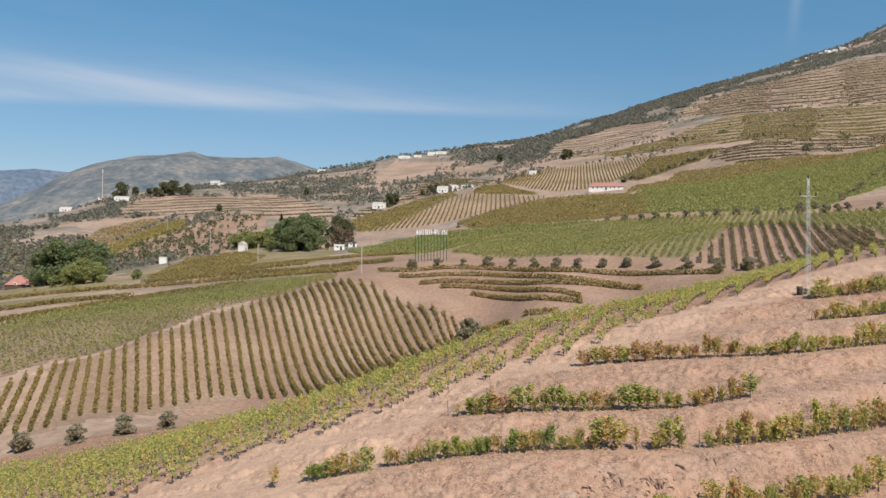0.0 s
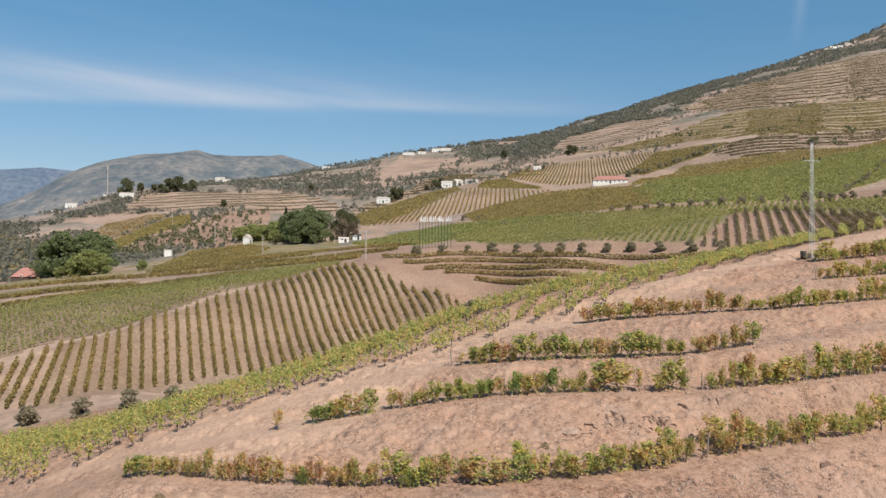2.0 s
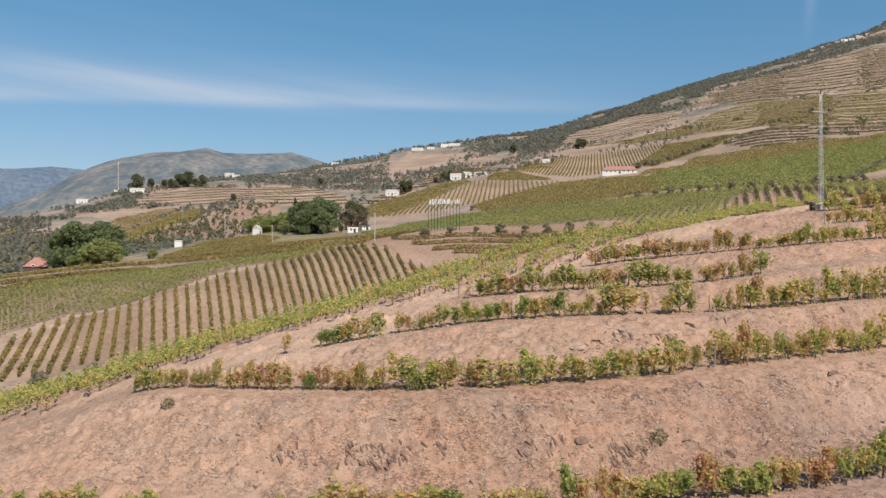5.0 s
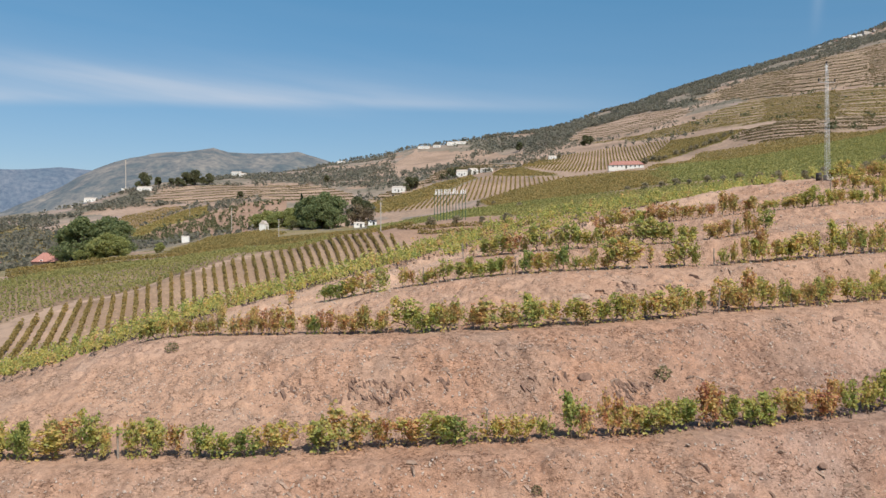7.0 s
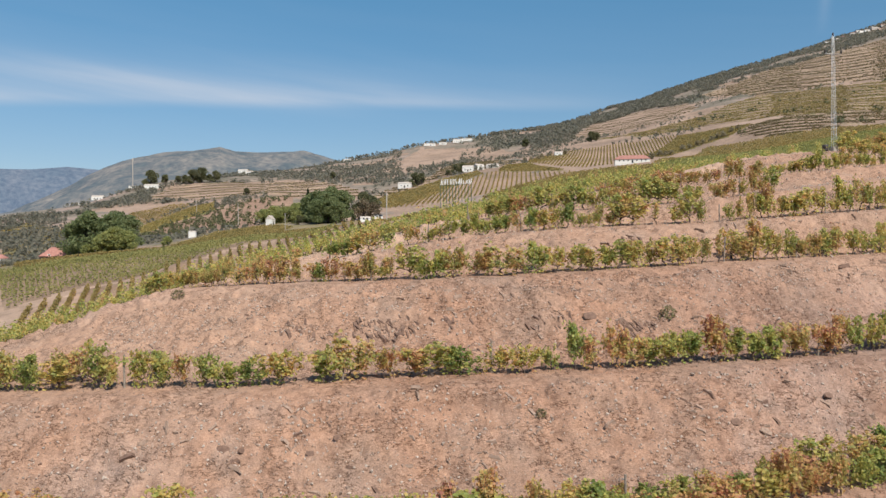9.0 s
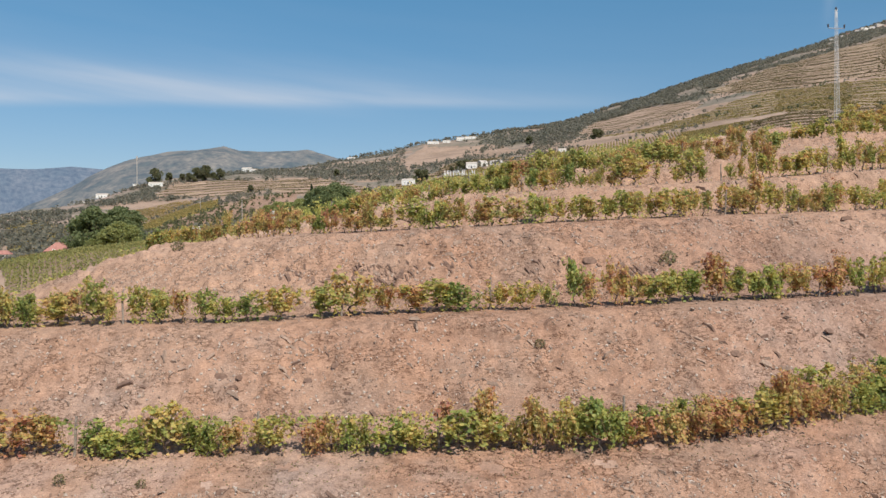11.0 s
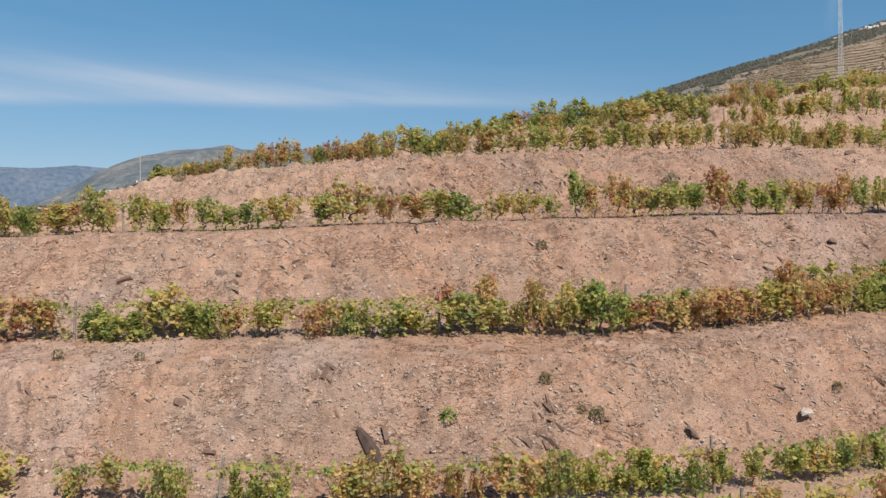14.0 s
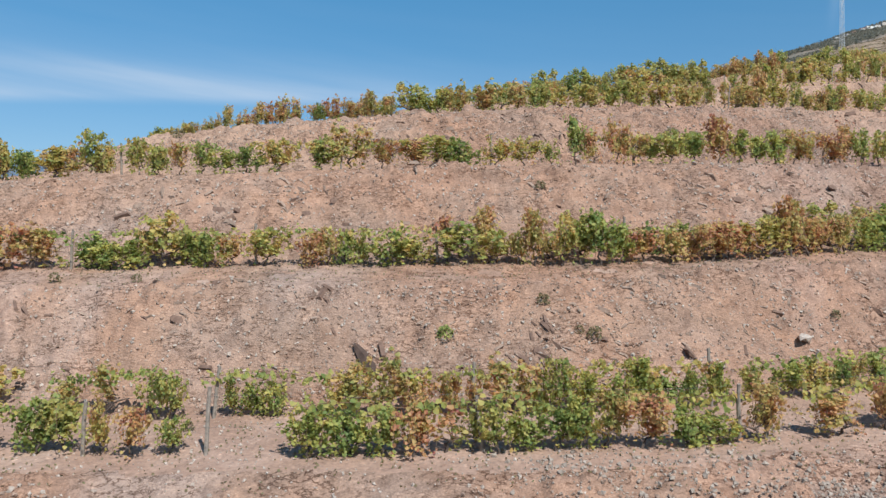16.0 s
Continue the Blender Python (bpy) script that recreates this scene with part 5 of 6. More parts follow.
# ---------------------------------------------------------------- stones and slabs on the banks
def stone_mesh(seed, mat, flat):
    """A broken schist stone: a cut block with uneven faces."""
    dice = np.random.default_rng(seed)
    bm = bmesh.new()
    bmesh.ops.create_icosphere(bm, subdivisions=1, radius=0.5)
    for vert in bm.verts:
        p = np.array(vert.co)
        p = np.clip(p, -0.34 - 0.1 * dice.random(3), 0.34 + 0.1 * dice.random(3)) * (1 + dice.normal(0, 0.09, 3))
        vert.co = p * [1.35, 0.8, flat]
    me = bpy.data.meshes.new("stone")
    bm.to_mesh(me)
    bm.free()
    me.materials.append(mat)
    return me


STONES = [stone_mesh(s, m, fl) for s, (m, fl) in enumerate(((ROCK, 0.34), (PALE_ROCK, 0.4), (DARK_ROCK_AND_SHADE, 0.26), (ROCK, 0.25), (PALE_ROCK, 0.5), (DARK_ROCK_AND_SHADE, 0.4), (ROCK, 0.45), (PALE_ROCK, 0.28)))]
STONE_LABELS = {ROCK.name: "brown broken schist stone lying on a bank", PALE_ROCK.name: "pale schist stone lying on a bank", DARK_ROCK_AND_SHADE.name: "dark schist stone jutting from a bank"}


def lay_stone(x, y, size, mesh, tip=0.0):
    z = float(surface(x, y))
    dz = float(surface(x, y + 0.25) - surface(x, y - 0.25)) / 0.5
    ob = new("stone", mesh)
    ob.matrix_basis = pose(x, y, z + 0.03 * size, math.degrees(math.atan(dz)) + vine_dice.uniform(-25, 25), vine_dice.uniform(-25, 25) + tip, vine_dice.uniform(0, 360)) @ Matrix.Diagonal((size, size, size, 1))
    return tagged(ob, STONE_LABELS[mesh.materials[0].name], "stone", "stones on the banks")


for k, count, low, high in ((0, 80, -11, 13), (1, 65, -16, 17), (2, 50, -20, 21), (3, 30, -16, 26)):
    for n in range(count):
        x = vine_dice.uniform(low, high)
        y = vine_dice.uniform(edge_at(k, x) + (4.6 if k == 0 else 3.2), edge_at(k + 1, x) + 0.2)
        lay_stone(x, y, vine_dice.choice((0.06, 0.08, 0.10, 0.13, 0.18)) * vine_dice.uniform(0.8, 1.25), vine_dice.choice(STONES[:4] + STONES[6:]))
def slab_mesh(long, wide, thick, mat):
    """A split schist slab: broken off square below, pointed above, with chipped edges."""
    bm = bmesh.new()
    rings = []
    for u, w, shift in ((-0.5, 0.9, 0.0), (-0.2, 1.0, 0.05), (0.15, 0.85, 0.0), (0.38, 0.55, -0.12), (0.5, 0.16, -0.22)):
        rings.append([bm.verts.new(((sx * w * 0.5 + shift) * wide, sy * thick * (0.5 - 0.2 * u), u * long + 0.05 * sx)) for sx, sy in ((-1, -0.8), (0.3, -1), (1, -0.5), (0.9, 0.8), (-0.9, 1))])
    for low, high in zip(rings, rings[1:]):
        for i in range(5):
            bm.faces.new([low[i], low[(i + 1) % 5], high[(i + 1) % 5], high[i]])
    bm.faces.new(rings[0][::-1])
    bm.faces.new(rings[-1])
    me = bpy.data.meshes.new("rock_slab")
    bm.to_mesh(me)
    bm.free()
    me.materials.append(mat)
    return me


slab = new("rock_slab", slab_mesh(1.1, 0.32, 0.15, SLAB_ROCK))
slab.matrix_basis = pose(-2.42, 19.5, float(surface(-2.42, 19.5)) + 0.16, -22, -32, 0)
tagged(slab, "dark narrow schist slab leaning against a bank", "rock")
# boulders, clods and pale blocks; some dark clods stand in for shaded crevices
for x, y, size, mesh, turn in ((5.95, 20.75, 0.48, STONES[5], (30, 40, 20)), (9.35, 21.95, 0.5, STONES[4], (20, 0, 50)),
                               (1.92, 19.98, 0.26, STONES[2], (65, 10, 0)), (4.4, 57.4, 0.8, STONES[0], (10, 0, 20)), (2.7, 57.2, 0.7, STONES[3], (10, 0, 60)), (6.9, 45.5, 1.1, STONES[3], (30, 0, 10)),
                               (-8.4, 26.3, 0.46, STONES[2], (70, 10, 5)), (-7.75, 26.2, 0.36, STONES[5], (60, 10, 70)), (-4.5, 26.7, 0.34, STONES[2], (70, 0, 20)), (-5.4, 26.25, 0.3, STONES[5], (60, 0, 0)),
                               (-7.4, 20.0, 0.34, STONES[2], (65, 20, 10)), (-6.6, 20.85, 0.36, STONES[2], (75, 0, 0)), (9.8, 28.75, 0.4, STONES[5], (60, 0, 15)), (11.0, 29.0, 0.5, STONES[6], (40, 20, 15)),
                               (14.1, 30.85, 0.42, STONES[5], (50, 0, 30)), (5.55, 35.5, 0.62, STONES[2], (60, 0, 15)), (13.2, 55.0, 0.7, STONES[5], (10, 0, 30))):
    ob = new("stone", mesh)
    ob.matrix_basis = pose(x, y, float(surface(x, y)) + 0.1 * size, *turn) @ Matrix.Diagonal((size, size, size, 1))
    tagged(ob, "large " + STONE_LABELS[mesh.materials[0].name], "stone", "stones on the banks")


def chips(name, count, box, sizes, mat, label, only_steep=True):
    """Gravel: flat splinters scattered on the banks, joined."""
    x = DICE.uniform(box[0], box[1], count)
    y = DICE.uniform(box[2], box[3], count)
    if only_steep:
        slope = np.abs(height(x, y + 0.2) - height(x, y - 0.2)) / 0.4
        keep = slope > 0.35
        x, y = x[keep], y[keep]
    fade = np.minimum(np.minimum(x - box[0], box[1] - x) / (0.22 * (box[1] - box[0])), np.minimum(y - box[2], box[3] - y) / (0.12 * (box[3] - box[2])))
    keep = DICE.random(len(x)) < smooth(fade + 0.1)   # the spread thins out towards its rim
    x, y = x[keep], y[keep]
    n = len(x)
    z = surface(x, y)
    s = DICE.choice(sizes, n)[:, None] * DICE.uniform(0.6, 1.4, (n, 1))
    a = DICE.normal(size=(n, 3))
    a /= np.linalg.norm(a, axis=1, keepdims=True)
    b = np.cross(a, DICE.normal(size=(n, 3)))
    b /= np.linalg.norm(b, axis=1, keepdims=True)
    c = np.cross(a, b) * 0.4
    p = np.stack([x, y, z + 0.15 * s[:, 0]], 1)
    v = np.stack([p + a * s * 0.6, p + b * s * 0.45, p - a * s * 0.5, p - b * s * 0.4, p + c * s, p - c * s], 1).reshape(-1, 3)
    tri = np.array([[0, 1, 4], [1, 2, 4], [2, 3, 4], [3, 0, 4], [1, 0, 5], [2, 1, 5], [3, 2, 5], [0, 3, 5]])
    f = (np.arange(n)[:, None, None] * 6 + tri).reshape(-1, 3)
    return tagged(new(name, link_mesh(name, v, f, [mat], False)), label, "gravel", kind="stuff")


chips("gravel", 34000, (-14, 16, 8, 24), (0.03, 0.045, 0.06, 0.09), ROCK, "loose brown schist gravel on the banks")
chips("gravel", 20000, (-14, 16, 8, 24), (0.025, 0.04, 0.06, 0.1), PALE_ROCK, "loose pale schist gravel on the banks")
chips("gravel", 350, (-14, 16, 8, 24), (0.03, 0.05, 0.08), DARK_ROCK_AND_SHADE, "dark schist splinters on the banks")
chips("gravel", 3400, (0, 14, 12.0, 15.2), (0.03, 0.04, 0.06, 0.11), GREY_ROCK, "heap of broken grey schist at the foot of a bench", False)
chips("gravel", 2600, (-10, 11, 12.5, 18.5), (0.02, 0.03, 0.045, 0.075), PALE_ROCK, "pale stones strewn on the lowest bench", False)
chips("gravel", 18000, (-24, 26, 23, 45), (0.05, 0.07, 0.1), ROCK, "loose brown schist gravel on the banks")
chips("gravel", 15000, (-24, 26, 23, 45), (0.05, 0.08, 0.12), PALE_ROCK, "loose pale schist gravel on the banks")
chips("gravel", 700, (-24, 26, 23, 45), (0.05, 0.08, 0.1), DARK_ROCK_AND_SHADE, "dark schist splinters on the banks")
chips("gravel", 9000, (-20, 22, 21, 40), (0.03, 0.05, 0.08), ROCK, "brown stones strewn on the benches", False)
chips("gravel", 6000, (-20, 45, 44, 80), (0.08, 0.11, 0.15), PALE_ROCK, "loose pale schist gravel on the upper banks", False)


def splinters(name, count, box, sizes, mat, label, lean=-18):
    """Thin schist plates jutting from the banks, all dipping one way, joined."""
    x, y = DICE.uniform(box[0], box[1], count), DICE.uniform(box[2], box[3], count)
    slope = (height(x, y + 0.2) - height(x, y - 0.2)) / 0.4
    nest = np.sin(x * 1.7 + 2 * np.sin(y * 1.3)) + np.sin(x * 0.6 - y * 1.9 + 1.0) + DICE.normal(0, 0.8, count)
    keep = (slope > 0.4) & (nest > (0.55 if lean > -40 else 0.2))
    x, y, slope = x[keep], y[keep], slope[keep]
    n = len(x)
    s = DICE.choice(sizes, n)[:, None] * DICE.uniform(0.6, 1.5, (n, 1))
    out = np.stack([np.zeros(n), -slope, np.ones(n)], 1)
    out /= np.linalg.norm(out, axis=1, keepdims=True)
    up = np.stack([np.zeros(n), np.ones(n), slope], 1)
    up /= np.linalg.norm(up, axis=1, keepdims=True)
    tip = np.radians(DICE.normal(lean, 38 if lean > -40 else 16, n))[:, None]
    long = (np.array([1.0, 0, 0]) * np.cos(tip) + up * np.sin(tip)) * DICE.uniform(0.9, 1.5, (n, 1))
    deep = out * 0.8 + up * DICE.normal(0.5, 0.3, (n, 1)) + DICE.normal(0, 0.2, (n, 3))
    deep /= np.linalg.norm(deep, axis=1, keepdims=True)
    thick = np.cross(long, deep) * 0.13
    p = np.stack([x, y, surface(x, y)], 1) + out * s * 0.02
    taper = DICE.uniform(0.2, 0.9, (n, 1))
    a, b, c, d = -long * 0.6 - deep * 0.3, long * 0.55 - deep * 0.3, long * 0.5 * taper + deep * 0.17, -long * 0.45 + deep * 0.17 * taper
    v = np.stack([p + (q + w) * s for q in (a, b, c, d) for w in (-thick, thick)], 1).reshape(-1, 3)
    quad = np.array([[0, 2, 4, 6], [1, 7, 5, 3], [0, 1, 3, 2], [2, 3, 5, 4], [4, 5, 7, 6], [6, 7, 1, 0]])
    f = (np.arange(n)[:, None, None] * 8 + quad).reshape(-1, 4)
    return tagged(new(name, link_mesh(name, v, f, [mat], False)), label, "gravel", kind="stuff")


# the dark plates among these stand in for the shade of crevices
splinters("schist_splinters", 5200, (-14, 16, 17, 24.5), (0.05, 0.08, 0.11, 0.17), ROCK, "brown schist plates jutting from the banks")
splinters("schist_splinters", 520, (-14, 16, 17, 24.5), (0.07, 0.1, 0.14, 0.22), DARK_ROCK_AND_SHADE, "dark schist plates on the banks, standing in for crevice shade")
splinters("schist_splinters", 1600, (-14, 16, 17, 24.5), (0.05, 0.07, 0.10), PALE_ROCK, "pale schist plates jutting from the banks")
splinters("schist_splinters", 12000, (-24, 26, 24.5, 52), (0.07, 0.1, 0.16, 0.26), ROCK, "brown schist plates jutting from the banks")
splinters("schist_splinters", 2600, (-24, 26, 24.5, 52), (0.09, 0.14, 0.2, 0.32), DARK_ROCK_AND_SHADE, "dark schist plates on the banks, standing in for crevice shade")
splinters("schist_splinters", 2500, (-14, 14, 5, 12.5), (0.06, 0.1, 0.16), ROCK, "brown schist plates jutting from the banks")

# eroded seams where the schist stands on edge near the foot of a bank; its dark tone stands in for crack shade
for box in ((-8.5, -0.5, 34.1, 35.2), (2.5, 8.5, 34.8, 35.9), (7.5, 12.5, 45.7, 47.2), (1.2, 2.6, 19.6, 20.5), (-4.2, -1.2, 19.6, 21.0)):
    splinters("schist_splinters", int(26 * (box[1] - box[0])), box, (0.12, 0.18, 0.26, 0.34), DARK_ROCK_AND_SHADE, "dark upright schist plates in an eroded seam, dark for crack shade", -62)

# dry leaves dropped under the rows
lx, ly = DICE.uniform(-13, 14, 5200), DICE.uniform(13.5, 26.5, 5200)
flat_here = np.abs(height(lx, ly + 0.2) - height(lx, ly - 0.2)) < 0.14
litter = np.stack([lx, ly, surface(lx, ly) + 0.02], 1)[flat_here]
tagged(new("leaf_litter", foliage("leaf_litter", litter, 0.055, DRY_WEED)), "dry fallen vine leaves scattered on the benches", "leaf litter", kind="stuff")
# ---------------------------------------------------------------- the lattice pole beside the track
def bar_mesh(name, a, b, thick, mat, sides=4):
    v, f = tube([a, (np.array(a) + b) / 2, b], thick, sides)
    return link_mesh(name, v, f, [mat], False)


pole = tagged(new("power_pole"), "tall galvanised lattice power pole on a concrete block", "power pole")
pole.matrix_basis = pose(38.7, 83.4, float(surface(38.7, 83.4)) - 0.1, 0, 0, 10)
POLE_TALL = 34.0 - (float(surface(38.7, 83.4)) - 0.1)
part("base_block", box_mesh("base_block", (0.8, 0.8, 0.7), CONCRETE, (0.05, 0, 0.3), 0.06), pole, "rough concrete base block")
for sx in (-1, 1):
    for sy in (-1, 1):
        part("leg", bar_mesh("leg", (sx * 0.21, sy * 0.15, 0.6), (sx * 0.10, sy * 0.07, POLE_TALL), 0.020, STEEL), pole)
for k in range(20):
    z0, z1 = 0.8 + k * (POLE_TALL - 1) / 20, 0.8 + (k + 1) * (POLE_TALL - 1) / 20
    w0, w1 = 0.21 - 0.11 * (z0 - 0.6) / POLE_TALL, 0.21 - 0.11 * (z1 - 0.6) / POLE_TALL
    s = 1 if k % 2 else -1
    part("brace", bar_mesh("brace", (-w0 * s, -w0 * 0.67, z0), (w1 * s, -w1 * 0.67, z1), 0.009, STEEL), pole)
    part("brace", bar_mesh("brace", (-w0 * s, w0 * 0.67, z0), (w1 * s, w1 * 0.67, z1), 0.009, STEEL), pole)
    part("rung", bar_mesh("rung", (-w0, -w0 * 0.67, z0), (w0, -w0 * 0.67, z0), 0.014, STEEL), pole)
part("crossarm", bar_mesh("crossarm", (-0.95, 0, POLE_TALL - 2.0), (0.95, 0, POLE_TALL - 2.0), 0.04, STEEL), pole)
part("mast_tip", bar_mesh("mast_tip", (0, 0, POLE_TALL - 0.8), (0, 0, POLE_TALL - 0.1), 0.04, STEEL), pole)
for x, z in ((-0.93, POLE_TALL - 1.95), (0.93, POLE_TALL - 1.95), (0, POLE_TALL - 0.12)):
    v, f = tube([[x, 0, z], [x, 0, z + 0.1], [x, 0, z + 0.16], [x, 0, z + 0.26], [x, 0, z + 0.34], [x, 0, z + 0.4]], [0.03, 0.1, 0.06, 0.11, 0.06, 0.02], 8)
    part("insulator", link_mesh("insulator", v, f, [BLACK_PLASTIC]), pole, "dark insulator")
drum = tagged(new("drum"), "dark weathered drum standing beside a power pole", "drum")
drum.matrix_basis = pose(37.6, 83.0, float(surface(37.6, 83.0)), 0, 0, 0)
v, f = tube([[0, 0, 0], [0, 0, 0.01], [0, 0, 0.3], [0, 0, 0.33], [0, 0, 0.36], [0, 0, 0.6], [0, 0, 0.63], [0, 0, 0.66], [0, 0, 0.9], [0, 0, 0.9]], [0.02, 0.3, 0.3, 0.315, 0.3, 0.3, 0.315, 0.3, 0.3, 0.02], 14)
part("shell", link_mesh("shell", v, f, [BLACK_PLASTIC]), drum)

# ---------------------------------------------------------------- the sign on posts, seen from behind
sign = tagged(new("sign"), "row of white sign letters on tall dark green posts", "sign")
sign.matrix_basis = pose(-4.2, 240.0, float(surface(-4.2, 240.0)), 0, 0, -24)
SIGN_TALL = 34.2 - float(surface(-4.2, 240.0))
for k in range(11):
    x = -5.3 + k * 1.06
    low = float(surface(-4.2 + x * 0.91, 240 - x * 0.41)) - float(surface(-4.2, 240)) - 0.3
    part("post", bar_mesh("post", (x, 0, low), (x, 0, SIGN_TALL - 1.6), 0.09, GREEN_PAINT, 6), sign)
part("rail", bar_mesh("rail", (-5.5, 0, SIGN_TALL - 1.65), (5.5, 0, SIGN_TALL - 1.65), 0.05, GREEN_PAINT), sign)
for k, (wide, tall, slant) in enumerate(((0.9, 1.7, 14), (0.75, 1.7, 0), (0.35, 1.7, 0), (0.8, 1.7, 0), (0.35, 1.7, 0), (0.95, 1.7, -12), (0.8, 1.7, 0), (0.4, 1.1, 0), (0.7, 1.2, 10), (0.7, 1.5, -8))):
    x = -4.8 + k * 1.08
    part("letter_bar", bar_mesh("letter_bar", (x - 0.3 * wide, 0, SIGN_TALL - 1.6), (x - 0.3 * wide + math.tan(radians(slant)) * tall, 0, SIGN_TALL - 1.6 + tall), 0.13, WHITE_PAINT), sign, "white letter stroke")
    if wide > 0.5:
        part("letter_bar", bar_mesh("letter_bar", (x + 0.4 * wide, 0, SIGN_TALL - 1.6), (x + 0.4 * wide - math.tan(radians(slant)) * tall, 0, SIGN_TALL - 1.6 + tall), 0.12, WHITE_PAINT), sign, "white letter stroke")
        part("letter_bar", bar_mesh("letter_bar", (x - 0.3 * wide, 0, SIGN_TALL - 1.0), (x + 0.4 * wide, 0, SIGN_TALL - 0.9), 0.11, WHITE_PAINT), sign, "white letter stroke")


def plain_pole(x, y, tall, thick, label):
    thing = tagged(new("utility_pole"), label, "utility pole", "thin poles in the valley")
    thing.matrix_basis = pose(x, y, float(surface(x, y)) - 0.2)
    part("shaft", bar_mesh("shaft", (0, 0, 0), (0, 0, tall), thick, CONCRETE, 7), thing)
    part("crossbar", bar_mesh("crossbar", (-0.7, 0, tall - 0.5), (0.7, 0, tall - 0.5), 0.07, CONCRETE), thing)
    return thing


plain_pole(-24.3, 227.6, 9.0, 0.16, "thin pale concrete utility pole beside a track")
plain_pole(-148, 492, 15.5, 0.2, "thin pale concrete utility pole beside a grove")
plain_pole(-93.8, 392, 9.5, 0.16, "thin pale concrete utility pole above a vineyard")
plain_pole(-239, 672, 12, 0.2, "thin pale concrete utility pole in a field")

# ---------------------------------------------------------------- houses
def house(x, y, long, deep, wall, roof, heading, label, roof_mat, hip=0.0, windows=3, sink=0.6, wall_mat=None):
    """Walls with thickness, a two-sided or hipped roof with eaves, a door and windows."""
    thing = tagged(new("house"), label, "house", "white houses on the hills")
    z = float(surface(x, y))
    thing.matrix_basis = pose(x, y, z - sink, 0, 0, heading)
    wall += sink
    bm = bmesh.new()
    loops = []
    for inset in (0.0, 0.3):
        for z2 in (0.0, wall):
            hx, hy = long / 2 - inset, deep / 2 - inset
            loops.append([bm.verts.new(c) for c in ((-hx, -hy, z2), (hx, -hy, z2), (hx, hy, z2), (-hx, hy, z2))])
    for i in range(4):
        j = (i + 1) % 4
        bm.faces.new([loops[0][i], loops[0][j], loops[1][j], loops[1][i]])
        bm.faces.new([loops[2][j], loops[2][i], loops[3][i], loops[3][j]])
        bm.faces.new([loops[1][i], loops[1][j], loops[3][j], loops[3][i]])
    me = bpy.data.meshes.new("wall_shell")
    bm.to_mesh(me)
    bm.free()
    me.materials.append(wall_mat or WHITEWASH)
    if not hip:
        for s in (-1, 1):
            bm = bmesh.new()
            for x0 in (s * (long / 2 - 0.02), s * (long / 2 - 0.3)):
                bm.faces.new([bm.verts.new(c) for c in ((x0, -deep / 2 + 0.05, wall), (x0, deep / 2 - 0.05, wall), (x0, 0, wall + roof - 0.05))])
            bmesh.ops.bridge_loops(bm, edges=bm.edges[:])
            gable = bpy.data.meshes.new("gable")
            bm.to_mesh(gable)
            bm.free()
            gable.materials.append(WHITEWASH)
            part("gable", gable, thing)
    part("wall_shell", me, thing)
    e = 0.45 if roof_mat is ROOF_TILE else 0.12
    ridge = long / 2 + e - hip
    corners = [(-long / 2 - e, -deep / 2 - e, wall - 0.1), (long / 2 + e, -deep / 2 - e, wall - 0.1), (long / 2 + e, deep / 2 + e, wall - 0.1), (-long / 2 - e, deep / 2 + e, wall - 0.1), (-ridge, 0, wall + roof), (ridge, 0, wall + roof)]
    bm = bmesh.new()
    top = [bm.verts.new(c) for c in corners]
    low = [bm.verts.new((c[0], c[1], c[2] - 0.15)) for c in corners[:4]]
    for ids in ((0, 1, 5, 4), (2, 3, 4, 5), (1, 2, 5), (3, 0, 4)):
        bm.faces.new([top[i] for i in ids])
    for i in range(4):
        bm.faces.new([low[i], low[(i + 1) % 4], top[(i + 1) % 4], top[i]])
    bm.faces.new(low[::-1])
    me = bpy.data.meshes.new("roof")
    bm.to_mesh(me)
    bm.free()
    me.materials.append(roof_mat)
    part("roof", me, thing)
    for k in range(windows):
        px = (k + 1) / (windows + 1) * long - long / 2
        if k == windows // 2:
            part("door", box_mesh("door", (1.2, 0.12, 2.1), DARK_GAP, (px, -deep / 2 - 0.02, sink + 1.05)), thing, "dark doorway")
        else:
            win = part("window", box_mesh("window", (1.3, 0.08, 1.4), WHITE_PAINT, (px, -deep / 2 - 0.03, sink + 1.8)), thing)
            part("pane", box_mesh("pane", (1.0, 0.06, 1.1), DARK_GAP, (px, -deep / 2 - 0.06, sink + 1.8)), win, "dark pane")
    return thing


house(119.5, 574, 25, 10, 2.9, 3.2, -8, "long white farmhouse with a red tiled hip roof", ROOF_TILE, 4.0, 7, 1.6)
house(-210, 387, 13, 11, 1.6, 4.4, 20, "low farm building with a red tiled roof beside trees", ROOF_TILE, 4.8, 2, 1.5, BARK)
house(-161, 446, 4.0, 3.6, 3.4, 0.4, 10, "small square white hut in a valley field", PALE_ROOF, 0.0, 0)
house(-121, 468, 5.5, 3.8, 3.6, 2.2, 82, "small white gabled chapel beside trees", PALE_ROOF, 0.0, 1)
house(-61, 452, 6, 4.0, 2.3, 0.9, 12, "white shed beside trees", PALE_ROOF, 0.0, 2)
house(-55, 468, 5, 4, 2.2, 0.9, 5, "low dark shed behind a white one", DARK_GAP, 0.0, 2)
house(-57, 690, 12, 7, 4.2, 1.4, -8, "long white farm shed with a pale roof", PALE_ROOF, 0.0, 3)
house(-1, 716, 10, 7, 4.5, 1.6, -5, "white farm building on a hillside", PALE_ROOF, 0.0, 3)
house(9, 718, 8, 6, 4.0, 1.8, 30, "white farm building on a hillside", PALE_ROOF, 0.0, 2)
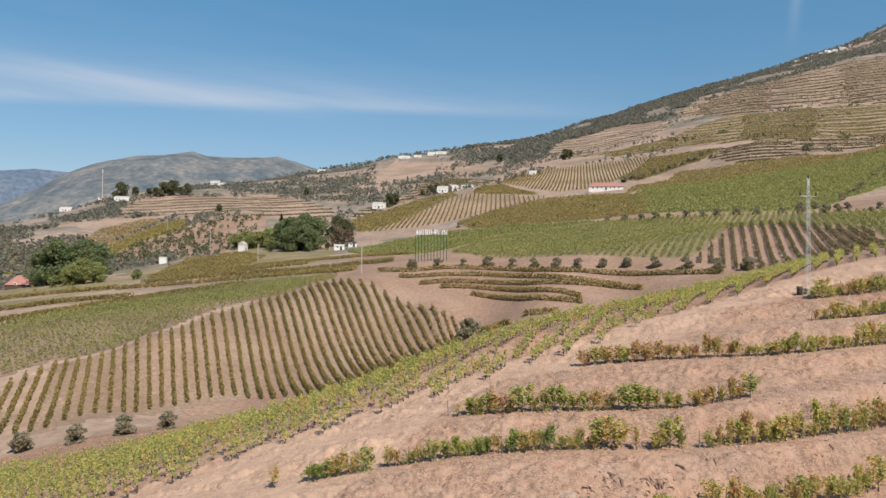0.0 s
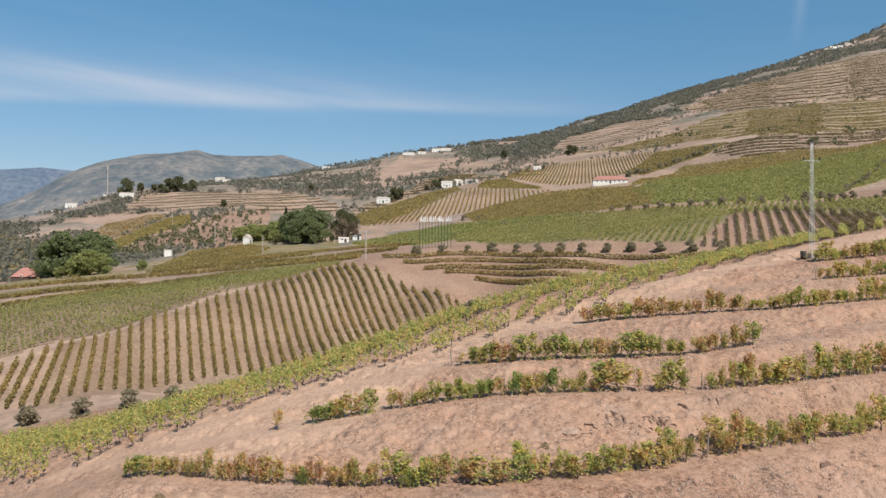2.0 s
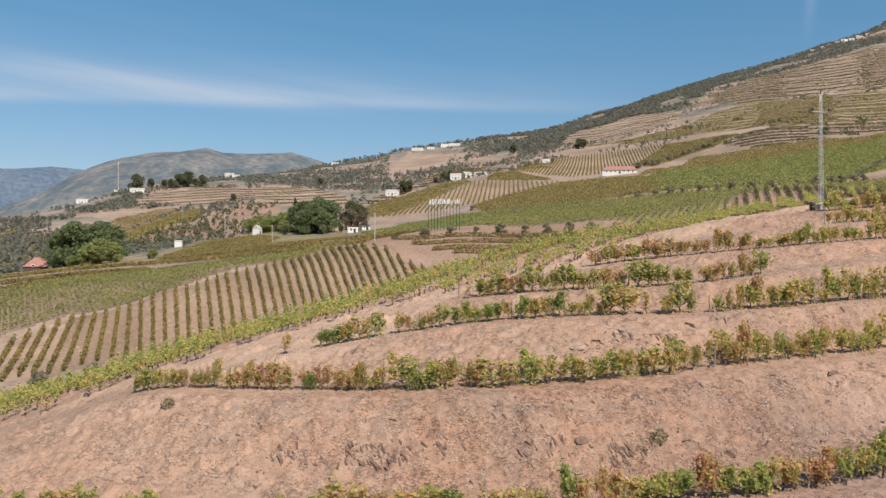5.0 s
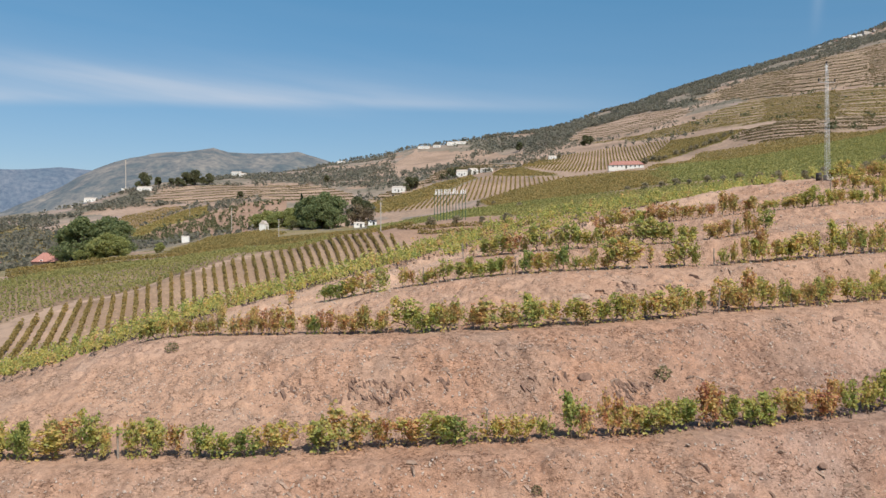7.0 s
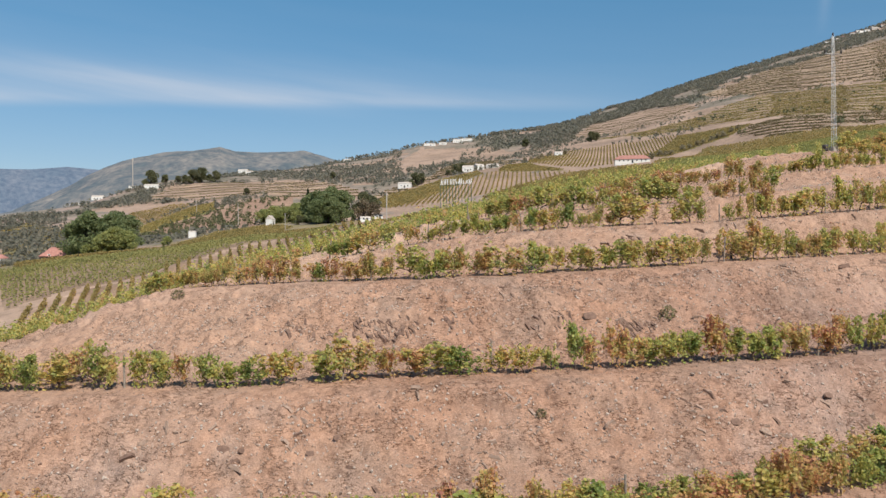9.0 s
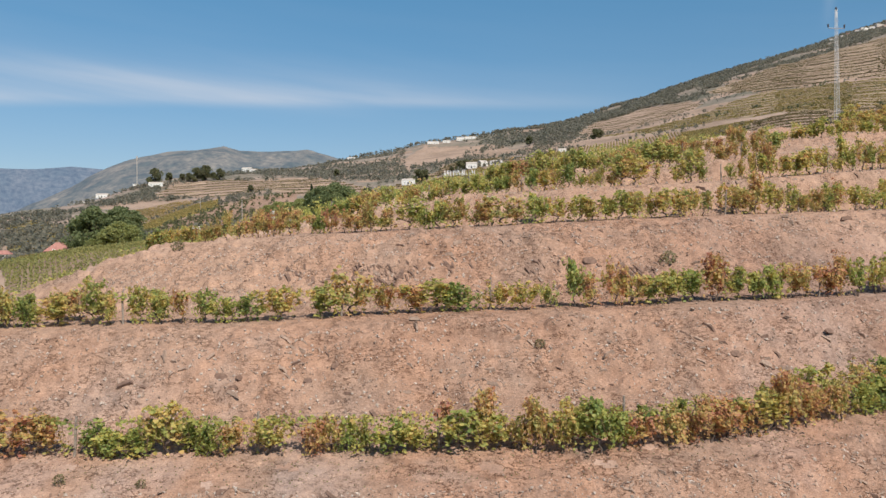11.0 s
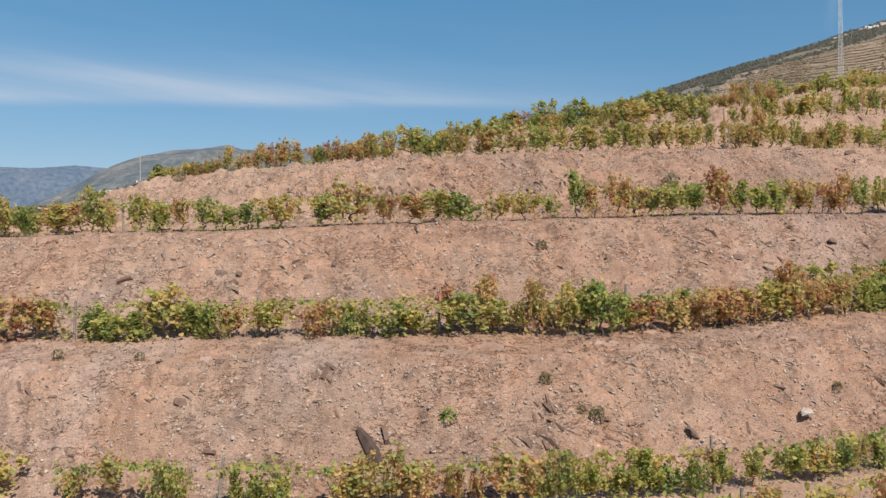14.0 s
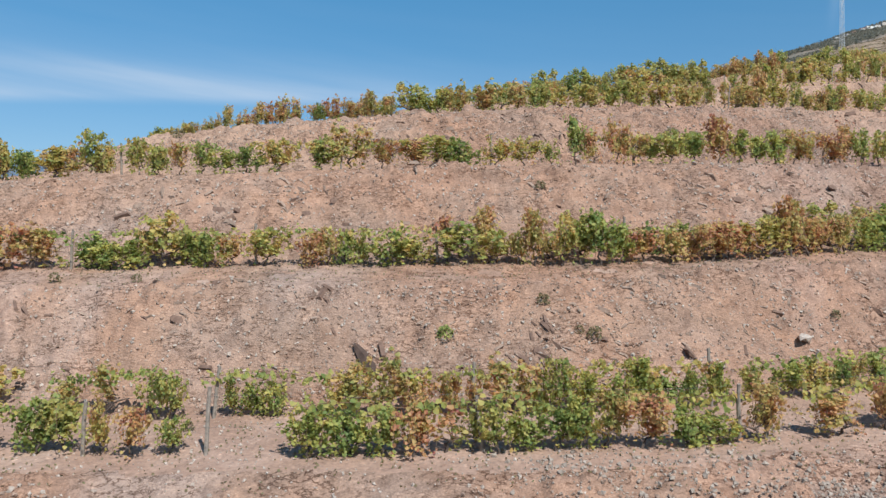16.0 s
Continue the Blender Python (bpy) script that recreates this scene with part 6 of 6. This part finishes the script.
house(22, 728, 11, 6, 2.6, 1.2, -20, "low white farm building on a hillside", PALE_ROOF, 0.0, 3)
house(104, 908, 9, 6, 3.4, 1.6, 0, "small white house among bushes", PALE_ROOF, 0.0, 2)
house(-75, 1474, 22, 9, 4.0, 1.5, 0, "white house on a ridge", PALE_ROOF, 0.0, 4)
house(-50, 1480, 14, 9, 3.6, 1.5, 0, "white house on a ridge", PALE_ROOF, 0.0, 3)
house(-22, 1490, 18, 9, 6.0, 1.5, 0, "tall white house on a ridge", PALE_ROOF, 0.0, 4)
house(-4, 1492, 20, 9, 4.0, 1.5, 0, "white house on a ridge", PALE_ROOF, 0.0, 4)
house(-250, 1590, 16, 9, 4.0, 1.5, 0, "white house on a far ridge", PALE_ROOF, 0.0, 3)
house(386, 1872, 20, 10, 12.0, 2.0, 0, "white house on a mountain ridge", PALE_ROOF, 0.0, 3)
house(-386, 932, 17, 9, 4.0, 1.8, 10, "white hillside house below tall trees", PALE_ROOF, 0.0, 4)
house(-459, 945, 14, 8, 4.0, 1.6, 10, "white house at the edge of a valley", PALE_ROOF, 0.0, 3)
house(-480, 940, 8, 6, 3.0, 1.4, 10, "small white house at the edge of a valley", PALE_ROOF, 0.0, 2)
house(-500, 925, 12, 8, 3.0, 2.0, 0, "pale house at the edge of a valley", PALE_ROOF, 0.0, 2)
house(-320, 1120, 10, 7, 4.0, 1.6, 0, "white house behind a vineyard ridge", PALE_ROOF, 0.0, 2)
house(-338, 1150, 14, 8, 4.5, 1.6, 0, "white house behind a vineyard ridge", PALE_ROOF, 0.0, 3)
house(-280, 450, 11, 8, 4.5, 2.2, 15, "white house with a red roof in the valley", ROOF_TILE, 2.5, 3)
house(-291, 462, 8, 6, 3.2, 1.6, 40, "small white house in the valley", PALE_ROOF, 0.0, 2)
village_dice = random.Random(4)
for x, y, w, t in ((1010, 2215, 16, 6), (1045, 2230, 14, 7), (1066, 2232, 18, 7), (1092, 2240, 16, 8), (1110, 2244, 22, 11), (1135, 2250, 14, 8), (1158, 2252, 26, 10), (1182, 2250, 16, 8)):
    house(x, y, w, 10, t * 0.62, 2.2, village_dice.uniform(-20, 20), "pale village house high on a mountainside", village_dice.choice((PALE_ROOF, ROOF_TILE)), 0.0, 3, 2.0, village_dice.choice((CONCRETE, WHITEWASH)))

tank = tagged(new("water_tower"), "small round white water tower at a valley edge", "water tower")
tank.matrix_basis = pose(-516, 930, float(surface(-516, 930)) - 1)
v, f = tube([[0, 0, 0], [0, 0, 0.1], [0, 0, 8], [0, 0, 8.2], [0, 0, 9.5]], [0.1, 2.4, 2.4, 2.6, 0.1], 16)
part("drum_wall", link_mesh("drum_wall", v, f, [WHITEWASH]), tank)
mast = tagged(new("mast"), "tall thin grey telecom mast on a hill", "mast")
mast.matrix_basis = pose(-420, 955, float(surface(-420, 955)) - 1)
part("shaft", bar_mesh("shaft", (0, 0, 0), (0, 0, 38), 0.5, CONCRETE, 8), mast)
part("head", bar_mesh("head", (0, 0, 34), (0, 0, 38.5), 0.9, CONCRETE, 8), mast, "pale antenna cluster")
part("cabin", box_mesh("cabin", (7, 4, 3), WHITEWASH, (0, -2, 2.2), 0.1), mast, "small white cabin")

# ---------------------------------------------------------------- olive trees, bushes and trees
def make_tree(name, label, category, group, seed, tall, wide, stem, mat, lumps, leaves, blade, low=0.15, columnar=False):
    """Tapered trunk with limbs, and a crown of leafy lumps with gaps."""
    dice = np.random.default_rng(seed)
    thing = tagged(new(name), label, category, group)
    limbs = [tube([[0, 0, -0.4], [0.02 * tall, 0, 0.2 * tall], [0.0, 0.02 * tall, 0.5 * tall], [0.01 * tall, 0, 0.8 * tall]], [stem * 1.3, stem, stem * 0.7, stem * 0.25], 7)]
    at = []
    for k in range(lumps):
        if columnar:
            u = (k + 0.5) / lumps
            c = np.array([dice.normal(0, 0.06 * wide), dice.normal(0, 0.06 * wide), tall * (low + (1 - low) * u * 0.95)])
            r = np.array([wide * 0.5 * (1 - u) ** 0.6 + 0.1, wide * 0.5 * (1 - u) ** 0.6 + 0.1, tall / lumps])
        else:
            a, h = dice.uniform(0, 2 * np.pi), dice.uniform(0, 1) ** 0.8
            out = 0.5 * wide * math.sqrt(max(0.06, 1 - (1.7 * h - 0.62) ** 2)) * dice.uniform(0.35, 0.85)
            c = np.array([out * math.cos(a), out * math.sin(a), tall * (low + (0.92 - low) * h)])
            r = np.array([0.23 * wide, 0.23 * wide, 0.16 * tall]) * dice.uniform(0.6, 1.25)
            limbs.append(tube([[0, 0, 0.25 * tall], (np.array([0, 0, 0.35 * tall]) + c) / 2, c], [stem * 0.4, stem * 0.25, stem * 0.1], 4))
        d = dice.normal(size=(leaves, 3))
        d /= np.linalg.norm(d, axis=1, keepdims=True)
        at.append(c + d * r * dice.uniform(0.35, 1.0, (leaves, 1)) ** 0.5)
    v, f = joined(limbs)
    part("trunk", link_mesh("trunk", v, f, [BARK]), thing, "dark trunk and limbs")
    tagged(part("crown", foliage("crown", np.concatenate(at), blade, mat), thing), kind="stuff")
    return thing


def set_tree(source, used, x, y, scale, turn):
    m = pose(x, y, float(surface(x, y)), 0, 0, turn) @ Matrix.Diagonal((scale, scale, scale, 1))
    if source not in used:
        used.add(source)
        source.matrix_basis = m
        return source
    return copy_thing(source, m)


placed = set()
OLIVES = [make_tree("olive_tree", "round grey-green olive tree on bare earth", "olive tree", "olive trees in rows", 20 + s, 3.2, 3.9, 0.14, LEAF_OLIVE, 18, 80, 0.40, -0.08) for s in range(3)]
tree_dice = random.Random(3)
for x, y in ((-9.4, 228), (-1.9, 227.7), (5.6, 229.6), (12.7, 228.3), (19.6, 223.9), (25, 217.5), (30.3, 210.3), (35.4, 206.5), (41.7, 204.8), (47.5, 202.3), (53.5, 197.5), (58.9, 189.4), (63.9, 182.1), (69, 176.6)):
    set_tree(tree_dice.choice(OLIVES), placed, x, y, tree_dice.uniform(0.75, 1.02), tree_dice.uniform(-45, 45))
for x, y in ((-60.5, 111.4), (-52.8, 111.5), (-46.6, 113.4), (-41.8, 117.4)):
    set_tree(tree_dice.choice(OLIVES), placed, x, y, tree_dice.uniform(0.85, 1.0), tree_dice.uniform(-45, 45))
set_tree(OLIVES[0], placed, 5.2, 167, 1.6, 40)
for x, y in ((78.7, 374), (82.9, 357), (87.1, 343), (91, 334), (94.2, 326), (100.4, 322), (106.4, 320), (111.6, 317), (119, 315), (125.5, 312), (133, 306), (139, 302), (10, 508), (19, 488), (30, 416)):
    set_tree(tree_dice.choice(OLIVES), placed, x, y, tree_dice.uniform(0.9, 1.25), tree_dice.uniform(-45, 45))
for x, y in ((150, 327), (158, 330), (144, 293), (147, 290), (163, 314), (202, 394), (209, 403), (216, 413), (222, 420), (228, 427), (237, 440), (246, 454), (258, 470), (270, 488), (290, 518), (301, 530), (149, 271), (165, 294), (196, 384)):
    set_tree(tree_dice.choice(OLIVES), placed, x, y, tree_dice.uniform(0.8, 1.15), tree_dice.uniform(-45, 45))
for x, y in ((210, 771), (218, 775), (227, 780), (233, 782), (243, 786), (250, 790), (256, 791), (270, 809), (281, 821), (172, 737), (183, 750), (187, 744), (193, 747), (57, 800), (66, 830), (75, 850), (82, 880), (92, 900), (112, 910)):
    set_tree(tree_dice.choice(OLIVES), placed, x, y, tree_dice.uniform(1.5, 2.0), tree_dice.uniform(-45, 45))

BROAD = [make_tree("broadleaf_tree", "large broad green tree with a dense crown", "tree", "broad trees in the valley", 60 + s, 17, 17, 0.5, LEAF_TREE, 26, 150, 0.95, 0.12) for s in range(3)]
for x, y, s in ((-196, 384, 1.05), (-187, 378, 1.15), (-177, 380, 1.1), (-171, 384, 0.9), (-182, 392, 1.15),
                (-96, 472, 1.0), (-91, 464, 1.1), (-84, 458, 1.1), (-77, 464, 1.1), (-88, 450, 0.8), (-78, 450, 0.8), (-83, 470, 1.2)):
    set_tree(tree_dice.choice(BROAD), placed, x, y, s * tree_dice.uniform(0.92, 1.08), tree_dice.uniform(-45, 45))
BUSHES = [make_tree("light_tree", "light green bushy tree low to the ground", "tree", "light trees in the valley", 75 + s, 12, 15, 0.35, LEAF_BUSH, 26, 150, 0.8, 0.0) for s in range(2)]
for x, y, s in ((-163, 352, 0.95), (-157, 350, 0.8), (-170, 354, 0.9), (-176, 352, 0.5), (-137, 347, 0.4),
                (-132, 494, 1.0), (-124, 490, 1.1), (-116, 486, 1.15), (-108, 484, 1.2), (-101, 478, 1.0), (-104, 466, 0.7), (-120, 478, 0.7)):
    set_tree(tree_dice.choice(BUSHES), placed, x, y, s * tree_dice.uniform(0.92, 1.08), tree_dice.uniform(-45, 45))
BROWN = make_tree("brown_tree", "brownish green half-bare tree beside a shed", "tree", "", 78, 13, 11, 0.35, LEAF_BROWN, 16, 90, 0.75, 0.1)
set_tree(BROWN, placed, -65, 476, 1.0, 20)
set_tree(BROWN, placed, -58, 474, 0.8, 120)
CYPRESS = make_tree("cypress", "slender dark green cypress among broad trees", "cypress", "", 90, 21, 4.2, 0.25, LEAF_CONIFER, 14, 120, 0.7, 0.05, True)
set_tree(CYPRESS, placed, -101, 482, 1.0, 0)
set_tree(CYPRESS, placed, -91, 485, 0.85, 60)
DARK_TREES = [make_tree("dark_tree", "dark rounded tree on the hillside", "tree", "dark trees on the hills", 95 + s, 10, 9, 0.35, LEAF_DARK, 16, 110, 0.8, 0.12) for s in range(2)]
for x, y, s in ((-85, 500, 1.6), (-43, 692, 1.0), (-48, 691, 0.75), (-20, 715, 0.6), (-12, 716, 0.6), (-6, 720, 0.6), (93, 1283, 1.6), (174, 1111, 0.95), (182, 1116, 0.8), (-73, 532, 0.9), (-66, 528, 0.7), (-79, 530, 0.6),
                (-393, 945, 1.3), (-378, 952, 1.2), (-362, 952, 1.0), (-352, 950, 1.1), (-342, 950, 1.1), (-332, 952, 1.2), (-323, 955, 1.0), (-316, 957, 0.9), (-100, 452, 0.35), (-68, 455, 0.45), (-215, 742, 0.8), (-150, 850, 0.9)):
    set_tree(tree_dice.choice(DARK_TREES), placed, x, y, s, tree_dice.uniform(-45, 45))

# ---------------------------------------------------------------- weeds on the near banks
def weed(x, y, size, mat, label):
    p = tufts(np.array([[0.0, 0, -0.1 * size]]), size * 0.5, size * 0.8, 110)
    thing = tagged(new("weed"), label, "weed", "weeds on the banks")
    thing.matrix_basis = pose(x, y, float(surface(x, y)))
    tagged(part("blade_tuft", foliage("blade_tuft", p, size * 0.15, mat), thing), kind="stuff")
    return thing


weed(-0.45, 19.9, 0.46, LEAF_GREEN, "small bright green weed tuft on a stony bank")
for x, y, s in ((2.1, 20.85, 0.38), (3.4, 20.5, 0.45), (3.0, 20.55, 0.3), (9.2, 35.95, 0.8), (2.6, 27.85, 0.42), (-15, 39.5, 0.7), (10.6, 22.9, 0.35), (-6.0, 17.0, 0.3), (-11.5, 21.5, 0.4), (-9, 21.2, 0.3), (5.2, 44, 0.5)):
    weed(x, y, s, DRY_WEED, "dry greyish weed tuft on a stony bank")
# ---------------------------------------------------------------- hillside terraces: vine lines along the contours
def contour_lines(name, poly, step, blade, tall, mat, label, seed):
    """Hedges along the level lines of the ground in a polygon, found spoke by spoke."""
    dice = np.random.default_rng(seed)
    p = np.array(poly, float)
    low_b, high_b = np.arctan2(p[:, 0], p[:, 1]).min(), np.arctan2(p[:, 0], p[:, 1]).max()
    r = np.hypot(p[:, 0], p[:, 1])
    rr = np.linspace(r.min(), r.max(), 260)
    pts = []
    for b in np.arange(low_b, high_b, 0.0011 * 1.0):
        x, y = rr * math.sin(b), rr * math.cos(b)
        z = height(x, y)
        q = z / step + 0.35 * math.sin(b * 40 + seed)
        cross = np.nonzero(np.floor(q[1:]) != np.floor(q[:-1]))[0]
        for i in cross:
            if inside(poly, np.array(x[i]), np.array(y[i])):
                pts.append((x[i], y[i]))
    pts = np.array(pts)
    pts = pts + dice.normal(0, 0.25, pts.shape)
    base = on_ground(pts)
    at = tufts(base, 0.9, tall * dice.uniform(0.7, 1.2, len(base)), 9)
    return tagged(new(name, foliage(name, at, blade, mat)), label, "vineyard", kind="stuff")


contour_lines("terraced_vines", TERRACE_GREEN, 4.4, 1.1, 1.7, LEAF_FIELD, "olive-green vine lines on mountain terraces", 1)
contour_lines("terraced_vines", TAN_EAST, 8.0, 0.9, 1.2, LEAF_HEDGE, "sparse lines of growth on pale bare terraces", 7)
contour_lines("terraced_vines", TERRACE_LOW, 4.6, 1.1, 1.6, LEAF_HEDGE, "sparse vine lines on dry brown terraces", 2)
contour_lines("terraced_vines", TERRACE_HIGH, 6.4, 1.6, 1.8, LEAF_HEDGE, "dark vine lines on high pale terraces", 3)
contour_lines("terraced_vines", TERRACE_W, 4.6, 0.8, 1.2, LEAF_HEDGE, "vine lines on dry tan terraces", 4)
contour_lines("terraced_vines", TERRACE_M, 4.0, 1.0, 1.4, LEAF_HEDGE, "vine lines on pale dry terraces", 5)
contour_lines("terraced_vines", LEFT_LOW, 3.2, 0.8, 1.3, LEAF_FIELD, "green vine lines on low valley terraces", 6)


TERRACE_EARTH = soil_material("bare_terrace_earth", (0.42, 0.32, 0.235), (0.36, 0.27, 0.195), (0.29, 0.215, 0.155), 0.03, 0.5, 0.4, 0.2)


def contour_banks(poly, step, tall, label, seed, gaps=0.15):
    """Bare earth banks between terraces, as low steps along the level lines."""
    dice = np.random.default_rng(seed)
    p = np.array(poly, float)
    bearings, r = np.arctan2(p[:, 0], p[:, 1]), np.hypot(p[:, 0], p[:, 1])
    rr = np.linspace(r.min(), r.max(), 420)
    pts = []
    for b in np.arange(bearings.min(), bearings.max(), 0.0012):
        x, y = rr * math.sin(b), rr * math.cos(b)
        q = height(x, y) / step + 0.5 + 0.35 * math.sin(b * 40 + seed)
        for i in np.nonzero(np.floor(q[1:]) != np.floor(q[:-1]))[0]:
            if inside(poly, np.array(x[i]), np.array(y[i])) and knobs(np.array(b * 60), np.array(float(math.floor(q[i + 1]))), 1.0, seed) > -1 + 2 * gaps:
                pts.append((x[i], y[i], b, rr[i]))
    pts = np.array(pts)
    out = np.stack([np.sin(pts[:, 2]), np.cos(pts[:, 2]), 0 * pts[:, 2]], 1)
    side = np.stack([out[:, 1], -out[:, 0], 0 * pts[:, 2]], 1) * (pts[:, 3] * 0.0008)[:, None]
    foot = np.c_[pts[:, :2], height(pts[:, 0], pts[:, 1]) - 0.3]
    up = np.stack([0 * pts[:, 2], 0 * pts[:, 2], tall * dice.uniform(0.7, 1.2, len(pts)) + 0.3], 1)
    ring = [foot - side - out * tall * 0.6, foot + side - out * tall * 0.6, foot - side + up, foot + side + up, foot - side + up + out * 3, foot + side + up + out * 3]
    v = np.stack(ring, 1).reshape(-1, 3)
    f = (np.arange(len(pts))[:, None, None] * 6 + np.array([[0, 1, 3, 2], [2, 3, 5, 4]])).reshape(-1, 4)
    return tagged(new("terrace_banks", link_mesh("terrace_banks", v, f, [TERRACE_EARTH], False)), label, "terrace banks", kind="stuff")


contour_banks(TERRACE_HIGH, 12.8, 2.6, "pale bare banks of high mountain terraces", 3, 0.1)
contour_banks(TERRACE_GREEN, 8.8, 1.5, "pale bare banks between green mountain terraces", 1, 0.06)
contour_banks(TERRACE_LOW, 9.2, 1.6, "pale bare banks of dry brown terraces", 2, 0.2)
contour_banks(TERRACE_M, 8.0, 1.1, "pale bare banks of dry hillside terraces", 5, 0.2)
contour_banks(TERRACE_W, 9.2, 1.0, "pale bare banks of tan valley terraces", 4, 0.2)

# ---------------------------------------------------------------- scrub and far woods
def scatter(name, count, bearing, reach, sizes, mat, label, blade, leaves, keep):
    b = np.radians(DICE.uniform(*bearing, count))
    far = np.interp(np.degrees(b), RIDGE[:, 0], RIDGE[:, 1])
    r = far * np.sqrt(DICE.uniform(reach[0] ** 2, reach[1] ** 2, count))
    x, y = r * np.sin(b), r * np.cos(b)
    ok = keep(x, y, r)
    x, y, r = x[ok], y[ok], r[ok]
    s = DICE.uniform(*sizes, len(x))
    base = np.stack([x, y, height(x, y) - 0.2], 1)
    at = tufts(base, s * 0.55, s, leaves)
    return tagged(new(name, foliage(name, at, np.repeat(s, leaves) * blade, mat)), label, "scrub", kind="stuff")


def open_fields(x, y):
    got = np.zeros(len(x), bool)
    for poly in (TERRACE_GREEN, TERRACE_HIGH, TERRACE_M, TAN_EAST, COMB, COMB_SIDE, PALE, BANK_GREEN, SMALL_GREEN, LEFT_GREEN, LEFT_ROWS, GROVE, MEADOW, MEADOW_DARK, OLIVE_GREEN, TERRACE_W, VINES_H, GREEN_SIGN):
        got |= inside(poly, x, y)
    return got


scatter("scrub", 21000, (-1, 34), (0.72, 1.0), (3.0, 7.5), LEAF_SCRUB, "dense dark scrub and small trees on a mountain ridge", 0.5, 7,
        lambda x, y, r: ~open_fields(x, y) & (ripple(x, y, 70.0, 4.0) > -0.25) & (DICE.random(len(x)) < smooth((np.degrees(np.arctan2(x, y)) + 1) / 9)))
scatter("scrub", 6500, (-12, 34), (0.45, 0.75), (2.0, 5.0), LEAF_SCRUB, "scattered scrub and small trees on dry slopes", 0.5, 7,
        lambda x, y, r: ~open_fields(x, y) & (ripple(x, y, 60.0, 8.0) > 0.02))
scatter("scrub", 15000, (-34, -5), (0.33, 0.99), (1.8, 4.8), LEAF_SCRUB, "scattered scrub on valley slopes", 0.5, 7,
        lambda x, y, r: ~open_fields(x, y) & (ripple(x, y, 45.0, 9.0) > -0.05) & (r > 420))
scatter("olive_grove", 1000, (-26, -10), (0.3, 0.62), (2.4, 4.2), LEAF_DARK, "grey-green olive trees dotted over dry terraces", 0.4, 14,
        lambda x, y, r: inside(GROVE, x, y))
scatter("scrub", 2600, (10, 34), (0.2, 0.62), (2.5, 6.0), LEAF_DARK, "dark bushes along terrace walls", 0.42, 12,
        lambda x, y, r: (inside(TERRACE_LOW, x, y) | inside(TERRACE_GREEN, x, y)) & (ripple(x, y, 28.0, 2.0) > 0.42))
scatter("scrub", 9000, (-12, 34), (0.985, 1.0), (3.0, 8.0), LEAF_SCRUB, "ragged trees and bushes along the skyline", 0.5, 7, lambda x, y, r: DICE.random(len(x)) < np.where(x > 40, 0.2, 0.09))

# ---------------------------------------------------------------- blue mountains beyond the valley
def distant_material(name, low, high, haze_glow):
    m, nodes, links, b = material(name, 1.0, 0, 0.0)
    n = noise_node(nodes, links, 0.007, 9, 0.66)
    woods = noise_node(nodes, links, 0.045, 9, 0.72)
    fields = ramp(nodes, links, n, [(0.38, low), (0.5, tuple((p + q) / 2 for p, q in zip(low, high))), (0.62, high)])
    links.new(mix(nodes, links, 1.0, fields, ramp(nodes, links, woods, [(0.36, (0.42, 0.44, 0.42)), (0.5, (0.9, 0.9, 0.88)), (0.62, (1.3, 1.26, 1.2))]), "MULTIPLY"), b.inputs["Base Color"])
    # a faint bluish emission stands in for the haze before the mountains
    b.inputs["Emission Color"].default_value, b.inputs["Emission Strength"].default_value = (*haze_glow, 1), 1.0
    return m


def distant_hills(name, near_r, far_r, bearings, tops, foot, mat, label, seed):
    b = np.linspace(bearings[0], bearings[-1], 420)
    t = np.linspace(0, 1, 60)
    bb, tt = np.meshgrid(np.radians(b), t, indexing="ij")
    top = np.interp(np.degrees(bb), bearings, tops)
    r = near_r + (far_r - near_r) * np.minimum(tt * 1.1, 1.0) + np.maximum(tt * 1.1 - 1, 0) * 900
    x, y = r * np.sin(bb), r * np.cos(bb)
    rise = smooth(np.minimum(tt * 1.1, 1.0)) ** 0.85
    z = foot + (top - foot) * rise + (ripple(x, y, 140.0, seed) * 38 + ripple(x, y, 45.0, seed + 2) * 9) * np.sin(np.pi * np.clip(tt * 1.1, 0, 1)) - np.maximum(tt * 1.1 - 1, 0) * 1500
    v = np.stack([x.ravel(), y.ravel(), z.ravel()], 1)
    return tagged(new(name, link_mesh(name, v, grid_faces(*bb.shape), [mat])), label, "mountains", kind="structure")


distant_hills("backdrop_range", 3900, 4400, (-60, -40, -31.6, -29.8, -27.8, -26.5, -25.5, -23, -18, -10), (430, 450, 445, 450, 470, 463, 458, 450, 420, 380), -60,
              distant_material("far_blue_haze_range", (0.05, 0.06, 0.06), (0.09, 0.09, 0.085), (0.08, 0.12, 0.20)), "blue hazy mountain range on the horizon", 1.0)
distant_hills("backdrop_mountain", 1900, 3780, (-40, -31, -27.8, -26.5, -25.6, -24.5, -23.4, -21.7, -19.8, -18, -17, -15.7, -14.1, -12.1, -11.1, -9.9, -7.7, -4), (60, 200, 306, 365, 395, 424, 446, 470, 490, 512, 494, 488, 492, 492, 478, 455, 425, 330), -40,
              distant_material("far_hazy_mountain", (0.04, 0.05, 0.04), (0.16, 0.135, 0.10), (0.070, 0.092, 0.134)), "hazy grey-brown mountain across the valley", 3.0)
